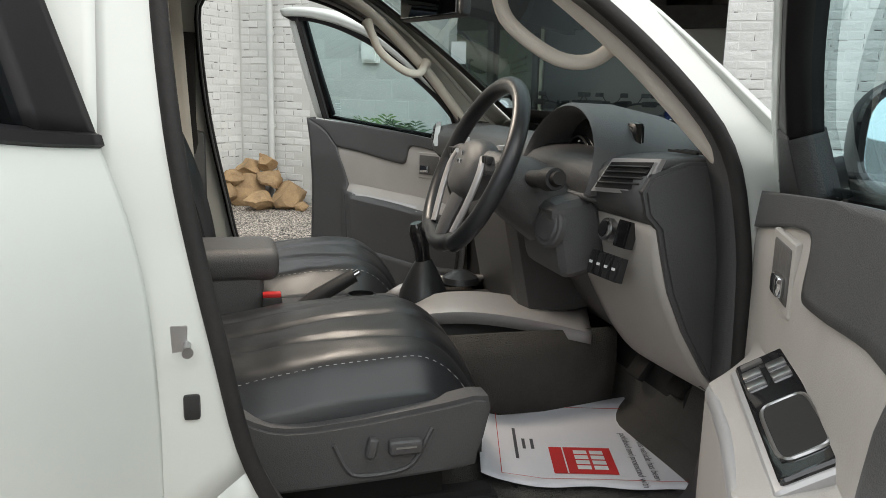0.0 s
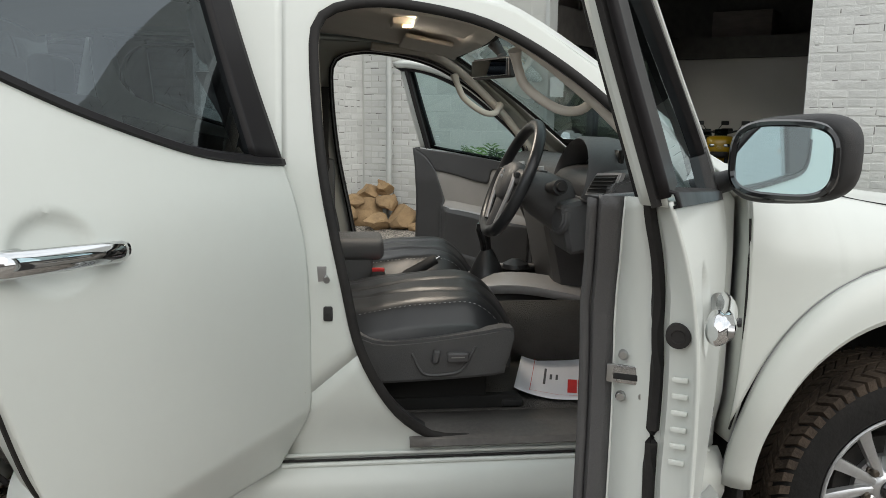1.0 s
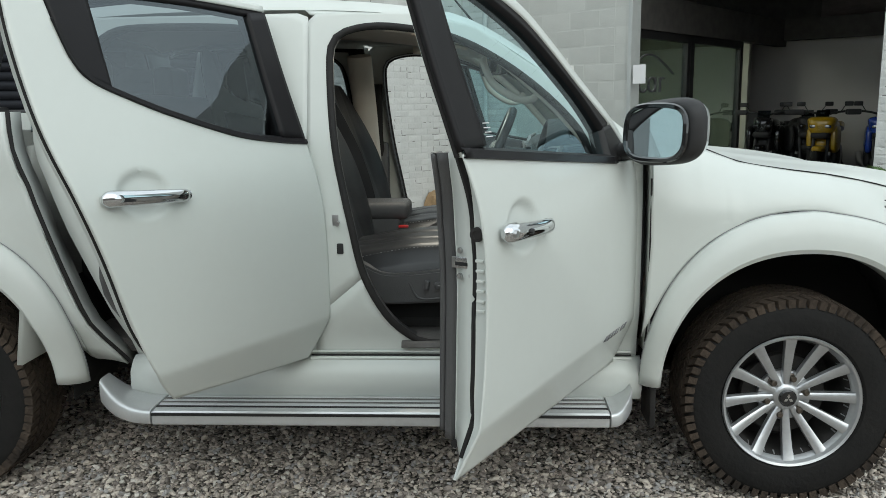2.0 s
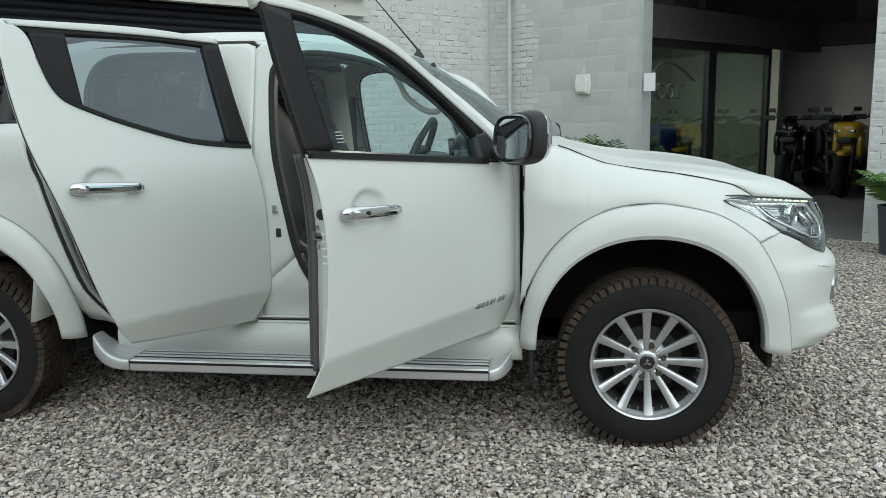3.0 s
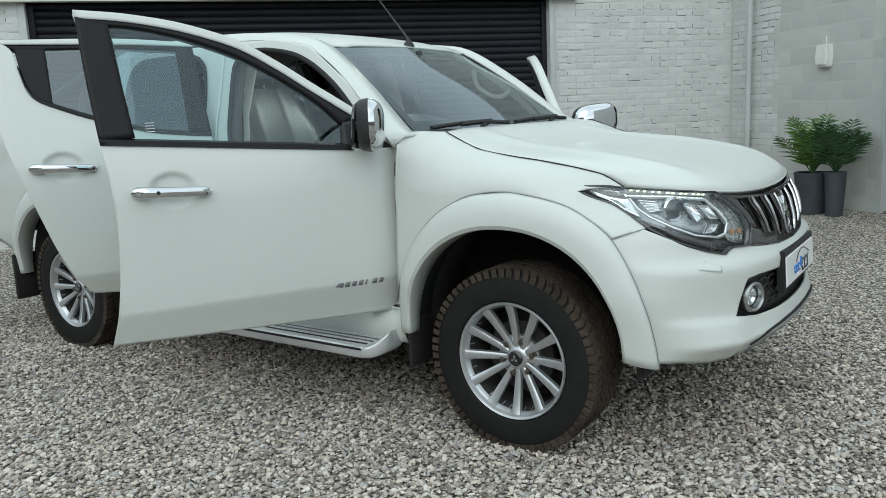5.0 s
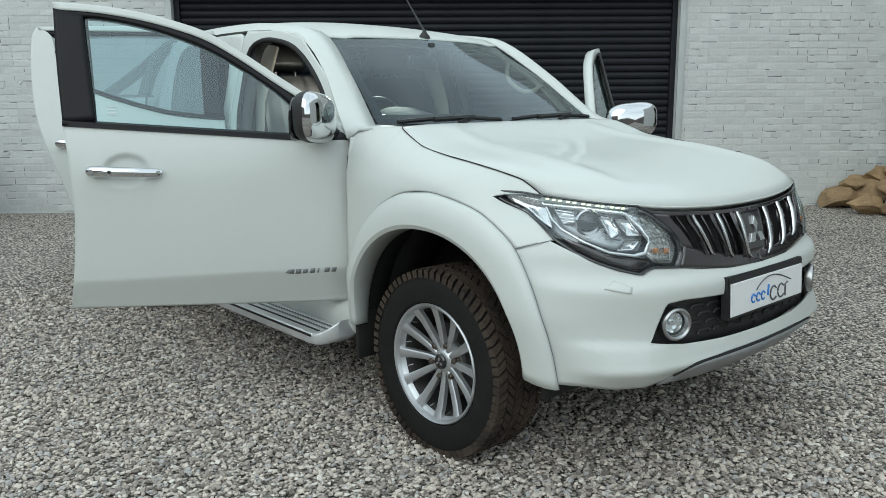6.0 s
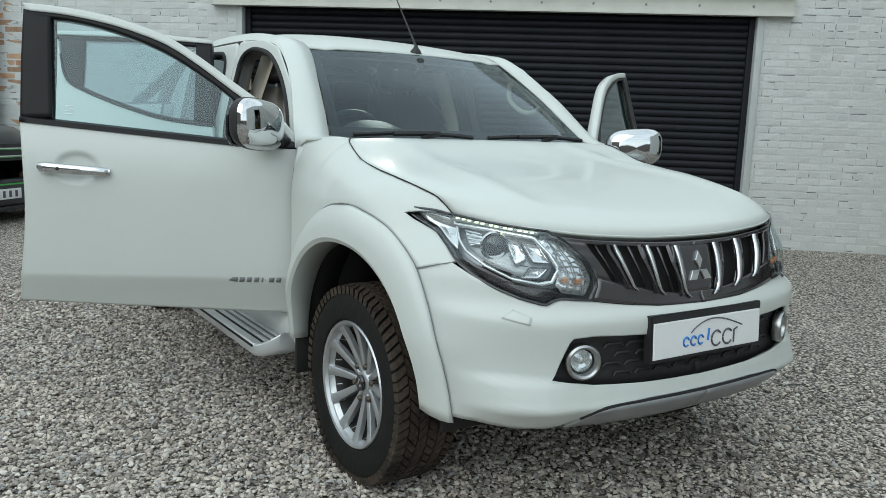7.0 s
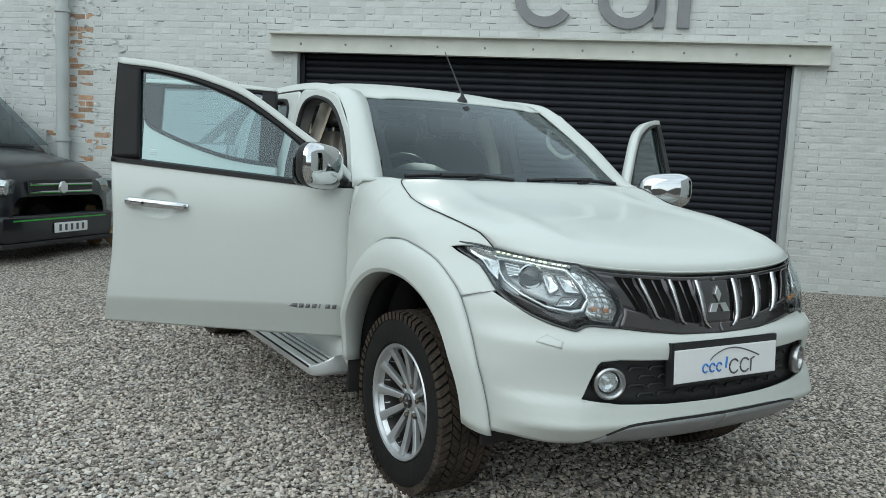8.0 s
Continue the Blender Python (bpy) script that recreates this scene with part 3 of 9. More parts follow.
def build_garage():
    """The open garage: floor, back wall, ceiling, header beam, glazed office screen."""
    def gbox(name, s0, s1, b0, b1, z0, z1, material, label, cat):
        bm = bmesh.new()
        bmesh.ops.create_cube(bm, size=1)
        bmesh.ops.scale(bm, vec=(s1 - s0, b1 - b0, z1 - z0), verts=bm.verts)
        bmesh.ops.translate(bm, vec=((s0 + s1) / 2, (b0 + b1) / 2, (z0 + z1) / 2), verts=bm.verts)
        bmesh.ops.transform(bm, matrix=axes((*CORNER, 0), (*OUT, 0), (*IN, 0), (0, 0, 1)), verts=bm.verts)
        bmesh.ops.recalc_face_normals(bm, faces=bm.faces)
        return tagged(part(name, bm, material), label, cat, kind="structure")
    gbox("floor", -1.5, 9.0, 0.02, 12.0, -0.05, 0.115, M_CONC, "smooth grey concrete garage floor", "floor")
    gbox("wall_back", -1.5, 9.0, 5.4, 5.6, 0.1, 2.35, M_PLASTER, "pale plastered partition at the back of the garage", "wall")
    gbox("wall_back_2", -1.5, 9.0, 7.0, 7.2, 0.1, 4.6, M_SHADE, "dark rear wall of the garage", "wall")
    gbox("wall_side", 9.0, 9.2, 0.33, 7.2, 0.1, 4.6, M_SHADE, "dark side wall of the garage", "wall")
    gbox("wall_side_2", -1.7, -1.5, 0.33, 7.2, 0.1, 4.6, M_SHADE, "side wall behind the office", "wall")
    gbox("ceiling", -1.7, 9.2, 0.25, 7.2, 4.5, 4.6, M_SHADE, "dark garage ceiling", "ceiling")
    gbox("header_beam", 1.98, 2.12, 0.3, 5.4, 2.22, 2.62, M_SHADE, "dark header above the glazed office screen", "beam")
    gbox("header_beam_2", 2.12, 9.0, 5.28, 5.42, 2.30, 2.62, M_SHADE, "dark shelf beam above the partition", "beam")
    gbox("jamb_trim", G0, G0 + 0.045, -0.02, 0.165, 0.1, GZ, M_PIPE, "grey-painted steel edge of the garage opening", "edging")
    # storage above the office
    for s0, b0, w, h in ((1.2, 1.2, 0.5, 0.35), (1.3, 2.2, 0.7, 0.5), (1.1, 3.4, 0.6, 0.4), (3.0, 5.9, 0.9, 0.4), (4.4, 5.9, 0.6, 0.5)):
        bm = rbox(s0, b0, 2.64 + h / 2, w, 0.6, h, 0.02)
        bmesh.ops.transform(bm, matrix=axes((*CORNER, 0), (*OUT, 0), (*IN, 0), (0, 0, 1)), verts=bm.verts)
        ob = part("storage_box", bm, M_DKBRICK)
        tagged(ob, "brown storage box on the deck above the office", "box", "boxes above the office")
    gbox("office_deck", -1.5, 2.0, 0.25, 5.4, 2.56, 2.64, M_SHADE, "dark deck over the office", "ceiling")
    gbox("office_wall", 0.0, 0.1, 0.3, 5.4, 0.1, 2.56, M_OFFICE, "pale green-white office wall", "wall")
    gbox("office_wall_2", 0.1, 1.98, 4.3, 4.4, 0.1, 2.56, M_OFFICE, "pale office end wall", "wall")
    # the screen
    scr = thing("window_1", "dark-framed glazed office screen facing the garage", "glazed screen", kind="structure")
    g = axes((*CORNER, 0), (*OUT, 0), (*IN, 0), (0, 0, 1))
    def frame_bar(b0, b1, z0, z1):
        bm = rbox(2.05, (b0 + b1) / 2, (z0 + z1) / 2, 0.09, b1 - b0, z1 - z0, 0.006)
        bmesh.ops.transform(bm, matrix=g, verts=bm.verts)
        part("window_frame", bm, M_BLACK, scr)
    for b in (0.36, 2.06, 2.16, 3.72):
        frame_bar(b, b + 0.09, 0.115, 2.22)
    frame_bar(0.36, 3.8, 0.115, 0.21)
    frame_bar(0.36, 3.8, 2.12, 2.22)
    for b0, b1 in ((0.45, 2.06), (2.25, 3.72)):
        bm = rbox(2.05, (b0 + b1) / 2, 1.165, 0.012, b1 - b0, 1.91, 0)
        bmesh.ops.transform(bm, matrix=g, verts=bm.verts)
        part("pane", bm, M_PANE, scr).visible_shadow = False
    # curved line and bars of the window graphic
    a = np.linspace(0, 1, 20)
    arc = [tuple(g @ Vector((2.062, 0.75 + 1.0 * t, 1.72 + 0.22 * math.sin(math.pi * t ** 0.7)))) for t in a]
    part("graphic_line", tube(arc, 0.012, 6), M_INK, scr)
    for c0, lo_, hi_, r_ in ((0.72, -2.4, 2.4, 0.05), (0.98, 0.7, 5.6, 0.095), (1.20, 0.0, 6.2, 0.085)):
        ring = [tuple(g @ Vector((2.062, c0 + r_ * math.cos(q), 1.58 + r_ * math.sin(q)))) for q in np.linspace(lo_, hi_, 18)]
        part("graphic_shape", tube(ring, 0.013, 6), M_INK, scr)
    for c0, z0_, z1_ in ((0.83, 1.50, 1.74), (1.285, 1.49, 1.67), (1.40, 1.49, 1.67)):
        part("graphic_shape", tube([tuple(g @ Vector((2.062, c0, z0_))), tuple(g @ Vector((2.062, c0, z1_)))], 0.013, 6), M_INK, scr)
    part("graphic_shape", tube([tuple(g @ Vector((2.062, 1.40, 1.62))), tuple(g @ Vector((2.062, 1.45, 1.665))), tuple(g @ Vector((2.062, 1.51, 1.66)))], 0.013, 6), M_INK, scr)
    # office things
    def put(name, shape, material, label, cat):
        bmesh.ops.transform(shape, matrix=g, verts=shape.verts)
        return tagged(part(name, shape, material), label, cat)
    lamp = put("ceiling_lamp", rbox(1.0, 1.6, 2.535, 0.5, 2.2, 0.04, 0.01), M_OLAMP, "bright strip lamp under the office ceiling", "lamp")
    desk = thing("desk", "dark office desk behind the glass", "desk")
    for nm, args in (("desktop", (1.15, 2.0, 0.86, 0.7, 1.5, 0.04, 0.008)), ("side_panel", (1.15, 1.3, 0.48, 0.66, 0.03, 0.72, 0.004)), ("side_panel", (1.15, 2.7, 0.48, 0.66, 0.03, 0.72, 0.004))):
        bm = rbox(*args)
        bmesh.ops.transform(bm, matrix=g, verts=bm.verts)
        part(nm, bm, M_BLACK, desk)
    mon = thing("monitor", "white computer monitor standing on the desk", "monitor")
    for nm, args, mm in (("screen", (1.2, 1.75, 1.20, 0.04, 0.60, 0.38, 0.01), M_PLATE), ("stand", (1.2, 1.75, 0.93, 0.16, 0.2, 0.14, 0.01), M_STEEL)):
        bm = rbox(*args)
        bmesh.ops.transform(bm, matrix=g, verts=bm.verts)
        part(nm, bm, mm, mon)
    for b0, back in ((1.35, 0), (2.75, 1)):
        ch = thing("office_chair", "black office chair with chrome arms by the desk", "chair", group="office chairs")
        s0 = 1.75 if not back else 0.75
        for nm, args, mm in (("seat", (s0, b0, 0.56, 0.45, 0.45, 0.07, 0.03), M_LEATHER), ("backrest", (s0 + (0.24 if not back else -0.24), b0, 1.0 if back else 0.86, 0.06, 0.44, 0.75 if back else 0.5, 0.03), M_LEATHER)):
            bm = rbox(*args)
            bmesh.ops.transform(bm, matrix=g, verts=bm.verts)
            part(nm, bm, mm, ch)
        for q in (-0.22, 0.22):
            path = [g @ Vector(p) for p in ((s0 - 0.2, b0 + q, 0.12), (s0 + 0.2, b0 + q, 0.14), (s0 - 0.18, b0 + q, 0.55), (s0 - 0.18, b0 + q, 0.78), (s0 + 0.22, b0 + q, 0.80))]
            part("arm", tube(spline(path, 24), 0.012, 6), M_CHROME, ch)
    return g


GARAGE = build_garage()


# ---- the pickup truck ----
truck = thing("pickup_truck", "white double-cab pickup truck with its doors standing open on gravel", "pickup truck")

SIDE_LOW = [(0.28, 0.74), (0.40, 0.772), (0.50, 0.800), (0.56, 0.824), (0.625, 0.852)]
SIDE_UP = [(0.64, 0.857), (0.72, 0.860), (0.90, 0.862), (1.02, 0.860), (1.10, 0.852), (1.16, 0.840), (1.22, 0.822), (1.30, 0.797), (1.40, 0.765), (1.50, 0.735), (1.60, 0.706), (1.72, 0.67)]
SIDE_X = np.array([(-4.6, 0.965), (-4.2, 0.985), (-3.6, 0.995), (-2.5, 1.0), (-0.5, 1.0), (-0.2, 0.996), (0.0, 0.99), (0.2, 0.976), (0.4, 0.952), (0.46, 0.944), (0.54, 0.935), (0.6, 0.93)])


_up = spline(SIDE_UP, 160)
SIDE_Z = np.vstack([np.array(SIDE_LOW), _up[np.argsort(_up[:, 0])]])
_sx = spline(SIDE_X, 120)
SIDE_X = _sx[np.argsort(_sx[:, 0])]


def half(x, z):
    return np.interp(z, SIDE_Z[:, 0], SIDE_Z[:, 1]) * np.interp(x, SIDE_X[:, 0], SIDE_X[:, 1])


def on_side(sgn, off=0.0, depth=None):
    """Maps (x, z) to the body side; sgn -1 is the driver's side."""
    def f(P):
        x, z = P[..., 0], P[..., 1]
        o = (depth(x, z) if depth else 0.0) + off
        return np.stack([x, sgn * (half(x, z) + o), z], -1)
    return f


def side_panel(name, b, t, l, r, sgn, material, parent, nu=24, nv=18, off=0.0, thick=0.006, label="", depth=None, local=(0, 0, 0), sharp=35, smooth=True):
    """A panel of the body side from its four edges in (x, z)."""
    s = spline if smooth else poly
    P = on_side(sgn, off, depth)(coons(s(b, nu), s(t, nu), s(l, nv), s(r, nv))) - np.array(local)
    return sheet(name, P, material, parent, (0, sgn, 0), thick, label, sharp)


# plan of the nose: (y, x)
NOSE = np.array([(0, .835), (.15, .832), (.3, .820), (.42, .80), (.52, .772), (.6, .733), (.67, .678), (.73, .604), (.771, .52), (.799, .43), (.812, .38), (.834, .28), (.858, .1)])
_c = spline(NOSE, 120)
_s = np.concatenate([[0], np.cumsum(np.hypot(*np.diff(_c, axis=0).T))])
# how far each height lies behind the bumper's plan
NOSE_Z = np.array([(0.34, -0.13), (0.39, -0.06), (0.43, -0.020), (0.455, 0.004), (0.468, 0.010), (0.485, 0.004), (0.51, -0.002), (0.54, -0.010), (0.60, -0.013), (0.66, -0.008), (0.71, -0.004), (0.735, -0.012), (0.76, -0.036),
                   (0.785, -0.046), (0.82, -0.052), (0.86, -0.062), (0.90, -0.076), (0.93, -0.092), (0.97, -0.102), (1.03, -0.11)])
_nz = spline(NOSE_Z, 160)
NOSE_Z = _nz[np.argsort(_nz[:, 0])]


def on_nose(P, off=0.0):
    """Maps (s, z) to the front of the truck; s runs along the plan from the middle."""
    s, z = P[..., 0], P[..., 1]
    a = np.abs(s)
    y, x = np.interp(a, _s, _c[:, 0]), np.interp(a, _s, _c[:, 1])
    e = 1e-3
    ty, tx = np.interp(a + e, _s, _c[:, 0]) - y, np.interp(a + e, _s, _c[:, 1]) - x
    k = np.hypot(ty, tx) + 1e-9
    nx, ny = ty / k, -tx / k
    w = np.clip((z - 0.87) / 0.09, 0, 1)
    fade = (1 - w) * np.interp(a, (0.6, 0.95, 1.05), (1, 0.5, 0.1)) + w * np.interp(a, (1.0, 1.15), (1, 0.65))
    o = np.interp(z, NOSE_Z[:, 0], NOSE_Z[:, 1]) * fade + off
    return np.stack([x + nx * o, np.sign(s + 1e-9) * (y + ny * o), z], -1)


def nose_panel(name, b, t, l, r, material, parent, nu=30, nv=10, off=0.0, thick=0.006, label="", smooth=True, sharp=35):
    s = spline if smooth else poly
    P = on_nose(coons(s(b, nu), s(t, nu), s(l, nv), s(r, nv)), off)
    return sheet(name, P, material, parent, (1, 0.35 * np.sign(P[..., 1].mean() + 1e-9), 0), thick, label, sharp)


def mir(pts, sgn):
    return [(sgn * p[0], *p[1:]) for p in pts]


def arch(cx, rx, rz, n, p=2.15, z0=0.42):
    """A wheel-arch curve from behind the wheel over it to the front."""
    a = np.linspace(math.pi, 0, n)
    c, s = np.cos(a), np.sin(a)
    x = cx + rx * np.sign(c) * np.abs(c) ** (2 / p)
    z = z0 + rz * np.abs(s) ** (2 / p)
    return np.stack([x, z], 1)


REAR_X = -2.92
FLARE_FRONT = [(0.257, 0.944), (0.341, 0.893), (0.403, 0.836), (0.466, 0.725), (0.508, 0.615), (0.532, 0.51), (0.545, 0.42), (0.548, 0.395)]


def flare_line(cx, front, n=56):
    """The outer edge of a wheel-arch flare in (x, z)."""
    if not front:
        return arch(cx, 0.555, 0.575, n)
    outer = arch(cx, 0.50, 0.575, n)
    h = n // 2
    return np.vstack([outer[:h - 4], spline([tuple(outer[h - 4]), tuple(outer[h]), (0.075, 0.988), (0.17, 0.971)] + FLARE_FRONT, n - h + 4)])


def flare_skin(x, z):
    return half(x, np.full(np.shape(x), 0.85)) * 0.55 + half(x, z) * 0.45


def flare(cx, sgn, front):
    n = 56
    rows = []
    inner, outer = arch(cx, 0.435 if front else 0.455, 0.445, n), flare_line(cx, front, n)
    for k, off in ((1.0, 0.004), (0.95, 0.018), (0.78, 0.034), (0.45, 0.048), (0.12, 0.050), (0.0, 0.040)):
        q = inner + (outer - inner) * k
        rows.append(np.stack([q[:, 0], sgn * (flare_skin(q[:, 0], q[:, 1]) + off), q[:, 1]], 1))
    q = inner + (inner - outer) * 0.03
    rows.append(np.stack([q[:, 0], sgn * (half(q[:, 0], np.full(n, 0.85)) - 0.055), q[:, 1]], 1))
    sheet("wheel_arch_flare", np.array(rows), M_PAINT, truck, (0, sgn, 0.001), 0.004, "white wheel arch flare")
    # dark line where the flare meets the body
    q = outer
    part("flare_seal", tube(np.stack([q[:, 0], sgn * (flare_skin(q[:, 0], q[:, 1]) + 0.004), q[:, 1]], 1), 0.0016, 5), M_SIGN, truck)
    # liner
    a = np.linspace(math.pi * 1.06, -math.pi * 0.06, 30)
    P = np.array([[(cx + 0.47 * math.cos(k), sgn * y, 0.42 + 0.47 * math.sin(k)) for k in a] for y in ((0.70 if front else 0.78), 0.45)])
    sheet("wheel_arch_liner", P, M_DARK, truck, (0, 0, -1), 0.004)
    if front:
        a = np.linspace(math.pi * 1.08, math.pi * 0.42, 20)
        P = np.array([[(cx + 0.462 * math.cos(k), sgn * y, 0.42 + 0.475 * math.sin(k)) for k in a] for y in (0.83, 0.69)])
        sheet("wheel_arch_liner", P, M_DARK, truck, (0, 0, -1), 0.004)
    P = np.array([[(cx - 0.5, sgn * 0.45, z), (cx + 0.5, sgn * 0.45, z)] for z in (0.35, 0.92)])
    sheet("inner_wing", P, M_DARK, truck, (0, sgn, 0), 0.004)


# -- wings, bonnet
HOOD = [(-0.353, 0.674, 1.208), (-0.315, 0.699, 1.196), (-0.179, 0.722, 1.142), (-0.04, 0.737, 1.117), (0.093, 0.741, 1.099), (0.212, 0.726, 1.076), (0.312, 0.709, 1.051), (0.354, 0.702, 1.029), (0.393, 0.697, 1.004)]
LAMP_LOW = [(1.145, 0.995), (1.113, 0.977), (1.035, 0.947), (0.97, 0.914), (0.908, 0.874)]
SEAM_S, SEAM_END = (0.908, 0.874), (0.398, 0.843)


TOP_LINE = np.array([(-0.52, 0.845, 1.183), (-0.478, 0.806, 1.194), (-0.43, 0.748, 1.205)] + HOOD)


def wing_section(x, v):
    """One upright section of the wing at x: flare, straight side, rounded shoulder, shut line."""
    q = flare_line(0.0, True, 160)
    q = q[np.argsort(q[:, 0])]
    zf = max(0.50, float(np.interp(x, q[:, 0], q[:, 1])))
    yh, zh = np.interp(x, TOP_LINE[:, 0], TOP_LINE[:, 1]), np.interp(x, TOP_LINE[:, 0], TOP_LINE[:, 2])
    z0 = max(zf, float(np.interp(x, (-0.5, 0.26), (0.97, 0.94))))
    xs = np.array(x)
    yf, y0 = float(flare_skin(xs, np.array(zf))) + 0.002, float(half(xs, np.array(z0)))
    if z0 - zf < 0.02:
        y0 = yf
    yc = min(y0, float(np.interp(x, (-0.1, 0.1, 0.262, 0.4), (0.875, 0.845, 0.79, 0.745))))
    zc = 0.45 * z0 + 0.55 * zh
    out = []
    for k in v:
        if k < 0.4:
            t = k / 0.4
            z = zf + (z0 - zf) * t
            y = float(half(xs, np.array(z)))
            b = max(0.0, 1 - (z - zf) / 0.05)
            out.append((y + (yf - float(half(xs, np.array(zf)))) * b if z0 - zf > 0.02 else y0, z))
        else:
            t = (k - 0.4) / 0.6
            out.append(((1 - t) ** 2 * y0 + 2 * t * (1 - t) * yc + t * t * yh, (1 - t) ** 2 * z0 + 2 * t * (1 - t) * zc + t * t * zh))
    return np.array(out)


def build_wing(sgn):
    v = np.concatenate([np.linspace(0, 0.4, 12, endpoint=False), np.linspace(0.4, 1, 22)])
    cols = []
    for u in np.linspace(0, 1, 72):
        c = wing_section(-0.484 + 0.746 * u, v)
        x = -0.484 + 0.746 * u + (1 - u) ** 10 * np.interp(c[:, 1], (0.46, 0.69, 0.9, 1.1, 1.19), (-0.030, -0.006, 0.004, 0.0, 0.0))
        cols.append(np.stack([x, sgn * c[:, 0], c[:, 1]], 1))
    side = np.array(cols)
    rim = side[-1] * np.array((1, sgn, 1))
    # below the lamp, down to the flare and the bumper's seam
    q = flare_line(0.0, True, 160)
    q = q[np.argsort(q[:, 0])]
    low = spline(on_nose(np.array(LAMP_LOW)), 40)
    end = low[-1]
    tip, corner = on_nose(np.array([(1.15, 1.012)]))[0], np.array(HOOD[-1])
    cut = int(np.argmin(np.abs(rim[:, 2] - low[0, 2])))

    def blend(ends, base, power, swell):
        """Columns from `base` onwards that leave it smoothly."""
        k = ((base[:, 2] - base[0, 2]) / (base[-1, 2] - base[0, 2]))[:, None]
        first, out = None, []
        for t in np.linspace(0, 1, 24):
            lo, hi = ends(t)
            p = lo * (1 - k) + hi * k
            p[:, 1] += swell * np.sin(math.pi * k[:, 0]) * (1 - t)
            first = p.copy() if first is None else first
            out.append((p + (base - first) * (1 - t) ** power) * np.array((1, sgn, 1)))
        return np.array(out)

    def cheek_ends(t):
        x1, x0 = 0.262 + (end[0] - 0.262) * t, 0.262 + (SEAM_END[0] - 0.262) * t
        z0 = float(np.interp(x0, q[:, 0], q[:, 1]))
        return np.array((x0, float(flare_skin(np.array(x0), np.array(z0))) + 0.002, z0)), np.array((x1, np.interp(x1, low[:, 0], low[:, 1]), np.interp(x1, low[:, 0], low[:, 2])))

    def sliver_ends(t):
        x = 0.262 + (corner[0] - 0.262) * t
        return tip * (1 - t) + corner * t, np.array((x, np.interp(x, TOP_LINE[:, 0], TOP_LINE[:, 1]), np.interp(x, TOP_LINE[:, 0], TOP_LINE[:, 2])))
    cheek, sliver = blend(cheek_ends, rim[:cut + 1], 2, 0.010), blend(sliver_ends, rim[cut:], 3, 0.006)
    bm = bmesh.new()
    for P in (side, cheek, sliver):
        v, f = grid_mesh(P.transpose(1, 0, 2), facing(P.transpose(1, 0, 2), np.array((0.2, sgn, 0.2))))
        vs = [bm.verts.new(p) for p in v]
        for c in f:
            bm.faces.new([vs[i] for i in c])
    bmesh.ops.remove_doubles(bm, verts=bm.verts, dist=0.0006)
    bmesh.ops.dissolve_degenerate(bm, edges=bm.edges, dist=0.0001)
    wing = part("front_wing", bm, M_PAINT, truck, "white front wing", 60)
    th = wing.modifiers.new("thickness", "SOLIDIFY")
    th.thickness, th.offset = 0.005, -1


for sgn in (-1, 1):
    flare(0.0, sgn, True)
    flare(REAR_X, sgn, False)
    build_wing(sgn)
    P = on_side(sgn)(np.array([[(-0.482, z), (-0.478, z)] for z in np.linspace(0.52, 1.17, 12)]))
    P[:, 0, 1] -= sgn * 0.10
    sheet("wing_edge", P, M_PAINT, truck, (-1, 0, 0), 0.004)
    # thin black tube standing in for the shade in the door-to-wing gap
    q = np.array([(-0.482, sgn * (half(-0.46, z) - 0.004), z) for z in np.linspace(0.56, 1.10, 12)])
    part("wing_seal", tube(q, [0.003] * 12, 6), M_RUBBER, truck)
    P = np.array([[(-0.495, 0.829, 1.188), (-0.43, 0.749, 1.204), (-0.352, 0.674, 1.207)], [(-0.505, 0.76, 1.208), (-0.445, 0.705, 1.211), (-0.375, 0.655, 1.208)], [(-0.52, 0.69, 1.214), (-0.46, 0.668, 1.212), (-0.395, 0.63, 1.206)]]) * np.array((1, sgn, 1))
    sheet("pillar_base", P, M_PAINT, truck, (0, 0, 1), 0.008)
    # mud flaps
    part("mud_flap", rbox(-0.455, sgn * 0.775, 0.37, 0.02, 0.15, 0.20, 0.008), M_RUBBER, truck, "black rubber mud flap")
    part("air_dam", rbox(0.47, sgn * 0.66, 0.385, 0.02, 0.20, 0.10, 0.008), M_RUBBER, truck)
    part("mud_flap", rbox(-3.42, sgn * 0.79, 0.40, 0.03, 0.22, 0.28, 0.012), M_RUBBER, truck, "black rubber mud flap")

# bonnet
EDGE_Z = [(0, .952), (.1, .953), (.2, .955), (.33, .961), (.45, .968), (.6, .98), (.8, .992), (.993, 1.004)]
front_e = on_nose(spline([(-a, z) for a, z in EDGE_Z[::-1]] + EDGE_Z[1:], 49))
front_e[0], front_e[-1] = (HOOD[-1][0], -HOOD[-1][1], HOOD[-1][2]), HOOD[-1]
rear_e = spline([(-0.353, -0.674, 1.208), (-0.39, -0.5, 1.213), (-0.41, -0.25, 1.214), (-0.415, 0, 1.214), (-0.41, 0.25, 1.214), (-0.39, 0.5, 1.213), (-0.353, 0.674, 1.208)], 49)
edge_r = spline(np.array(HOOD)[::-1] * np.array((1, -1, 1)), 30)
edge_l = edge_r * np.array((1, -1, 1))
P = coons(front_e, rear_e, edge_r, edge_l)
v, u = np.linspace(0, 1, 30)[:, None], np.linspace(-1, 1, 49)[None, :]
P[..., 2] += 0.028 * (1 - np.abs(u) ** 2.4) * np.sin(np.pi * np.clip(v, 0, 1) ** 0.62) ** 0.8
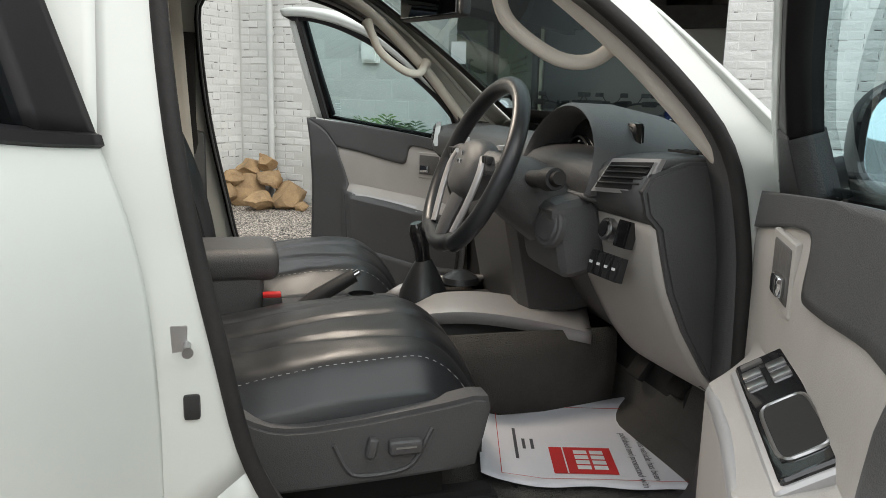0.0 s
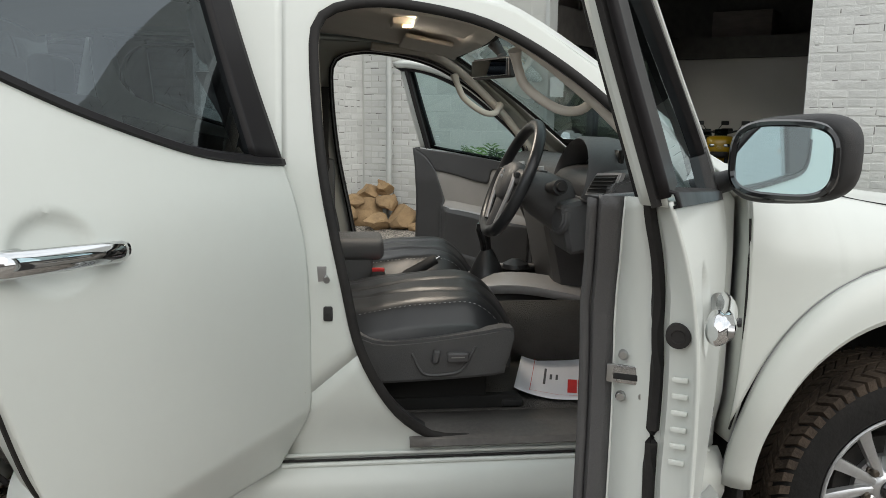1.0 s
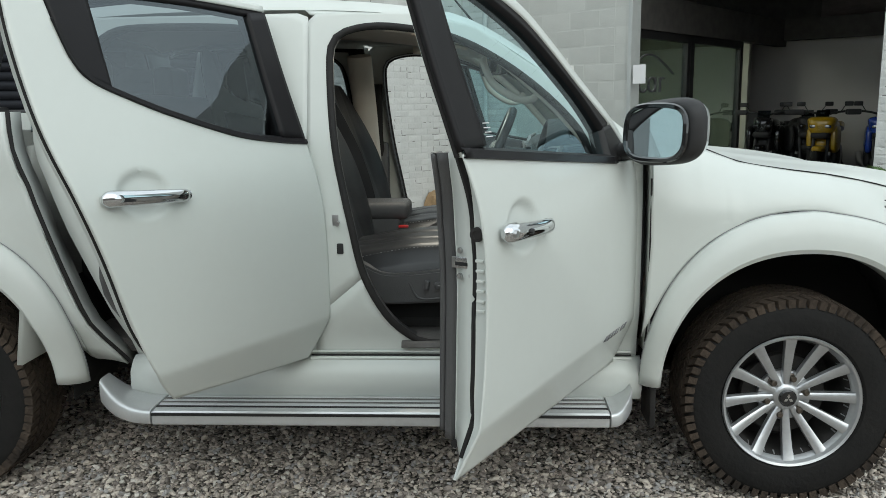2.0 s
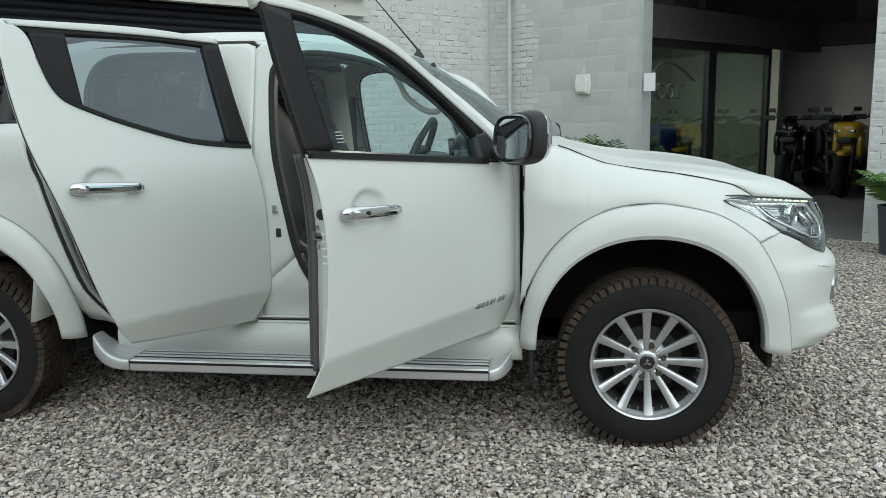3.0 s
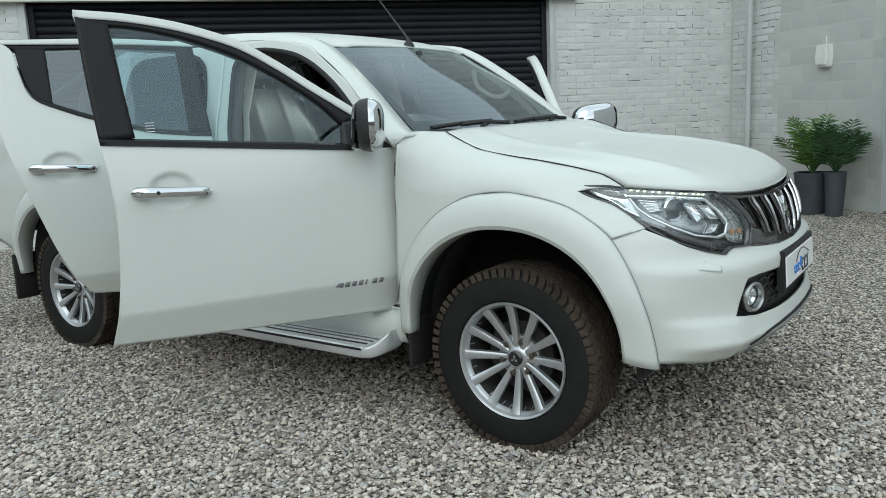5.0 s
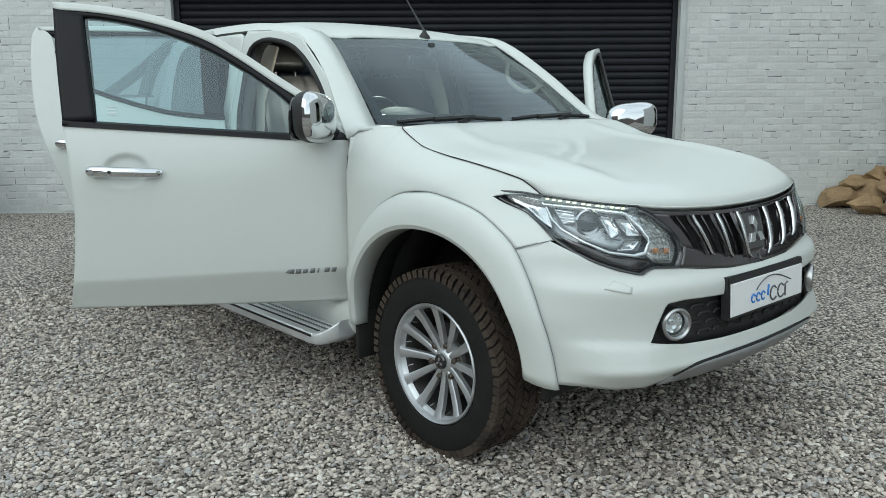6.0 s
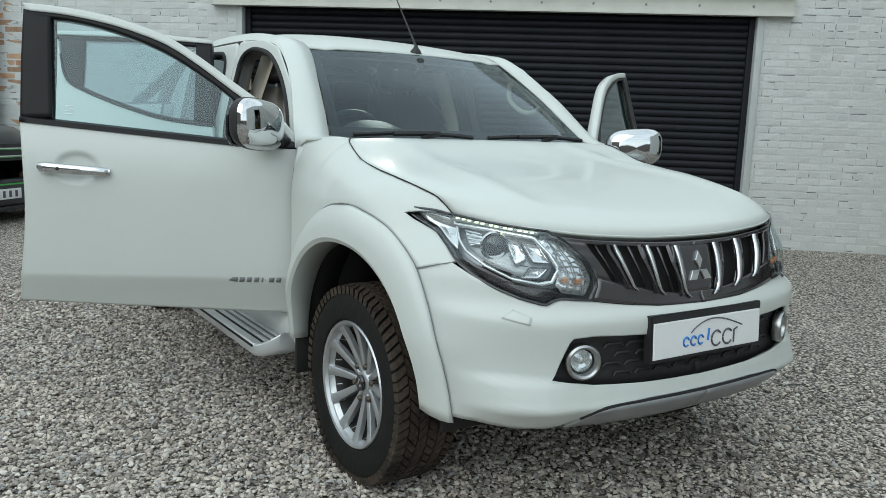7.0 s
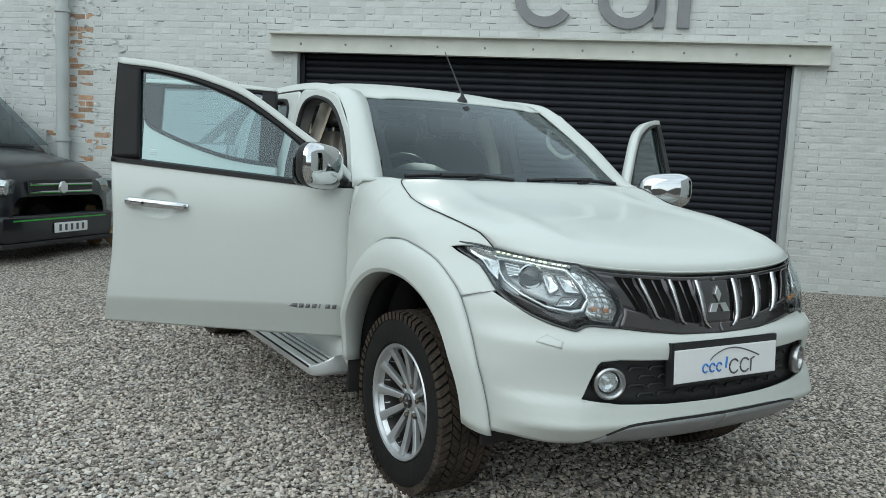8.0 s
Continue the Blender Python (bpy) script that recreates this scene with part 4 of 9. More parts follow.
P[..., 2] += 0.010 * np.exp(-((np.abs(u) - 0.60) / 0.07) ** 2) * np.clip(v * 6, 0, 1) * np.clip((1 - v) * 5, 0, 1)
P[..., 2] -= 0.006 * np.exp(-(u / 0.35) ** 2) * np.sin(np.pi * v)
bonnet = sheet("bonnet", P, M_PAINT, truck, (0, 0, 1), 0.012, "white bonnet with raised flanks")
lipP = np.stack([front_e, front_e + np.array((-0.03, 0, -0.022))])
sheet("bonnet_lip", lipP, M_PAINT, bonnet, (1, 0, 0), 0.003)
for e in (edge_r, edge_l):
    part("shut_line", tube(e + np.array((0, 0, 0.001)), 0.0022, 5), M_RUBBER, bonnet)

# -- nose: dark backing, bumper skins, grille, lamps
nose_panel("radiator_backing", [(-0.84, 0.72), (0, 0.70), (0.84, 0.72)], [(-0.84, 0.99), (-0.6, 0.985), (0, 0.955), (0.6, 0.985), (0.84, 0.99)], [(-0.84, 0.72), (-0.84, 0.99)], [(0.84, 0.72), (0.84, 0.99)], M_DARK, truck, 60, 8, off=-0.035)
INT_T = [(0.0, 0.672), (0.26, 0.674), (0.46, 0.682), (0.535, 0.676)]
INT_B = [(0.0, 0.520), (0.25, 0.524), (0.45, 0.533), (0.595, 0.552)]
S_SEAM_T, S_SEAM_B = 1.005, 0.87
B_TOP = [(0, 0.748), (0.2, 0.752), (0.35, 0.765), (0.449, 0.777), (0.555, 0.787), (0.575, 0.781), (0.605, 0.766), (0.69, 0.784), (0.763, 0.806), (0.844, 0.838), (0.908, 0.874), (1.035, 0.843)]
B_LOW = [(0, 0.478), (0.25, 0.478), (0.42, 0.468), (0.50, 0.42), (0.60, 0.395), (0.74, 0.395), (0.90, 0.412)]


def flare_edge(sgn, z):
    """Where the flare's front edge stands at height z."""
    x = np.interp(z, [p[1] for p in FLARE_FRONT[::-1]], [p[0] for p in FLARE_FRONT[::-1]])
    y = flare_skin(x, z) + 0.004
    return np.stack([x - 0.010, sgn * (y - 0.002), z], 1)


def build_bumper():
    """The whole painted bumper as one skin, open at the lower intake."""
    bm = bmesh.new()
    q = np.linspace(-1, 1, 181)
    cols = []
    for t in q:
        a = abs(t)
        send = 1.035
        s = a * send
        zt = np.interp(s, *np.array(B_TOP).T)
        ia = np.interp(s, *np.array(INT_B).T)
        ib = np.interp(s, [p[0] for p in INT_T] + [0.595], [p[1] for p in INT_T] + [0.552])
        if s >= 0.595:
            ia = ib = 0.552 + 0.08 * min(1, (s - 0.595) / 0.3)
        zl = np.interp(s, *np.array(B_LOW).T)
        zs = list(np.linspace(zl, ia, 16)) + list(np.linspace(ib, zt, 20))
        # the rear edge leans along the seam
        pull = [0.155 * max(0.0, (0.86 - z) / 0.45) ** 1.0 * (a ** 3) for z in zs]
        # the lower lip stands proud below a crease
        step = np.clip((0.556 + 0.03 * max(0.0, s - 0.6) - np.array(zs)) / 0.022, 0, 1)
        lip = 0.017 * step * step * (3 - 2 * step) * np.clip((s - 0.50) / 0.12, 0, 1) * np.clip((1.0 - s) / 0.22, 0, 1)
        P = on_nose(np.array([(math.copysign(max(0.0, s - k), t), z) for z, k in zip(zs, pull)]), lip)
        if a > 0.70:
            w = ((a - 0.70) / 0.30) ** 2 * (3 - 2 * (a - 0.70) / 0.30)
            end = on_nose(np.array([(math.copysign(send - 0.155 * max(0.0, (0.86 - z) / 0.45), t), z) for z in zs]))
            P = P + w * (flare_edge(math.copysign(1, t), np.array(zs)) - end)
        cols.append([bm.verts.new(p) for p in P])
    for c0, c1 in zip(cols, cols[1:]):
        for k in range(35):
            if k == 15:
                continue
            bm.faces.new((c0[k], c1[k], c1[k + 1], c0[k + 1]))
    bmesh.ops.remove_doubles(bm, verts=bm.verts, dist=0.0008)
    bmesh.ops.recalc_face_normals(bm, faces=bm.faces)
    if sum(f.normal.x for f in bm.faces) < 0:
        bmesh.ops.reverse_faces(bm, faces=bm.faces)
    ob = part("bumper_skin", bm, M_PAINT, truck, "white painted front bumper", 50)
    s = ob.modifiers.new("thickness", "SOLIDIFY")
    s.thickness, s.offset = 0.012, -1


build_bumper()
for g in (-1, 1):
    # seam between bumper and wing
    q = np.array([on_nose(np.array([SEAM_S]))[0], (SEAM_END[0], float(flare_skin(np.array(SEAM_END[0]), np.array(SEAM_END[1]))), SEAM_END[1]), ]) * np.array((1, g, 1))
    q = poly(q, 8)
    q[:, 1] += g * (0.002 + 0.006 * np.sin(np.linspace(0, math.pi, 8)))
    part("bumper_seam", tube(q, 0.0016, 5), M_SIGN, truck)
    # silver skid, intake, fog lamp
    nose_panel("skid_plate", mir([(0, 0.392), (0.25, 0.392), (0.42, 0.395), (0.52, 0.392)], g), mir([(0, 0.468), (0.25, 0.468), (0.41, 0.460), (0.47, 0.425)], g), mir([(0, 0.392), (0, 0.468)], g), mir([(0.52, 0.392), (0.47, 0.425)], g),
               M_SKID, truck, 24, 6, off=0.010, thick=0.02, label="satin silver skid plate")
    part("skid_gap", tube(on_nose(spline(mir([(0, 0.473), (0.25, 0.473), (0.41, 0.465), (0.475, 0.428)], g), 20), 0.002), 0.005, 5), M_RUBBER, truck)
    nose_panel("intake_backing", mir([(0, 0.50), (0.62, 0.53)], g), mir([(0, 0.70), (0.58, 0.69)], g), mir([(0, 0.50), (0, 0.70)], g), mir([(0.62, 0.53), (0.58, 0.69)], g), M_BLACK, truck, 24, 6, off=-0.028, label="black lower intake")
    nose_panel("washer_cover", mir([(0.652, 0.717), (0.738, 0.732)], g), mir([(0.648, 0.738), (0.708, 0.756)], g), mir([(0.652, 0.717), (0.648, 0.738)], g), mir([(0.738, 0.732), (0.708, 0.756)], g), M_PAINT, truck, 8, 6, off=0.004, thick=0.008)
    fc = on_nose(np.array([(g * 0.483, 0.606)]), -0.012)[0]
    fn = Vector((0.86, g * 0.36, 0.0)).normalized()
    side = Vector((-fn.y, fn.x, 0))
    fm = axes(fc, side, (0, 0, 1), fn)
    def turned(profile, seg=28):
        v, f = lathe(profile, seg, "z")
        return [tuple(fm @ Vector(p)) for p in v], f
    fog = part("fog_lamp", turned([(0.052, -0.004), (0.056, 0.014), (0.053, 0.024), (0.047, 0.028), (0.041, 0.024), (0.038, 0.010)]), M_STEEL, truck, "round fog lamp with satin ring")
    part("reflector", turned([(0.038, 0.010), (0.037, 0.002), (0.033, 0.001)]), M_DARK, fog)
    part("bulb_bowl", turned([(0.033, 0.004), (0.026, -0.006), (0.012, -0.010), (0.010, 0.002), (0.0, 0.004)]), M_LAMPCHROME, fog)
    part("lens", turned([(0.037, 0.014), (0.02, 0.019), (0.0, 0.020)]), M_LENS, fog)

# mesh cells of the lower intake
for r, z in enumerate((0.548, 0.578, 0.608, 0.638)):
    for k in range(-5, 6):
        s0 = k * 0.082 + (0.041 if r % 2 else 0.0)
        if abs(s0) < 0.41:
            P = on_nose(np.array([(s0 - 0.034, z), (s0 - 0.024, z + 0.010), (s0 + 0.024, z + 0.010), (s0 + 0.034, z)]), -0.020)
            part("grille_bar", tube(P, 0.0045, 5), M_BLACK, truck)

# number plate board with its plain printing
pl = axes((0.830, 0.0, 0.652), (0, 1, 0), (-0.06, 0, 1), (1, 0, 0.06))
plate = part("plate_board", prism([(-0.256, -0.056), (0.256, -0.056), (0.256, 0.056), (-0.256, 0.056)], 0.012, pl, 0.003), M_PLATE, truck, "white show plate with blue and grey printed shapes")
part("plate_holder", prism([(-0.262, -0.064), (0.262, -0.064), (0.265, 0.082), (-0.265, 0.082)], 0.03, axes((0.808, 0, 0.648), (0, 1, 0), (-0.06, 0, 1), (1, 0, 0.06)), 0.004), M_BLACK, plate)


def on_plate(a, b):
    return tuple(pl @ Vector((a, b, 0.0135)))


swoosh = [on_plate(-0.09 + 0.25 * t, 0.012 + 0.036 * math.sin(math.pi * t ** 0.8)) for t in np.linspace(0, 1, 20)]
part("printed_line", tube(swoosh, 0.0022, 4), M_INK, plate)
for k in range(3):
    part("printed_shape", tube([on_plate(-0.112 + 0.034 * k + 0.013 * math.cos(q), -0.014 + 0.014 * math.sin(q)) for q in np.linspace(0.4, 5.4, 14)], 0.0034, 4), M_BLUEINK, plate)
part("printed_shape", tube([on_plate(-0.012, -0.02), on_plate(-0.006, 0.018)], 0.004, 4), M_BLUEINK, plate)
for k in range(2):
    part("printed_shape", tube([on_plate(0.032 + 0.055 * k + 0.024 * math.cos(q), -0.018 + 0.024 * math.sin(q)) for q in np.linspace(0.7, 5.6, 16)], 0.0034, 4), M_INK, plate)
part("printed_shape", tube([on_plate(0.118, -0.042), on_plate(0.118, 0.0), on_plate(0.135, 0.006)], 0.0034, 4), M_INK, plate)

# upper grille
GR_TOP = [(0, 0.934), (0.2, 0.939), (0.33, 0.946), (0.46, 0.954), (0.60, 0.968)]
for g in (-1, 1):
    gb = [(0, 0.752), (0.2, 0.756), (0.35, 0.769), (0.445, 0.780)]
    gm = [(0, 0.782), (0.1, 0.784), (0.2, 0.797), (0.31, 0.82), (0.425, 0.845)]
    nose_panel("grille_surround", mir(gb, g), mir(gm, g), mir([gb[0], gm[0]], g), mir([gb[-1], (0.428, 0.82), gm[-1]], g), M_GUN, truck, 30, 6, off=0.004, thick=0.012, label="dark chrome grille surround")
    nose_panel("grille_top", mir([(a, z - 0.012) for a, z in GR_TOP], g), mir(GR_TOP, g), mir([(0, 0.922), GR_TOP[0]], g), mir([(0.60, 0.956), GR_TOP[-1]], g), M_GUN, truck, 30, 4, off=0.004, thick=0.012)
    nose_panel("grille_cheek", mir([(0.375, 0.835), (0.425, 0.845)], g), mir([(0.455, 0.944), (0.565, 0.955)], g), mir([(0.375, 0.835), (0.41, 0.885), (0.455, 0.944)], g), mir([(0.425, 0.845), (0.462, 0.895), (0.565, 0.955)], g), M_GUN, truck, 10, 10, off=0.004, thick=0.012)
    for st, zt, sb, zb in ((0.352, 0.938, 0.296, 0.806), (0.219, 0.932, 0.184, 0.786), (0.094, 0.926, 0.070, 0.770)):
        P = on_nose(spline(mir([(st, zt), ((st + sb) / 2 + 0.008, (zt + zb) / 2 + 0.014), (sb + 0.012, zb + 0.030), (sb + 0.001, zb + 0.010), (sb - 0.016, zb - 0.002)], g), 16), 0.010)
        part("grille_bar", tube(P, [0.0085, 0.0095, 0.010, 0.0105, 0.0105, 0.0105, 0.0105, 0.0105, 0.010, 0.010, 0.0095, 0.009, 0.008, 0.007, 0.005, 0.003], 8, squash=0.75), M_BARCHROME, truck, "chrome upright grille bar")
        P = on_nose(spline(mir([(st + 0.020, zt), ((st + sb) / 2 + 0.026, (zt + zb) / 2 + 0.014), (sb + 0.014, zb + 0.004)], g), 12), 0.000)
        part("grille_web", tube(P, 0.016, 6, squash=0.5), M_GUN, truck)
        P = on_nose(spline(mir([(st + 0.062, zt + 0.002), ((st + sb) / 2 + 0.062, (zt + zb) / 2 + 0.02), (sb + 0.046, zb + 0.016)], g), 12), -0.012)
        part("grille_slat", tube(P, 0.007, 6, squash=0.7), M_GUN, truck)
P = on_nose(coons(poly([(-0.062, 0.772), (0.062, 0.772)], 10), poly([(-0.082, 0.936), (0.082, 0.936)], 10), poly([(-0.062, 0.772), (-0.082, 0.936)], 8), poly([(0.062, 0.772), (0.082, 0.936)], 8)), 0.002)
badge_base = sheet("badge_panel", P, M_GUN, truck, (1, 0, 0), 0.014, "dark chrome panel with three chrome diamonds")
for ang in (90, 210, 330):
    c, s = math.cos(radians(ang)), math.sin(radians(ang))
    d = [(0.0, 0.0), (0.030 * c - 0.0175 * s, 0.030 * s + 0.0175 * c), (0.060 * c, 0.060 * s), (0.030 * c + 0.0175 * s, 0.030 * s - 0.0175 * c)]
    part("badge_diamond", prism(d, 0.010, axes((0.774, 0.0, 0.846), (0, 1, 0), (-0.24, 0, 1), (1, 0, 0.24)), 0.002), M_CHROME, badge_base)

# headlamps
L_TOP = [(1.152, 1.013), (1.06, 1.011), (0.993, 1.003), (0.80, 0.990), (0.60, 0.977)]
L_BOT = [(1.150, 0.994)] + LAMP_LOW[1:] + [(0.844, 0.840), (0.763, 0.809), (0.69, 0.787), (0.606, 0.769), (0.578, 0.783), (0.55, 0.788), (0.449, 0.781)]
L_IN = [(0.449, 0.781), (0.428, 0.836), (0.455, 0.890), (0.525, 0.945), (0.60, 0.977)]


def nose_shape(name, outline, off, material, parent, g, thick=0.003, dish=0.0, label="", n=48):
    """A flat-on part of the lamp from its outline in (s, z), dished or domed by `dish`."""
    o = poly(mir(list(outline) + [outline[0]], g), n + 1)[:-1]
    c = o.mean(0)
    rows = []
    for k in (1.0, 0.72, 0.42, 0.12):
        rows.append(on_nose(c + (o - c) * k, off + dish * (1 - k * k)))
    P = np.array(rows)
    v, f = grid_mesh(P, False, True)
    f.append(tuple(range(3 * n, 4 * n)))
    bm = bmesh.new()
    vs = [bm.verts.new(p) for p in v]
    for q in f:
        bm.faces.new([vs[i] for i in q])
    bm.normal_update()
    if sum(q.normal.x for q in bm.faces) < 0:
        bmesh.ops.reverse_faces(bm, faces=bm.faces)
    ob = part(name, bm, material, parent, label)
    if thick:
        m = ob.modifiers.new("thickness", "SOLIDIFY")
        m.thickness, m.offset = thick, -1
    return ob


for g in (-1, 1):
    top, bot = spline(mir(L_TOP, g), 44), poly(mir(L_BOT, g), 44)
    lft, rgt = poly(mir([L_BOT[0], L_TOP[0]], g), 14), spline(mir(L_IN, g), 14)
    Q = coons(bot, top, lft, rgt)
    lamp = sheet("headlamp", on_nose(Q, -0.040), M_LAMPGREY, truck, (1, g * 0.5, 0), 0.004, "clear headlamp with chrome projector and LED strip")
    uu, vv = np.linspace(0, 1, 44)[None, :], np.linspace(0, 1, 14)[:, None]
    dome = 0.003 + 0.010 * np.sin(np.pi * uu) ** 0.5 * np.sin(np.pi * vv) ** 0.5
    P = on_nose(Q, 0)
    nrm = on_nose(Q, 1.0) - P
    sheet("lens", P + nrm * dome[..., None], M_LENS, lamp, (1, g * 0.5, 0), 0.0).visible_shadow = False
    rim = np.vstack([bot, rgt[1:], top[::-1][1:], lft[::-1][1:-1]])
    part("lamp_rim", tube(on_nose(rim, 0.002), 0.0042, 6, closed=True), M_GLOSS, lamp, "black lamp edge seal")
    wall = np.stack([on_nose(rim, 0.0), on_nose(rim, -0.04)])
    sheet("lamp_wall", np.concatenate([wall, wall[:, :1]], 1), M_GUN, lamp, (1, 0, 0), 0.002)
    # plain silver reflector in the swept-back tip
    nose_shape("tip_reflector", [(1.135, 1.004), (1.07, 1.000), (0.995, 0.986), (0.965, 0.955), (0.935, 0.905), (0.975, 0.922), (1.04, 0.956), (1.11, 0.984)], -0.012, M_LAMPCHROME, lamp, g, 0.004, -0.006, "silver reflector tip")
    nose_shape("tip_shade", [(1.15, 1.010), (1.06, 1.009), (0.995, 1.002), (0.995, 0.992), (1.06, 0.999), (1.13, 1.002)], -0.004, M_GLOSS, lamp, g, 0.004)
    # bowl with the projector, closed by a chrome brow
    nose_shape("bowl", [(0.975, 0.968), (0.83, 0.962), (0.66, 0.948), (0.60, 0.906), (0.572, 0.868), (0.60, 0.836), (0.70, 0.842), (0.82, 0.876), (0.92, 0.915)], -0.030, M_LAMPGREY, lamp, g, 0.004, -0.006)
    brow = [(0.985, 0.972), (0.83, 0.968), (0.652, 0.954), (0.592, 0.910), (0.560, 0.870), (0.582, 0.832), (0.625, 0.826)]
    part("brow", tube(on_nose(poly(mir(brow, g), 40), -0.008), 0.0055, 8, squash=1.2), M_LAMPCHROME, lamp, "chrome brow round the projector")
    part("brow_return", tube(on_nose(poly(mir([(0.985, 0.972), (0.945, 0.93), (0.90, 0.905), (0.82, 0.872), (0.72, 0.838), (0.625, 0.826)], g), 30), -0.010), 0.0045, 8), M_LAMPCHROME, lamp)
    nose_shape("ribbed_reflector", [(0.955, 0.962), (0.87, 0.956), (0.855, 0.925), (0.90, 0.918)], -0.018, M_LAMPCHROME, lamp, g, 0.003, -0.004)
    for k in range(4):
        part("reflector_rib", tube(on_nose(np.array(mir([(0.945 - 0.012 * k, 0.956 - 0.010 * k), (0.868 - 0.004 * k, 0.951 - 0.009 * k)], g)), -0.014), 0.0016, 5), M_STEEL, lamp)
    # angular facets beside the projector
    for fac in ([(0.700, 0.940), (0.628, 0.935), (0.585, 0.884), (0.650, 0.886)], [(0.660, 0.872), (0.590, 0.872), (0.628, 0.842), (0.688, 0.842)], [(0.765, 0.950), (0.712, 0.944), (0.672, 0.896), (0.712, 0.878)]):
        nose_shape("facet", fac, -0.014, M_LAMPCHROME, lamp, g, 0.003, -0.012)
        part("facet_edge", tube(on_nose(poly(mir(fac + fac[:1], g), 28)[:-1], -0.011), 0.0022, 6, closed=True), M_GUN, lamp)
    c = on_nose(np.array([(g * 0.808, 0.924)]), -0.030)[0]
    fn = Vector((0.80, g * 0.58, 0.05)).normalized()
    sd = Vector((-fn.y, fn.x, 0)).normalized()
    fm = axes(c, sd, fn.cross(sd), fn)
    v, f = lathe([(0.044, 0.0), (0.044, 0.016), (0.039, 0.022), (0.035, 0.014), (0.034, 0.004), (0, 0.004)], 32, "z")
    pj_ = part("projector", ([tuple(fm @ Vector(p)) for p in v], f), M_CHROME, lamp, "round chrome projector")
    v, f = lathe([(0.034, 0.012), (0.027, 0.018), (0.015, 0.023), (0, 0.025)], 28, "z")
    part("projector_lens", ([tuple(fm @ Vector(p)) for p in v], f), M_GLOSS, pj_, "dark glassy projector lens")
    # smoked lower bezel
    nose_shape("lower_bezel", [(0.935, 0.898), (0.82, 0.862), (0.70, 0.824), (0.59, 0.812), (0.555, 0.800), (0.580, 0.789), (0.607, 0.777), (0.69, 0.794), (0.763, 0.816), (0.844, 0.848), (0.905, 0.880)], -0.012, M_GUN, lamp, g, 0.004, 0.002, "smoked lower lamp bezel")
    # clear faceted corner with amber bulbs
    nose_shape("indicator", [(0.612, 0.966), (0.638, 0.950), (0.572, 0.890), (0.550, 0.850), (0.566, 0.822), (0.545, 0.800), (0.462, 0.790), (0.437, 0.836), (0.462, 0.888), (0.53, 0.940)], -0.020, M_LAMPCHROME, lamp, g, 0.004, -0.006, "clear faceted indicator reflector")
    rr_ = random.Random(5)
    for k in range(9):
        z = 0.800 + 0.017 * k
        a0, a1 = np.interp(z, (0.79, 0.836, 0.888, 0.94), (0.468, 0.446, 0.470, 0.535)), np.interp(z, (0.80, 0.85, 0.89, 0.95), (0.545, 0.545, 0.568, 0.628))
        pts = [(a0 + (a1 - a0) * t, z + 0.012 * t + rr_.uniform(-0.004, 0.004)) for t in np.linspace(0.02, 0.98, 9)]
        part("indicator_rib", tube(on_nose(np.array(mir(pts, g)), -0.016), 0.0020, 5), M_CHROME if k % 2 else M_STEEL, lamp)
    for k in range(3):
        pts = [(0.470 + 0.028 * k, 0.803), (0.468 + 0.026 * k, 0.85), (0.490 + 0.030 * k, 0.90), (0.545 + 0.022 * k, 0.945)]
        part("indicator_rib", tube(on_nose(spline(mir(pts, g), 12), -0.017), 0.0018, 5), M_STEEL, lamp)
    for a0, z0 in ((0.536, 0.838), (0.488, 0.834)):
        p = on_nose(np.array([(g * a0, z0)]), -0.010)[0]
        part("amber_bulb", rbox(p[0], p[1], p[2], 0.014, 0.020, 0.018, 0.006, 3), M_AMBER, lamp, "amber bulb")
    # daylight LEDs under the bonnet edge
    rail = spline(mir([(0.985, 0.994), (0.80, 0.981), (0.635, 0.969)], g), 30)
    part("led_rail", tube(on_nose(rail, -0.012), 0.0075, 8), M_LAMPCHROME, lamp)
    for k in range(12):
        p = on_nose(np.array([rail[1 + int(k * 2.45)]]), -0.002)[0]
        part("led", rbox(p[0], p[1], p[2], 0.009, 0.011, 0.006, 0.002), M_LED, lamp)

# -- windscreen, cowl, wipers, roof
ws_b = spline([(-0.505, -0.682, 1.212), (-0.465, -0.5, 1.209), (-0.445, -0.25, 1.206), (-0.44, 0, 1.205), (-0.445, 0.25, 1.206), (-0.465, 0.5, 1.209), (-0.505, 0.682, 1.212)], 30)
ws_t = spline([(-1.045, -0.540, 1.590), (-1.02, -0.3, 1.603), (-1.00, 0, 1.606), (-1.02, 0.3, 1.603), (-1.045, 0.540, 1.590)], 30)
ws_r = spline([(-0.505, -0.682, 1.212), (-0.77, -0.612, 1.412), (-1.045, -0.540, 1.590)], 16)
ws_l = ws_r * np.array((1, -1, 1))
P = coons(ws_b, ws_t, ws_r, ws_l)
screen = sheet("windscreen", P, M_SCREEN, truck, (1, 0, 1), 0.0, "sloping laminated windscreen")
screen.visible_shadow = False
for nm, e0, e1, wdt in (("screen_band", ws_b, P[1] * 0.4 + P[2] * 0.6, 0), ("screen_band", ws_t, P[-2], 0), ("screen_band", ws_r, P[:, 1], 0), ("screen_band", ws_l, P[:, -2], 0)):
    sheet(nm, np.stack([e0, e1]) + np.array((-0.002, 0, -0.003)), M_DARK, screen, (1, 0, 1), 0.002)
cw = np.stack([rear_e[::2][:25], ws_b[np.linspace(0, 29, 25).astype(int)]])
cw[0, :, 2] -= 0.012
sheet("cowl", cw, M_BLACK, truck, (0, 0, 1), 0.01, "black plastic scuttle below the windscreen")
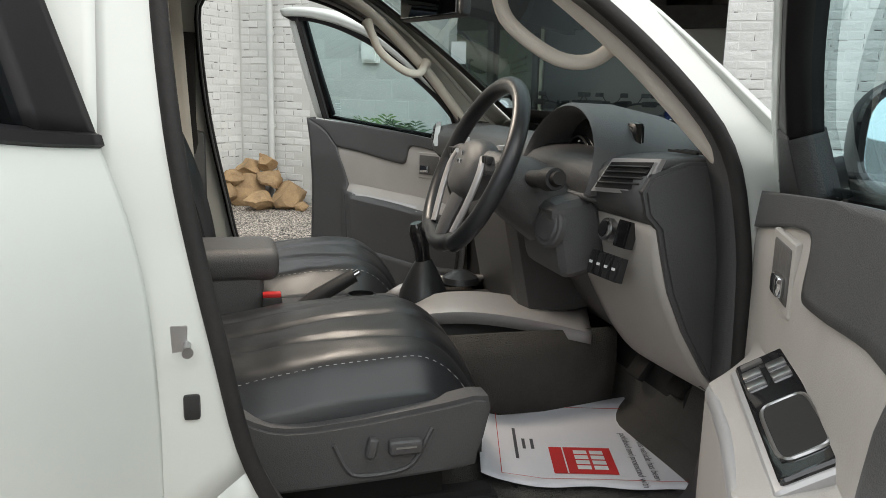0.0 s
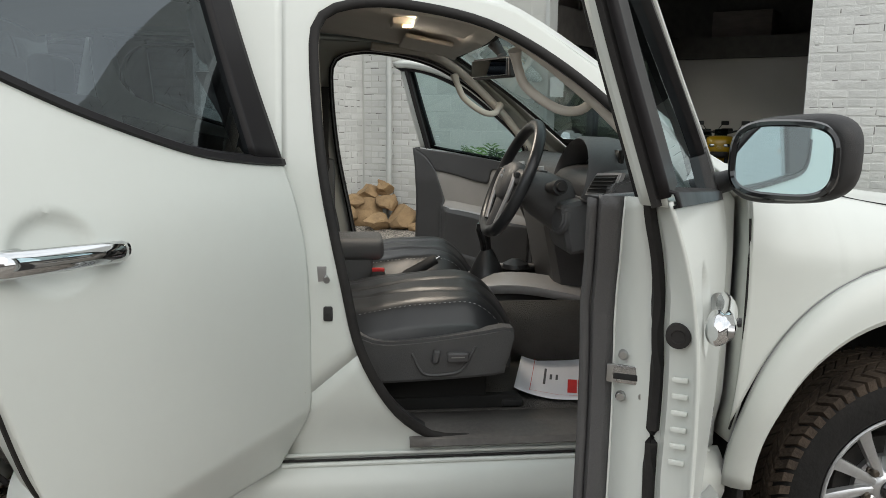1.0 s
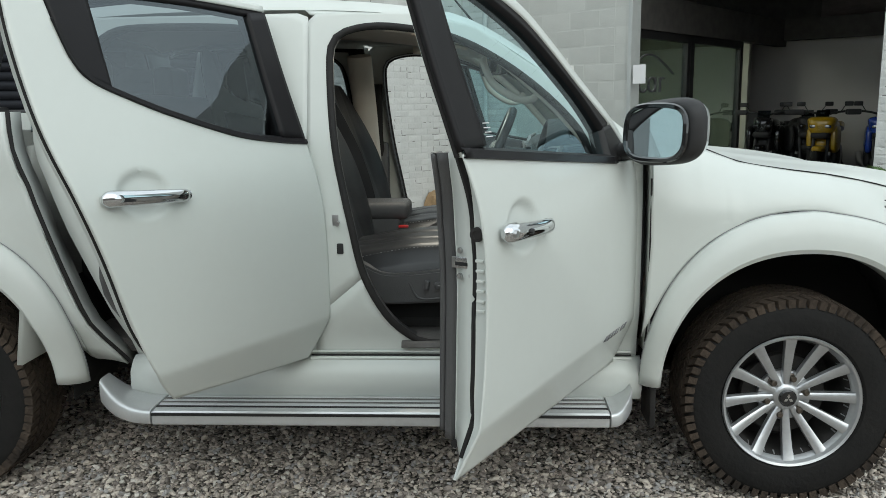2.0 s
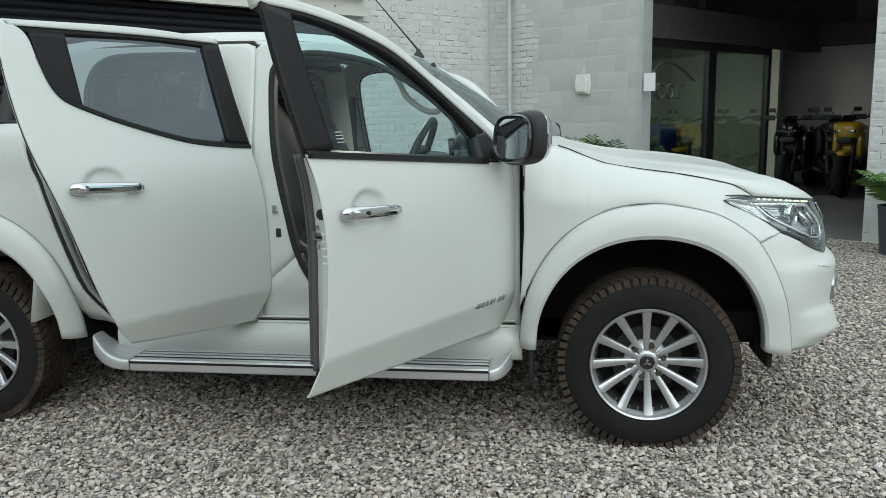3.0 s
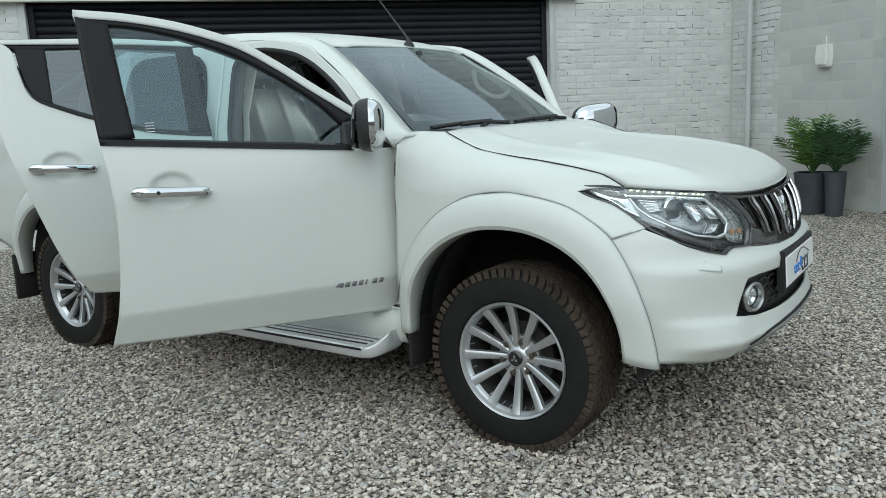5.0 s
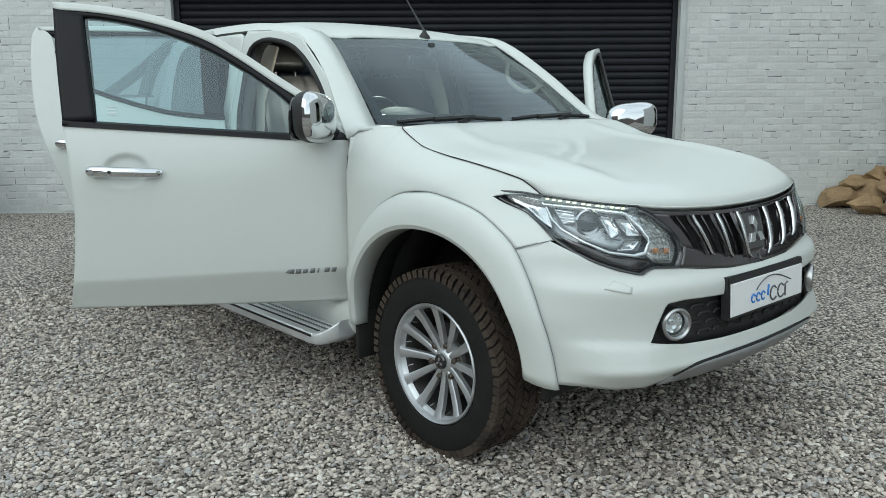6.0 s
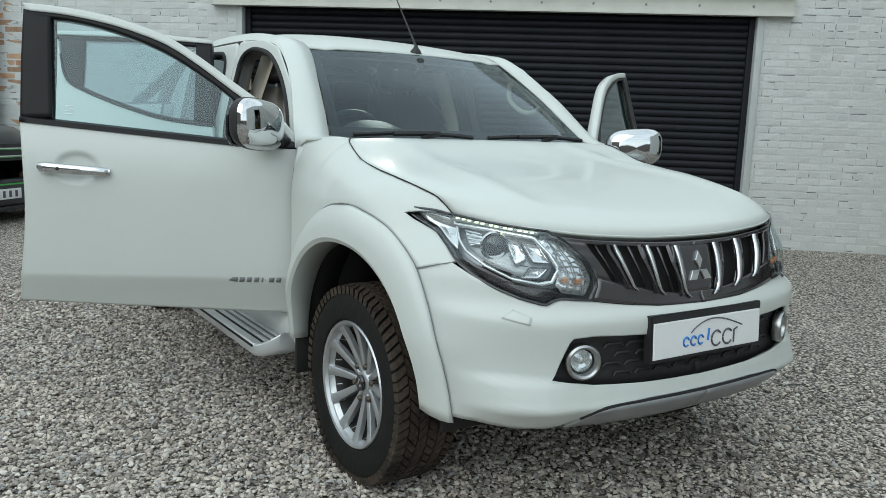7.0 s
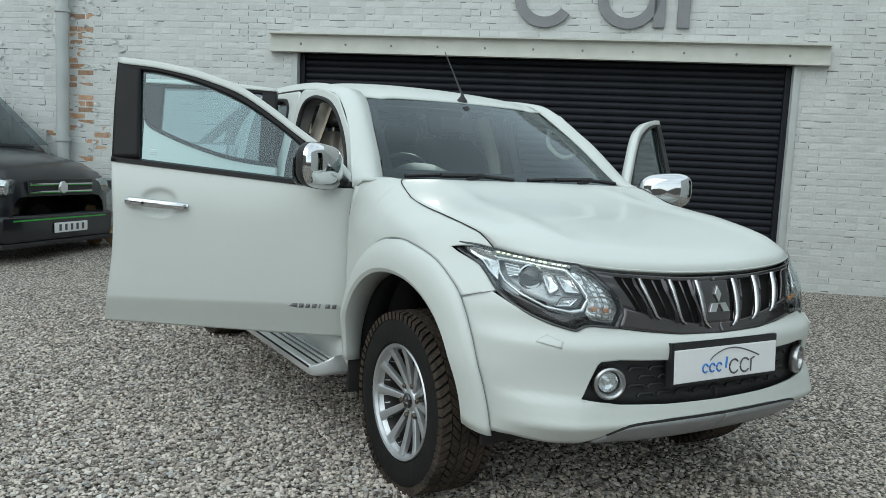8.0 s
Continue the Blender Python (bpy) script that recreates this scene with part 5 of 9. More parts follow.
for y0, y1 in ((-0.60, -0.05), (0.05, 0.62)):
    t = np.linspace(0, 1, 14)
    yy = y0 + (y1 - y0) * t
    path = np.stack([-0.425 - 0.045 * np.abs(yy / 0.7) ** 2 - 0.02 * (1 - t), yy, 1.222 + 0.012 * np.sin(np.pi * t)], 1)
    wp = part("wiper", tube(path, 0.010, 6), M_BLACK, truck, "black windscreen wiper")
    part("wiper_arm", tube([(-0.405, y0 + 0.28, 1.212), (-0.42, y0 + 0.38, 1.236), (-0.435, y0 + 0.16, 1.230)], 0.012, 6), M_BLACK, wp)

xs = np.linspace(0, 1, 26)
rail = spline([(-1.05, -0.556, 1.600), (-1.25, -0.582, 1.652), (-1.6, -0.580, 1.688), (-2.0, -0.580, 1.692), (-2.35, -0.575, 1.675), (-2.56, -0.57, 1.645)], 26)
mid = spline([(-1.00, 0, 1.608), (-1.2, 0, 1.668), (-1.6, 0, 1.724), (-2.0, 0, 1.736), (-2.35, 0, 1.718), (-2.56, 0, 1.684)], 26)
rows = []
for t in np.linspace(-1, 1, 25):
    k = abs(t) ** 2.6
    q = mid * (1 - k) + rail * k
    q[:, 1] = rail[:, 1] * (-t)
    q[:, 0] = mid[:, 0] * (1 - abs(t) ** 2) + rail[:, 0] * abs(t) ** 2
    q[:, 2] -= 0.010 * math.exp(-((abs(t) - 0.86) / 0.05) ** 2)
    rows.append(q[:, [0, 1, 2]])
roof = sheet("roof", np.array(rows), M_PAINT, truck, (0, 0, 1), 0.008, "white cab roof with pressed channels")
rows = [r - np.array((0, 0, 0.045)) for r in rows]
sheet("headlining", np.array(rows)[2:-2], M_LINING, truck, (0, 0, -1), 0.006, "beige fabric headlining")
bs = lathe([(0.030, 0), (0.026, 0.012), (0.012, 0.030), (0.008, 0.042), (0.0, 0.044)], 16, "z", (-1.03, 0.015, 1.614))
aer = part("aerial_base", bs, M_BLACK, truck, "black aerial on the front roof edge")
part("aerial_rod", tube([(-1.03, 0.015, 1.65), (-1.13, 0.015, 1.77), (-1.235, 0.015, 1.895)], [0.006, 0.004, 0.003], 6), M_BLACK, aer)

# -- cab frame: pillars, rails, sills
FRONT_AP = [(-1.408, 0.78), (-1.333, 0.640), (-1.25, 0.558), (-1.17, 0.540), (-0.90, 0.535), (-0.70, 0.55), (-0.645, 0.70), (-0.645, 0.95), (-0.658, 1.12), (-0.708, 1.257),
            (-0.875, 1.42), (-1.085, 1.545), (-1.30, 1.592), (-1.43, 1.588), (-1.50, 1.55), (-1.512, 1.45), (-1.492, 1.20), (-1.446, 0.95)]
REAR_AP = [(-2.06, 0.66), (-1.96, 0.56), (-1.80, 0.545), (-1.72, 0.60), (-1.685, 0.75), (-1.675, 1.0), (-1.68, 1.25), (-1.71, 1.50), (-1.76, 1.575), (-1.85, 1.60),
           (-2.15, 1.605), (-2.26, 1.585), (-2.315, 1.52), (-2.325, 1.40), (-2.275, 1.20), (-2.175, 0.90)]


def jamb(x, z):
    """How far the door frame lies in from the outer skin."""
    return -np.interp(z, (0.45, 0.56, 1.10, 1.25, 1.5, 1.64), (0.01, 0.058, 0.058, 0.034, 0.022, 0.014))


def closed_curve(pts, n):
    p = list(pts)
    q = spline(p[-3:] + p + p[:3], 6 * n)
    i0 = np.argmin(np.linalg.norm(q - np.array(p[0]), axis=1)[: 3 * n])
    i1 = 3 * n + np.argmin(np.linalg.norm(q - np.array(p[0]), axis=1)[3 * n:])
    return poly(q[i0:i1 + 1], n + 1)[:-1]


for sgn in (-1, 1):
    J = lambda x, z: jamb(x, z)
    fa, ra = closed_curve(FRONT_AP, 90), closed_curve(REAR_AP, 90)
    # frame face as a band from each opening outwards to a boundary loop
    def band(ap, outer, name, lbl):
        k = np.linspace(0, 1, 7)[:, None, None]
        G = ap[None] * (1 - k) + outer[None] * k
        G = np.concatenate([G, G[:, :1]], 1)
        return sheet(name, on_side(sgn, 0, J)(G), M_PAINT, truck, (0, sgn, 0), 0.006, lbl)
    cen = np.array((-1.08, 1.05))
    # the front frame's outer loop follows the screen pillar
    lim = [(-1.585, 0.47), (-0.50, 0.47), (-0.50, 1.16), (-0.60, 1.245), (-0.80, 1.425), (-1.04, 1.59), (-1.25, 1.635), (-1.585, 1.64), (-1.585, 0.47)]
    def cast(c, d, loop):
        best = 9.0
        for (x0, z0), (x1, z1) in zip(loop, loop[1:]):
            e = np.array((x1 - x0, z1 - z0))
            den = d[0] * e[1] - d[1] * e[0]
            if abs(den) < 1e-9:
                continue
            w = np.array((x0, z0)) - c
            t, q = (w[0] * e[1] - w[1] * e[0]) / den, (w[0] * d[1] - w[1] * d[0]) / den
            if t > 0 and -1e-6 <= q <= 1 + 1e-6:
                best = min(best, t)
        return c + d * best
    fo = np.array([cast(cen, p - cen, lim) for p in fa])
    band(fa, fo, "door_frame", "white painted front door frame")
    cen2 = np.array((-2.02, 1.1))
    lim2 = [(-2.20, 0.47), (-1.585, 0.47), (-1.585, 1.64), (-2.45, 1.64), (-2.52, 1.40), (-2.50, 1.20), (-2.40, 0.93), (-2.28, 0.66), (-2.20, 0.47)]
    ro = np.array([cast(cen2, p - cen2, lim2) for p in ra])
    band(ra, ro, "rear_door_frame", "white painted rear door frame")
    # seals and inner returns
    for ap in (fa, ra):
        w = on_side(sgn, 0, J)(ap)
        part("door_seal", tube(w + np.array((0, sgn * 0.003, 0)), 0.012, 8, closed=True, up=(0, 1, 0)), M_RUBBER, truck, "black rubber door seal")
        w2 = w.copy()
        w2[:, 1] -= sgn * 0.07
        sheet("frame_return", np.concatenate([np.stack([w, w2]), np.stack([w, w2])[:, :1]], 1), M_TRIM, truck, (0, 0, 1), 0.004)
    # roof rail and screen pillar outer skin
    pr = np.array([(-0.50, 0.84, 1.165), (-0.60, 0.806, 1.245), (-0.80, 0.738, 1.425), (-1.04, 0.680, 1.588), (-1.25, 0.662, 1.632), (-1.6, 0.658, 1.655), (-2.1, 0.658, 1.655), (-2.45, 0.650, 1.635), (-2.56, 0.64, 1.61)])
    pi = np.array([(-0.43, 0.745, 1.203), (-0.515, 0.690, 1.218), (-0.77, 0.618, 1.418), (-1.05, 0.548, 1.603), (-1.25, 0.575, 1.655), (-1.6, 0.572, 1.693), (-2.1, 0.572, 1.697), (-2.4, 0.568, 1.675), (-2.58, 0.565, 1.645)])
    pj = pr + np.array((0, -0.022, -0.014))
    a, b, c = spline(pi, 40), spline(pr, 40), spline(pj, 40)
    mid2 = (a + b) / 2 + np.array((0.004, 0.018, 0.018))
    P = np.stack([a, mid2, b, c, c + np.array((0, -0.035, -0.006))]) * np.array((1, sgn, 1))
    fl_ = spline([(-0.50, 1.163), (-0.60, 1.247), (-0.80, 1.427), (-1.04, 1.589), (-1.25, 1.633), (-1.58, 1.645)], 30)
    up_ = spline(pr[:6], 30)
    lo_ = np.stack([fl_[:, 0], half(fl_[:, 0], fl_[:, 1]) + jamb(fl_[:, 0], fl_[:, 1]) - 0.002, fl_[:, 1] - 0.006], 1)
    sheet("pillar_flange", np.stack([up_, lo_]) * np.array((1, sgn, 1)), M_PAINT, truck, (0.3, sgn, 0.5), 0.006)
    ob = sheet("roof_rail", P, M_PAINT, truck, (0, sgn, 0.6), 0.01, "white screen pillar and roof rail", sharp=60)
    # inner pillar trims
    q = spline([(-0.66, 0.735, 1.20), (-0.84, 0.668, 1.39), (-1.08, 0.580, 1.565), (-1.35, 0.56, 1.605)], 16) * np.array((1, sgn, 1))
    part("pillar_trim", tube(q, 0.016, 12), M_LINING, truck, "beige screen pillar trim")
    q = np.array([(-1.585, 0.66, 0.95), (-1.60, 0.625, 1.3), (-1.61, 0.525, 1.58)]) * np.array((1, sgn, 1))
    bt = part("pillar_trim", tube(q, [0.060, 0.058, 0.060], 10, squash=0.5, up=(0, 1, 0)), M_LINING, truck, "beige centre pillar trim with seat belt")
    part("lower_pillar_trim", rbox(-1.585, sgn * 0.72, 0.85, 0.17, 0.07, 0.62, 0.02), M_TRIM, bt)
    part("seat_belt", tube(np.array([(-1.54, 0.665, 1.45), (-1.545, 0.68, 1.2), (-1.53, 0.70, 0.9), (-1.50, 0.70, 0.62)]) * np.array((1, sgn, 1)), 0.022, 6, squash=0.12, up=(0, 1, 0)), M_RUBBER, bt)
    # sill
    x = np.linspace(-2.22, -0.49, 20)
    prof = [(0.815, 0.475), (0.832, 0.45), (0.834, 0.40), (0.815, 0.36), (0.76, 0.345)]
    P = np.array([[(k, sgn * y, z) for k in x] for y, z in [(0.78, 0.50), (0.80, 0.488)] + prof])
    sheet("sill", P, M_PAINT, truck, (0, sgn, -0.2), 0.006, "white painted sill")
    P = np.array([[(k, sgn * y, z) for k in np.linspace(-1.29, -0.68, 8)] for y, z in ((0.790, 0.527), (0.798, 0.532), (0.792, 0.548), (0.72, 0.556), (0.62, 0.552))])
    sheet("scuff_plate", P, M_SCUFF, truck, (0, sgn, 1), 0.004, "scuffed black plastic sill plate")
    for y, z, r in ((0.781, 0.512, 0.005), (0.796, 0.494, 0.006)):
        part("sill_ridge", tube([(-1.60, sgn * y, z), (-0.52, sgn * y, z)], r, 8), M_PAINT, truck)
    part("sill_seal", tube([(-1.60, sgn * 0.790, 0.503), (-0.52, sgn * 0.790, 0.503)], 0.003, 6), M_RUBBER, truck)
    # side step
    step = part("side_step", rbox(-1.355, sgn * 0.885, 0.343, 1.49, 0.17, 0.050, 0.012, 3), M_STEP, truck, "satin silver side step with black treads")
    for y in (0.838, 0.872, 0.906):
        part("tread_strip", rbox(-1.355, sgn * y, 0.369, 1.47, 0.010, 0.005, 0.002), M_STEP, step)
    for y in (0.855, 0.889, 0.928):
        part("tread_groove", rbox(-1.355, sgn * y, 0.3685, 1.48, 0.012, 0.003, 0.001), M_SCUFF if y < 0.9 else M_RUBBER, step)
    part("edge_strip", rbox(-1.355, sgn * 0.9715, 0.357, 1.485, 0.006, 0.009, 0.002), M_RUBBER, step)
    for x0, x1, lift in ((-0.609, -0.530, 0.05), (-2.101, -2.305, 0.075)):
        rings = []
        for t in np.linspace(0, 1, 9):
            e = t ** 2.2
            yo, yi = 0.972 - 0.085 * e, 0.800
            zb, zt = 0.317 + 0.55 * lift * t ** 3, 0.369 + lift * e
            c, q = ((yo + yi) / 2, (zb + zt) / 2), ((yo - yi) / 2, (zt - zb) / 2)
            a = np.linspace(0, 2 * math.pi, 24, endpoint=False)
            k = lambda w: np.sign(w) * np.abs(w) ** 0.35
            rings.append(np.stack([np.full(24, x0 + (x1 - x0) * t), sgn * (c[0] + q[0] * k(np.cos(a))), c[1] + q[1] * k(np.sin(a))], 1))
        v, f = grid_mesh(np.array(rings), (x1 > x0) == (sgn > 0), True)
        part("end_cap", (v, f + [tuple(range(192, 216)), tuple(range(24))[::-1]]), M_STEP, step, "moulded silver step end")

# seals and fittings of the rear door's rear jamb
for sgn in (-1, 1):
    for pts, r, dp, mt in (([(-2.475, 1.32), (-2.40, 1.05), (-2.315, 0.82), (-2.225, 0.60)], 0.0035, 0.056, M_RUBBER), ([(-2.435, 1.34), (-2.36, 1.06), (-2.27, 0.82), (-2.175, 0.60)], 0.004, 0.057, M_SATIN)):
        q = spline(pts, 24)
        part("jamb_strip", tube(np.stack([q[:, 0], sgn * (half(q[:, 0], q[:, 1]) - dp), q[:, 1]], 1), r, 6), mt, truck)
    for x, z in ((-2.385, 1.10), (-2.36, 1.03), (-2.345, 0.98)):
        part("jamb_plug", rbox(x, sgn * (half(x, z) - 0.054), z, 0.018, 0.008, 0.035, 0.003, 2, Matrix.Rotation(radians(18), 4, "Y")), M_RUBBER, truck)

# driver's door frame fittings
for x, z in ((-1.497, 0.957), (-2.30, 1.0)):
    y = half(x, z) - 0.058
    stk = part("striker", rbox(x, -y - 0.003, z, 0.024, 0.006, 0.062, 0.003), M_STEEL, truck, "steel door striker")
    part("striker_pin", tube([(x + 0.01, -y, z + 0.004), (x + 0.01, -y - 0.035, z + 0.004), (x + 0.012, -y - 0.042, z + 0.004)], [0.005, 0.005, 0.0075], 8), M_STEEL, stk)
part("jamb_switch", rbox(-1.484, -half(-1.48, 0.87) + 0.053, 0.874, 0.022, 0.012, 0.036, 0.005), M_BLACK, truck)
hg = part("door_check", rbox(-1.565, -half(-1.56, 0.69) + 0.048, 0.690, 0.055, 0.03, 0.03, 0.004), M_PAINT, truck)
for dx in (-0.014, 0.014):
    part("bolt", lathe([(0.0, -0.018), (0.007, -0.018), (0.008, -0.010)], 8, "y", (-1.558 + dx, -half(-1.56, 0.69) + 0.048, 0.69)), M_STEEL, hg)
for k in range(8):
    part("label_bar", rbox(-1.525 + 0.001 * (k % 3), -half(-1.52, 1.02 + 0.012 * k) + 0.057, 1.02 + 0.012 * k, 0.005, 0.002, 0.007, 0), M_SATIN, truck)

# -- cab back and floor
P = np.array([[(-2.56 - 0.02 * math.cos(y), y, z) for y in np.linspace(-0.585 - (1.64 - z) * 0.28, 0.585 + (1.64 - z) * 0.28, 12)] for z in (0.5, 0.9, 1.22)])
sheet("cab_back", P, M_PAINT, truck, (-1, 0, 0), 0.02, "white cab back panel")
P = np.array([[(-2.575, y, z) for y in np.linspace(-0.6 - (1.64 - z) * 0.2, 0.6 + (1.64 - z) * 0.2, 10)] for z in (1.22, 1.64)])
sheet("rear_window", P, M_TINT, truck, (-1, 0, 0), 0.0, "dark rear cab window").visible_shadow = False
part("cab_floor", rbox(-1.515, 0, 0.515, 2.07, 1.44, 0.05, 0.01), M_CARPET, truck, "black carpeted cab floor")
P = np.array([[(x, y, z) for y in np.linspace(-0.74, 0.74, 8)] for x, z in ((-0.60, 0.541), (-0.52, 0.58), (-0.475, 0.72), (-0.42, 0.88), (-0.38, 1.15))])
sheet("bulkhead", P, M_CARPET, truck, (-1, 0, 0.3), 0.02)
part("chassis", rbox(-1.82, 0, 0.40, 4.4, 0.9, 0.14, 0.03), M_DARK, truck, "black chassis underside")
part("under_tray", rbox(0.33, 0, 0.44, 0.62, 1.0, 0.12, 0.03), M_DARK, truck)
part("engine_block", rbox(-0.1, 0, 0.75, 0.8, 0.86, 0.5, 0.05), M_DARK, truck)
for x0 in (0.0, REAR_X):
    part("axle", tube([(x0, -0.72, 0.365), (x0, 0.72, 0.365)], 0.06, 10), M_DARK, truck)

# -- load bed
for sgn in (-1, 1):
    rear_arch = arch(REAR_X, 0.553, 0.573, 60)
    pts = [tuple(p) for p in rear_arch if p[1] > 0.47]
    bot = [(-4.06, 0.72), (-3.85, 0.655), (-3.62, 0.58)] + pts + [(-2.30, 0.485), (-2.245, 0.47)]
    bot = poly(bot, 90)
    top = spline([(-4.06, 1.335), (-3.4, 1.335), (-2.57, 1.335)], 90)
    lft = spline([(-4.06, 0.72), (-4.10, 0.95), (-4.06, 1.335)], 16)
    rgt = spline([(-2.245, 0.47), (-2.335, 0.60), (-2.40, 0.76), (-2.475, 0.98), (-2.55, 1.21), (-2.57, 1.335)], 16)
    P = on_side(sgn, 0, lambda x, z: np.interp(z, (0.9, 1.1, 1.2, 1.335), (0, 0.0, 0.03, 0.045)))(coons(bot, top, lft, rgt))
    bed = sheet("bed_side", P, M_PAINT, truck, (0, sgn, 0), 0.01, "white load bed side")
    e = P[:, -1]
    e2 = e.copy()
    e2[:, 1] -= sgn * 0.10
    sheet("bed_edge", np.stack([e, e2]), M_PAINT, bed, (1, 0, 0), 0.004)
    part("bed_gap", tube(e + np.array((0.008, -sgn * 0.012, 0)), 0.007, 6), M_RUBBER, bed)
    t2 = P[-1]
    t3 = t2 - np.array((0, sgn * 0.07, 0))
    t4 = t3 - np.array((0, 0, 0.55))
    sheet("bed_rail", np.stack([t2, t3, t4]), M_PAINT, bed, (0, 0, 1), 0.006)
    part("rail_cap", tube(np.stack([t2, t2])[0][::4] - np.array((0, sgn * 0.035, -0.006)), 0.03, 8, squash=0.35), M_BLACK, bed)
    part("tail_lamp", prism([(-0.06, -0.2), (0.05, -0.18), (0.06, 0.15), (-0.02, 0.2)], 0.05, axes((-4.02, sgn * (half(-4.2, 1.1) - 0.02), 1.11), (1, 0, 0), (0, 0, 1), (0, sgn, 0)), 0.012), M_REDLENS, truck, "red tail lamp")
    hoop = spline([(-2.66, 0.80, 1.33), (-2.66, 0.72, 1.52), (-2.67, 0.60, 1.64), (-2.67, 0.3, 1.665), (-2.67, 0, 1.67)], 24) * np.array((1, sgn, 1))
    hp = part("sports_bar", tube(hoop, 0.036, 10), M_BLACK, truck, "black tubular sports bar behind the cab")
    part("sports_bar_leg", tube(spline(np.array([(-2.68, 0.66, 1.60), (-2.9, 0.74, 1.48), (-3.3, 0.80, 1.345)]) * np.array((1, sgn, 1)), 14), 0.034, 10), M_BLACK, hp)
part("bed_floor", rbox(-3.33, 0, 0.78, 1.45, 1.5, 0.05, 0.01), M_BLACK, truck)
part("bed_front", rbox(-2.60, 0, 1.0, 0.05, 1.5, 0.55, 0.01), M_PAINT, truck)
part("tailgate", rbox(-4.06, 0, 1.05, 0.05, 1.56, 0.56, 0.015), M_PAINT, truck, "white tailgate")
part("rear_bumper", rbox(-4.08, 0, 0.66, 0.18, 1.62, 0.15, 0.04, 3), M_BLACK, truck, "black rear bumper step")


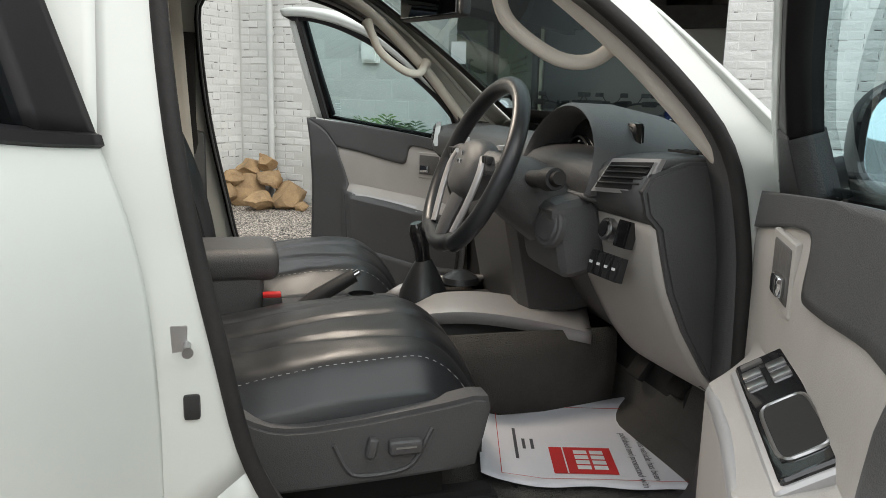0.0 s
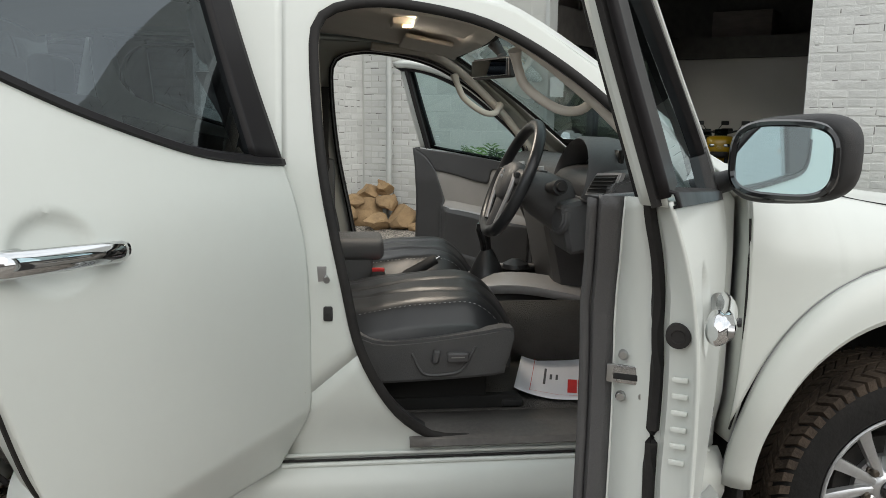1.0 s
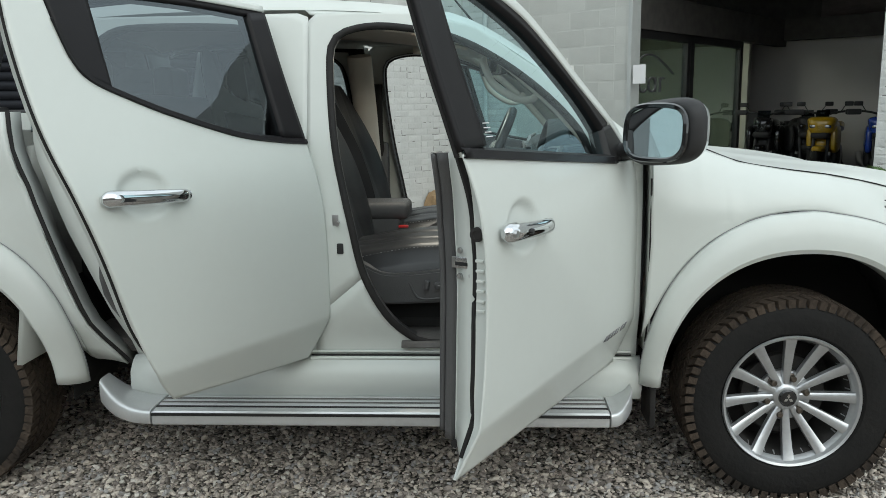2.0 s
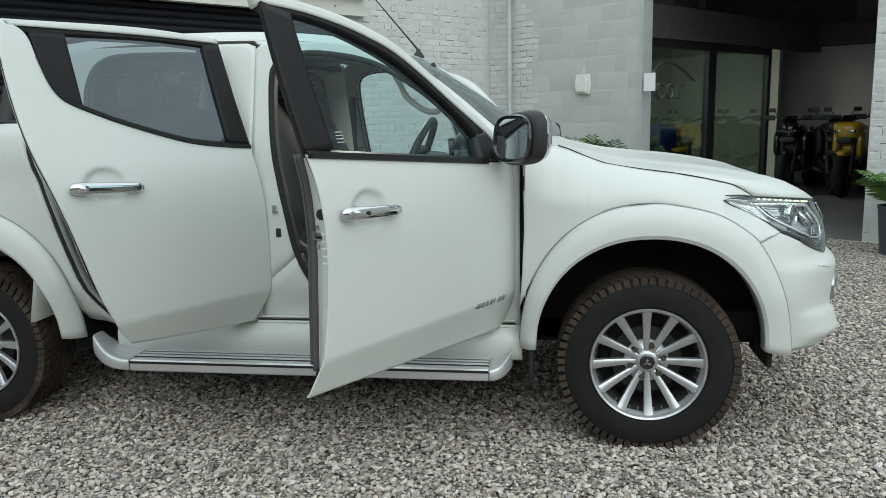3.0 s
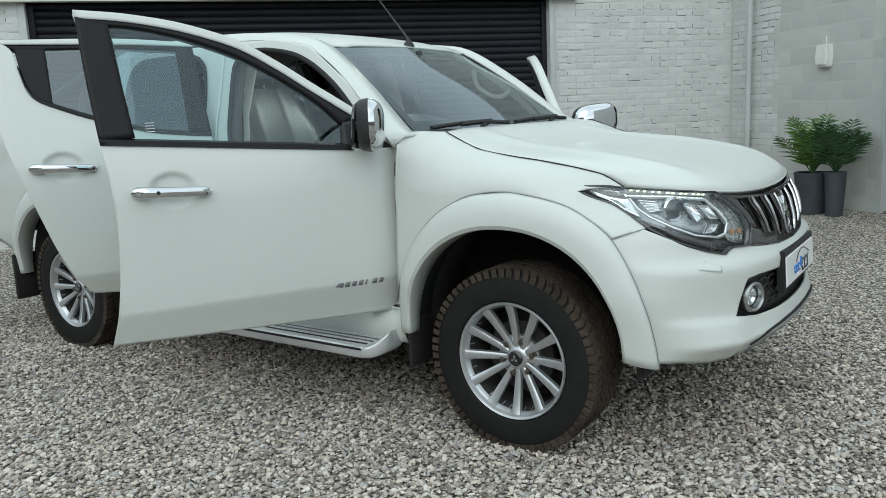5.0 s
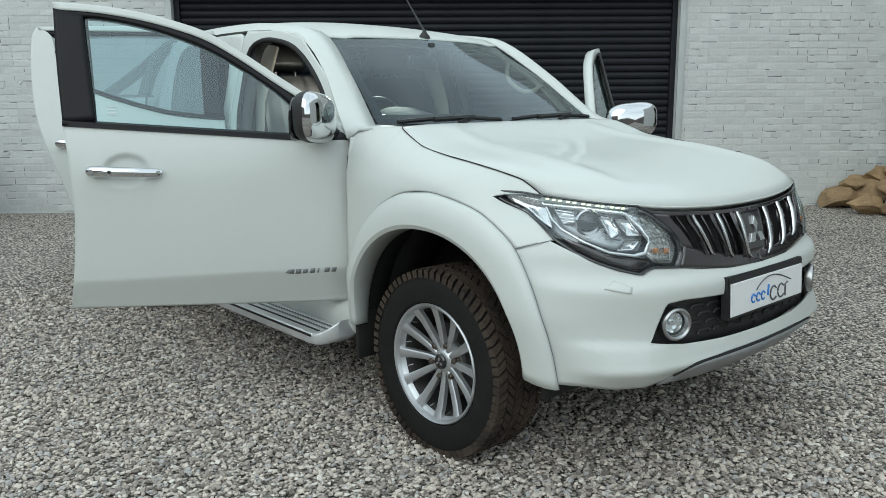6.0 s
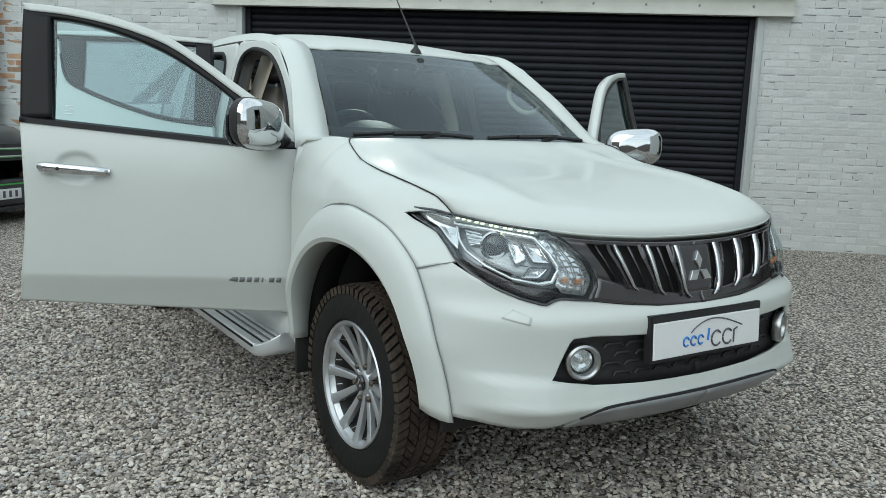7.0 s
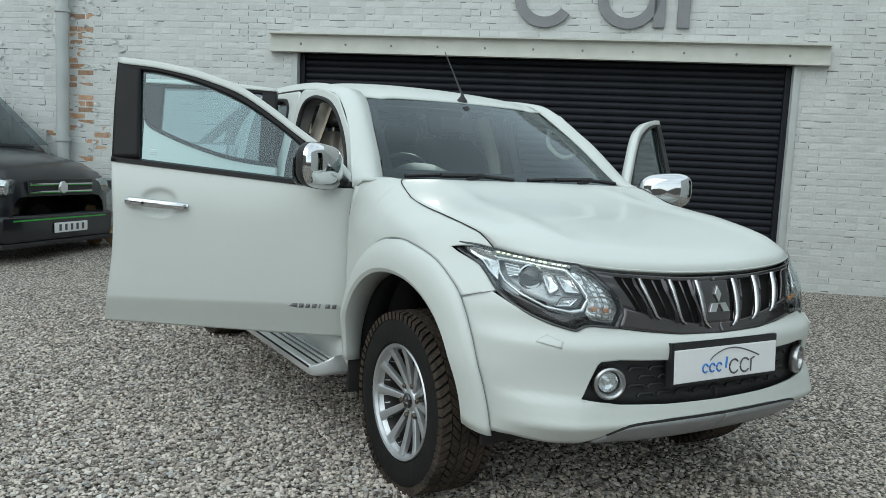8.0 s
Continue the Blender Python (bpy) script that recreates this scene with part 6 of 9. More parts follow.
# -- wheels
def build_wheel(x, sgn):
    ty = part("wheel", lathe([(0.238, -0.105), (0.250, -0.118), (0.285, -0.124), (0.330, -0.121), (0.352, -0.112), (0.362, -0.098), (0.364, -0.03), (0.364, 0.03), (0.362, 0.098), (0.352, 0.112), (0.330, 0.121), (0.285, 0.124), (0.250, 0.118), (0.238, 0.105)], 72), M_TYRE, truck,
              "dusty all-terrain tyre on a silver multi-spoke alloy wheel")
    ty.matrix_basis = pose(x, sgn * 0.728, 0.358, 0, 0, 0 if sgn < 0 else 180) @ Matrix.Diagonal((0.945, 0.94, 0.945, 1))
    V, F = [], []
    rng = random.Random(3)
    for k in range(64):
        a = 2 * math.pi * k / 64
        for j, (y0, y1, sh) in enumerate(((-0.122, -0.082, 0.0), (-0.076, -0.042, 0.5), (-0.036, -0.002, 0.0), (0.004, 0.038, 0.5), (0.044, 0.078, 0.0), (0.084, 0.122, 0.5))):
            w = 0.025 if j in (0, 5) else 0.030
            a0 = a + sh * math.pi / 32 + rng.uniform(-0.006, 0.006)
            sl = (0.012, -0.018, 0.014, -0.014, 0.018, -0.012)[j]
            edge = 0.006 if j in (0, 5) else 0.0
            base = len(V)
            for r in (0.346, 0.376):
                for yy, dl, rr in ((y0, -sl, edge if j == 0 else 0), (y1, sl, edge if j == 5 else 0)):
                    for s in (-0.5, 0.5):
                        t = a0 + (s * w + dl) / 0.375
                        V.append(((r - rr) * math.cos(t), yy, (r - rr) * math.sin(t)))
            F += [tuple(base + i for i in q) for q in ((0, 1, 3, 2), (4, 6, 7, 5), (0, 4, 5, 1), (2, 3, 7, 6), (0, 2, 6, 4), (1, 5, 7, 3))]
    part("tread", (V, F), M_TREAD, ty, "dusty tread blocks", 20)
    part("rim", lathe([(0.206, -0.05), (0.214, -0.072), (0.224, -0.090), (0.236, -0.104), (0.240, -0.112), (0.236, -0.118), (0.228, -0.114), (0.222, -0.100)], 64), M_ALLOY, ty, "silver alloy rim")
    # barrel and disc use a darkened alloy: shade behind the spokes, set as colour
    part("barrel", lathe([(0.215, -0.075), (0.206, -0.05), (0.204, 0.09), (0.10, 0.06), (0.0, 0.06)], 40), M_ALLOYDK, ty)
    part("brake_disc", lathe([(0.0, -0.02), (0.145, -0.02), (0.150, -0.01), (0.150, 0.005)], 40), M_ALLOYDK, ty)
    part("hub", lathe([(0.0, -0.066), (0.034, -0.067), (0.044, -0.062), (0.052, -0.052), (0.060, -0.044), (0.092, -0.038), (0.094, 0.0)], 36), M_ALLOY, ty)
    part("centre_cap", lathe([(0.0, -0.080), (0.026, -0.079), (0.031, -0.074), (0.031, -0.068)], 28), M_GLOSS, ty, "black centre cap with silver mark")
    for ang in (90, 210, 330):
        c, s = math.cos(radians(ang)), math.sin(radians(ang))
        d = [(0, 0), (0.0095 * c - 0.0055 * s, 0.0095 * s + 0.0055 * c), (0.019 * c, 0.019 * s), (0.0095 * c + 0.0055 * s, 0.0095 * s - 0.0055 * c)]
        part("cap_mark", prism(d, 0.002, axes((0, -0.0795, 0), (1, 0, 0), (0, 0, 1), (0, -1, 0))), M_CHROME, ty)
    spoke = nut = None
    for k in range(12):
        a = radians(43 + 60 * (k // 2)) + (-0.262 if k % 2 else 0.262)
        if spoke is None:
            rr = [0.034, 0.08, 0.13, 0.18, 0.212, 0.228]
            yo = [-0.058, -0.064, -0.074, -0.086, -0.098, -0.104]
            ww = [0.009, 0.0125, 0.0145, 0.0165, 0.0185, 0.021]
            rows = []
            for r, y, w in zip(rr, yo, ww):
                rows.append([(r, y + 0.022, -w * 1.1), (r, y + 0.004, -w), (r, y, -w * 0.55), (r, y, w * 0.55), (r, y + 0.004, w), (r, y + 0.022, w * 1.1)])
            spoke = part("spoke", grid_mesh(np.array(rows), True), M_ALLOY, ty, "silver spoke")
            spoke.matrix_basis = Matrix.Rotation(a, 4, "Y")
        else:
            c = new("spoke", spoke.data)
            c.parent = ty
            c["label"] = "silver spoke"
            c.matrix_basis = Matrix.Rotation(a, 4, "Y")
    for k in range(6):
        a = radians(13 - 60 * k)
        if nut is None:
            nut = part("wheel_nut", lathe([(0.0, -0.020), (0.008, -0.020), (0.0115, -0.015), (0.0125, 0.0), (0.015, 0.002), (0.015, 0.014)], 12), M_NUT, ty, "dull bronze wheel nut")
        else:
            nut = new("wheel_nut", nut.data)
            nut.parent = ty
        nut.matrix_basis = Matrix.Translation((0.069 * math.cos(a), -0.050, 0.069 * math.sin(a)))
    return ty


for x in (0.0, REAR_X):
    for sgn in (-1, 1):
        build_wheel(x, sgn)


# -- doors
def build_door(front, sgn, angle, shift=(0.0, 0.0, 0.0)):
    hx = -0.446 if front else -1.546
    hinge = np.array(((-0.475 if front else -1.575), sgn * 0.825, 0.0))
    X = lambda pts: [(hx - d, z) for d, z in pts]
    dish_d, dish_z = (0.885, 1.058) if front else (0.67, 1.120)

    def dish(x, z):
        d = hx - x
        q = ((d - dish_d) / 0.075) ** 2 + ((z - dish_z) / 0.056) ** 2
        return -0.016 * np.exp(-q ** 5)
    if front:
        F_EDGE = [(0.036, 0.485), (0.028, 0.62), (0.020, 0.82), (0.016, 1.0), (0.012, 1.155)]
        R_EDGE = [(1.13, 0.526), (1.105, 0.645), (1.085, 0.80), (1.078, 0.95), (1.085, 1.1), (1.10, 1.232)]
        BOT = [(0.036, 0.485), (0.55, 0.502), (1.13, 0.526)]
        BELT = [(0.012, 1.155), (0.225, 1.162), (0.65, 1.197), (1.10, 1.232)]
    else:
        F_EDGE = [(0.045, 0.505), (-0.005, 0.62), (-0.012, 0.75), (0.0, 0.98), (0.03, 1.222)]
        R_EDGE = [(0.605, 0.545), (0.668, 0.62), (0.730, 0.75), (0.797, 0.95), (0.860, 1.14), (0.893, 1.27), (0.906, 1.39), (0.910, 1.52), (0.902, 1.62), (0.88, 1.668)]
        BOT = [(0.045, 0.505), (0.3, 0.52), (0.605, 0.545)]
        BELT = [(0.03, 1.222), (0.15, 1.232), (0.313, 1.256), (0.516, 1.315), (0.65, 1.365), (0.74, 1.408), (0.777, 1.46), (0.797, 1.54), (0.818, 1.625), (0.88, 1.668)]
    kw = dict(sgn=sgn, local=hinge)
    skin = side_panel("door" if front else "rear_door", X(BOT), X(BELT), X(F_EDGE), X(R_EDGE), material=M_PAINT, parent=truck, nu=110, nv=90, thick=0.004, depth=dish,
                      label="open white front door with chrome handle" if front else ("open white rear door with dark glass" if sgn < 0 else "closed white rear door"), **kw)
    skin.matrix_basis = Matrix.Translation(Vector(hinge) + Vector(shift)) @ Matrix.Rotation(radians(-sgn * angle), 4, "Z")
    sp = lambda name, b, t, l, r, material, **k: side_panel(name, X(b), X(t), X(l), X(r), material=material, parent=skin, **{**kw, **k})

    def line3(pts, n, off):
        q = spline(X(pts), n)
        return on_side(sgn, off)(q) - hinge
    # edge of the door shell: from the skin inwards
    TH = 0.074 if front else 0.105
    inner_y = lambda x, z: np.interp(hx - x, (0.0, 0.5, 0.75, 1.05), (0.80, 0.796, 0.782, 0.74)) + np.interp(z, (1.08, 1.25), (0.0, 0.022))
    to_inner = (lambda x, z: inner_y(x, z) - half(x, z)) if front else (lambda x, z: -TH + 0 * x)
    shut = lambda x, z: -np.interp(z, (0.5, 0.7, 0.87, 1.07, 1.21, 1.31), (0.026, 0.052, 0.058, 0.052, 0.033, 0.012))
    face = (lambda k: lambda x, z: shut(x, z) + k) if front else (lambda k: lambda x, z: -0.046 + k + 0 * x)
    if front:
        R_MID = [(1.055, 0.545), (1.045, 0.645), (1.028, 0.80), (1.020, 0.95), (1.030, 1.1), (1.066, 1.232)]
        R_IN = [(1.015, 0.56), (1.012, 0.65), (1.006, 0.80), (1.002, 0.95), (1.014, 1.1), (1.056, 1.232)]
    else:
        R_MID = [(d - 0.02 - 0.03 * (z < 0.7), z + 0.012 * (z < 0.6)) for d, z in R_EDGE]
        R_IN = [(d - 0.04 - 0.03 * (z < 0.7), z + 0.02 * (z < 0.6) - 0.02 * (z > 1.6)) for d, z in R_EDGE]
    R_LIP = [(d - 0.010, z) for d, z in R_EDGE] if front else R_EDGE
    R_OUT = [(d - 0.026, z) for d, z in R_EDGE] if front else R_MID
    rows = [on_side(sgn, 0, o)(spline(X(e), 40)) - hinge for o, e in ((lambda x, z: -0.001 + 0 * x, R_EDGE), (lambda x, z: -0.007 + 0 * x, R_LIP), (face(0.016), R_OUT), (face(0.008), R_MID), (face(-0.010), R_MID), (to_inner, R_IN))]
    sheet("door_edge", np.array(rows), M_PAINT, skin, (-1, 0, 0), 0.003)
    B_IN = [BOT[0], BOT[1], R_IN[0]]
    c = spline(X(F_EDGE), 16)
    sheet("door_edge", np.array([on_side(sgn, o)(c) - hinge for o in (-0.001, -0.03, -0.036, -TH + 0.016)]), M_PAINT, skin, (1, 0, 0), 0.003)
    sheet("door_edge", np.array([on_side(sgn, o)(spline(X(e), 20)) - hinge for o, e in ((-0.001, BOT), (-0.008, BOT), (-0.04, BOT[:2] + R_MID[:1]), (-TH, B_IN))]), M_PAINT, skin, (0, 0, -1), 0.003)
    sp("inner_skin", B_IN, [(d, z) for d, z in BELT[:-1]] + [R_IN[-1]], F_EDGE, R_IN, M_PAINT, depth=to_inner, thick=0.003, nu=20, nv=16)
    # weatherstrips
    part("weatherstrip", tube(np.vstack([line3([(d, z + 0.03) for d, z in BOT[:2]] + [(R_MID[0][0] - 0.03, BOT[-1][1] + 0.03)], 20, -TH - 0.004)[::-1], line3([(d + 0.02, z) for d, z in F_EDGE], 16, -TH - 0.002)]), 0.010, 6), M_RUBBER, skin)
    part("shut_seal", tube(on_side(sgn, 0, face(-0.002))(spline(X(R_MID), 40)) - hinge, 0.009 if front else 0.005, 6), M_RUBBER, skin)
    if front:
        TOP = [(0.02, 1.158), (0.075, 1.228), (0.145, 1.298), (0.312, 1.412), (0.44, 1.50), (0.571, 1.577), (0.70, 1.622), (0.82, 1.652), (0.97, 1.674), (1.125, 1.684)]
        TOP2 = [(0.055, 1.165), (0.10, 1.212), (0.165, 1.276), (0.325, 1.385), (0.45, 1.472), (0.578, 1.547), (0.705, 1.592), (0.822, 1.622), (0.97, 1.646), (1.118, 1.656)]
        sp("window_frame", TOP2, TOP, [TOP2[0], TOP[0]], [TOP2[-1], TOP[-1]], M_PAINT, nu=40, nv=4, thick=0.05, off=-0.002, label="white window frame")
        up = [(0.165, 1.276), (0.325, 1.385), (0.45, 1.472), (0.578, 1.547), (0.705, 1.592), (0.822, 1.622), (0.97, 1.646), (1.118, 1.656)]
        lo = [(0.215, 1.245), (0.31, 1.345), (0.44, 1.437), (0.573, 1.515), (0.70, 1.567), (0.82, 1.603), (0.95, 1.628), (1.06, 1.634)]
        sp("window_trim", lo, up, [lo[0], up[0]], [lo[-1], up[-1]], M_FRAME, nu=40, nv=4, thick=0.045, off=-0.006, label="black window trim")
        sp("pillar_panel", [(0.985, 1.246), (1.10, 1.238)], [(1.02, 1.634), (1.122, 1.660)], [(0.985, 1.246), (1.005, 1.45), (1.02, 1.634)], [(1.10, 1.238), (1.115, 1.45), (1.122, 1.660)], M_FRAME, nu=8, nv=20, thick=0.012, off=0.0, label="satin black pillar panel")
        # painted shut face of the window post with its seal
        post = [(1.098, 1.225), (1.113, 1.45), (1.120, 1.672)]
        sheet("post_edge", np.array([on_side(sgn, o)(spline(X([(d - c, z) for d, z in post]), 16)) - hinge for o, c in ((-0.006, 0.0), (-0.012, 0.004), (-0.022, 0.012), (-0.036, 0.018), (-0.043, 0.03), (-0.040, 0.07))]), M_PAINT, skin, (-1, 0, 0), 0.003, "white post edge with black seal")
        part("post_seal", tube(line3([(d - 0.008, z) for d, z in post], 16, -0.020), 0.0075, 6), M_RUBBER, skin)
        part("glass_run", tube(line3([(1.000, 1.20), (1.012, 1.45), (1.024, 1.63)], 14, -0.045), 0.014, 6), M_RUBBER, skin)
        sp("mirror_sail", [(0.03, 1.158), (0.235, 1.166)], [(0.16, 1.270), (0.225, 1.262)], [(0.03, 1.158), (0.10, 1.212), (0.16, 1.270)], [(0.235, 1.166), (0.225, 1.262)], M_BLACK, nu=10, nv=10, thick=0.05, off=-0.002, label="black mirror sail")
        gl_b = [(0.225, 1.170), (0.6, 1.200), (0.985, 1.236)]
        gl_t = [(0.225, 1.255), (0.31, 1.345), (0.44, 1.437), (0.573, 1.515), (0.70, 1.567), (0.82, 1.603), (0.95, 1.628), (1.025, 1.634)]
        sp("door_glass", gl_b, gl_t, [gl_b[0], gl_t[0]], [gl_b[-1], gl_t[-1]], M_GLASS, nu=30, nv=12, thick=0.0, off=-0.022, label="clear green-tinted door glass").visible_shadow = False
        rows = [on_side(sgn, o)(np.array(spline(X([(0.20, 1.164 + dz), (0.65, 1.199 + dz), (1.10, 1.234 + dz)]), 30))) - hinge for dz, o in ((-0.010, 0.0), (-0.008, 0.008), (0.010, 0.008), (0.016, -0.01))]
        sheet("belt_moulding", np.array(rows), M_FRAME, skin, (0, sgn, 0), 0.004, "black belt moulding")
        # glass mark
        for k in range(4):
            q = on_side(sgn, -0.018)(np.array(X([(0.945 - 0.0 * k, 1.262 + 0.010 * k), (0.915, 1.262 + 0.010 * k)]))) - hinge
            part("glass_mark", tube(q, 0.0012, 4), M_PLATE, skin)
    else:
        g_f = [(0.125, 1.243), (0.130, 1.42), (0.136, 1.626)]
        g_r = [(0.68, 1.383), (0.682, 1.50), (0.685, 1.632)]
        g_b = [(0.125, 1.243), (0.313, 1.264), (0.516, 1.323), (0.68, 1.383)]
        g_t = [(0.136, 1.626), (0.4, 1.636), (0.685, 1.632)]
        sp("door_glass", g_b, g_t, g_f, g_r, M_TINT if sgn < 0 else M_TINT, nu=30, nv=12, thick=0.0, off=-0.012, label="dark privacy glass").visible_shadow = False
        sp("quarter_panel", [(0.68, 1.383), (0.742, 1.414)], [(0.685, 1.632), (0.805, 1.634)], g_r, [(0.742, 1.414), (0.782, 1.49), (0.805, 1.634)], M_FRAME, nu=10, nv=14, thick=0.04, off=-0.001, label="satin black quarter panel")
        sp("pillar_panel", [(0.028, 1.228), (0.125, 1.243)], [(0.060, 1.634), (0.136, 1.626)], [(0.028, 1.228), (0.045, 1.42), (0.060, 1.634)], g_f, M_FRAME, nu=8, nv=16, thick=0.05, off=0.0, label="satin black pillar panel")
        tlo = [(0.060, 1.636), (0.4, 1.648), (0.870, 1.650)]
        thi = [(0.062, 1.654), (0.4, 1.674), (0.88, 1.668)]
        sp("window_frame", tlo, thi, [tlo[0], thi[0]], [tlo[-1], thi[-1]], M_PAINT, nu=30, nv=4, thick=0.05, label="white window frame")
        tl2 = [(0.13, 1.618), (0.4, 1.630), (0.800, 1.624)]
        sp("window_trim", tl2, tlo, [tl2[0], tlo[0]], [tl2[-1], tlo[-1]], M_FRAME, nu=30, nv=3, thick=0.04, off=-0.005)
        rows = [on_side(sgn, o)(spline(X([(d, z + dz) for d, z in BELT[:-2]]), 50)) - hinge for dz, o in ((-0.004, 0.0), (0.0, 0.008), (0.012, 0.008), (0.018, -0.01))]
        sheet("belt_moulding", np.array(rows), M_FRAME, skin, (0, sgn, 0), 0.004, "black curved belt moulding")
    # chrome handle
    d0, d1, hz = ((0.765, 1.015, 1.052) if front else (0.548, 0.795, 1.114))
    q = np.array(X([(d0, hz - 0.006), (d0 + 0.02, hz - 0.005), (d0 + 0.08, hz - 0.001), (d1 - 0.09, hz + 0.003), (d1 - 0.03, hz + 0.006), (d1, hz + 0.006)]))
    path = on_side(sgn, 0)(q) - hinge
    path[:, 1] += sgn * np.array((0.010, 0.020, 0.028, 0.030, 0.028, 0.016))
    part("handle", tube(spline(path, 24), [0.009, 0.0115] + [0.0118 + 0.00008 * i for i in range(20)] + [0.0135, 0.011], 16, squash=1.5), M_CHROME, skin, "chrome pull handle")
    path = on_side(sgn, 0)(np.array(X([(d1 - 0.055, hz + 0.005), (d1 - 0.02, hz + 0.006), (d1 + 0.008, hz + 0.006)]))) - hinge
    path[:, 1] += sgn * np.array((0.016, 0.020, 0.014))
    part("handle_cap", tube(spline(path, 10), [0.0125, 0.0145, 0.0150, 0.0150, 0.0150, 0.0150, 0.0148, 0.014, 0.012, 0.007], 16, squash=1.45), M_CHROME, skin)
    path = on_side(sgn, 0)(np.array(X([(d0 - 0.008, hz - 0.006), (d0 + 0.02, hz - 0.005)]))) - hinge
    path[:, 1] += sgn * 0.010
    part("handle_cap", tube(path, [0.009, 0.012], 12, squash=1.4), M_CHROME, skin)
    if front and sgn < 0:
        kc = on_side(sgn, 0)(np.array(X([(d1 - 0.012, hz + 0.006)])))[0] - hinge + np.array((0, sgn * 0.036, 0))
        part("keyhole", lathe([(0.0, -0.004), (0.008, -0.004), (0.010, 0.004)], 12, "y", kc), M_STEEL, skin)
        kc = on_side(sgn, 0)(np.array(X([(d1 - 0.075, hz + 0.004)])))[0] - hinge + np.array((0, sgn * 0.046, 0))
        part("handle_button", lathe([(0.0, -0.002), (0.006, -0.002), (0.007, 0.003)], 10, "y", kc), M_BLACK, skin)
        # model name as plain bars
        for k, w in enumerate((0.026, 0.024, 0.022, 0.022, 0.008, 0.024, 0.022)):
            d = 0.305 - k * 0.029
            z = 0.632
            mm = [(d, z - 0.010), (d - w * 0.86, z - 0.010), (d - w * 0.86 - 0.004, z + 0.010), (d - 0.004, z + 0.010)]
            if k == 0:
                mm[0] = (d + 0.012, z - 0.004)
            P = on_side(sgn, 0.0015)(np.array([X([mm[0], mm[1]]), X([mm[3], mm[2]])])) - hinge
            sheet("name_bar", P, M_SIGN, skin, (0, sgn, 0), 0.001)
    # hinges' side and latch
    if front:
        part("hinge_lower", rbox(0.03, -sgn * 0.03, 0.66, 0.07, 0.03, 0.06, 0.005), M_PAINT, skin)

    # mirror
    if front:
        mc = np.array((hx - 0.186, sgn * 0.985, 1.248)) - hinge
        U, Vv = np.meshgrid(np.linspace(0, 2 * math.pi, 40, endpoint=False), np.linspace(-math.pi / 2, math.pi / 2, 22))
        sg = lambda a, p: np.sign(a) * np.abs(a) ** p
        cx, cy, cz = sg(np.sin(Vv), 0.9), sg(np.cos(Vv), 0.55) * sg(np.cos(U), 0.62), sg(np.cos(Vv), 0.55) * sg(np.sin(U), 0.62)
        yaw = radians(26 * sgn)
        turn = lambda p: np.asarray(p) @ np.array(((math.cos(yaw), math.sin(yaw), 0), (-math.sin(yaw), math.cos(yaw), 0), (0, 0, 1)))
        P = np.stack([0.058 * cx, 0.140 * cy, 0.095 * cz], -1)
        P[..., 1] *= sgn
        P[..., 2] += 0.010 * P[..., 1] * sgn / 0.12
        front_half = P[11:]
        back_half = P[:12].copy()
        back_half[:, :, 0] = np.maximum(back_half[:, :, 0], -0.040)
        part("mirror_cover", grid_mesh(turn(front_half) + mc, sgn < 0, True), M_CHROME, skin, "chrome door mirror cover")
        part("mirror_housing", grid_mesh(turn(back_half * np.array((1, 1.01, 1.01))) + mc, sgn < 0, True), M_BLACK, skin, "black mirror housing")
        sq = lambda v: math.copysign(abs(v) ** 0.6, v)
        ring = np.array([(-0.051 + 0.008 * math.sin(a), sgn * 0.112 * sq(math.cos(a)), 0.078 * sq(math.sin(a))) for a in np.linspace(0, 2 * math.pi, 40, endpoint=False)])
        rg = turn(ring) + mc
        part("mirror_glass", ([tuple(p) for p in rg], [tuple(range(40)) if sgn > 0 else tuple(range(40))[::-1]]), M_MIRROR, skin, "mirror glass")
        part("mirror_bezel", tube(rg, 0.008, 6, closed=True, up=(1, 0, 0)), M_GLOSS, skin)
        band = np.array([[(0.058 * math.cos(a) * 0.97 + 0.002 * h[1], sgn * 0.142 * math.sin(a), h[0]) for a in np.linspace(0.25, 1.25, 14)] for h in ((-0.016, 0), (-0.013, 1), (0.004, 1), (0.007, 0))])
        sheet("indicator", turn(band) + mc, M_LAMPGREY, skin, (1, 0, 0), 0.002, "clear indicator strip in the mirror cover")
        part("mirror_arm", tube(np.array([(hx - 0.115, sgn * 0.80, 1.180), (hx - 0.120, sgn * 0.84, 1.188), (hx - 0.132, sgn * 0.885, 1.205)]) - hinge, [0.045, 0.036, 0.032], 10, squash=0.7), M_BLACK, skin)

    # inside trim
    def bulge(x, z):
        d = hx - x
        if not front:
            led = np.clip((0.932 - z) / 0.028, 0, 1) * np.clip((z - 0.76) / 0.12, 0, 1)
            return -TH - 0.022 - 0.075 * led * led * (3 - 2 * led) * np.clip((d - 0.06) * 9, 0, 1) * np.clip((0.75 - d) * 6, 0, 1)
        top = 0.935 + 0.05 * np.clip(d, 0, 0.8)
        led = np.clip((top - z) / 0.040, 0, 1) * np.clip((z - 0.50) / 0.16, 0, 1)
        return to_inner(x, z) - 0.033 - 0.080 * led * led * (3 - 2 * led) * np.clip((d - 0.16) * 6, 0, 1) * np.clip((0.82 - d) * 7, 0, 1)
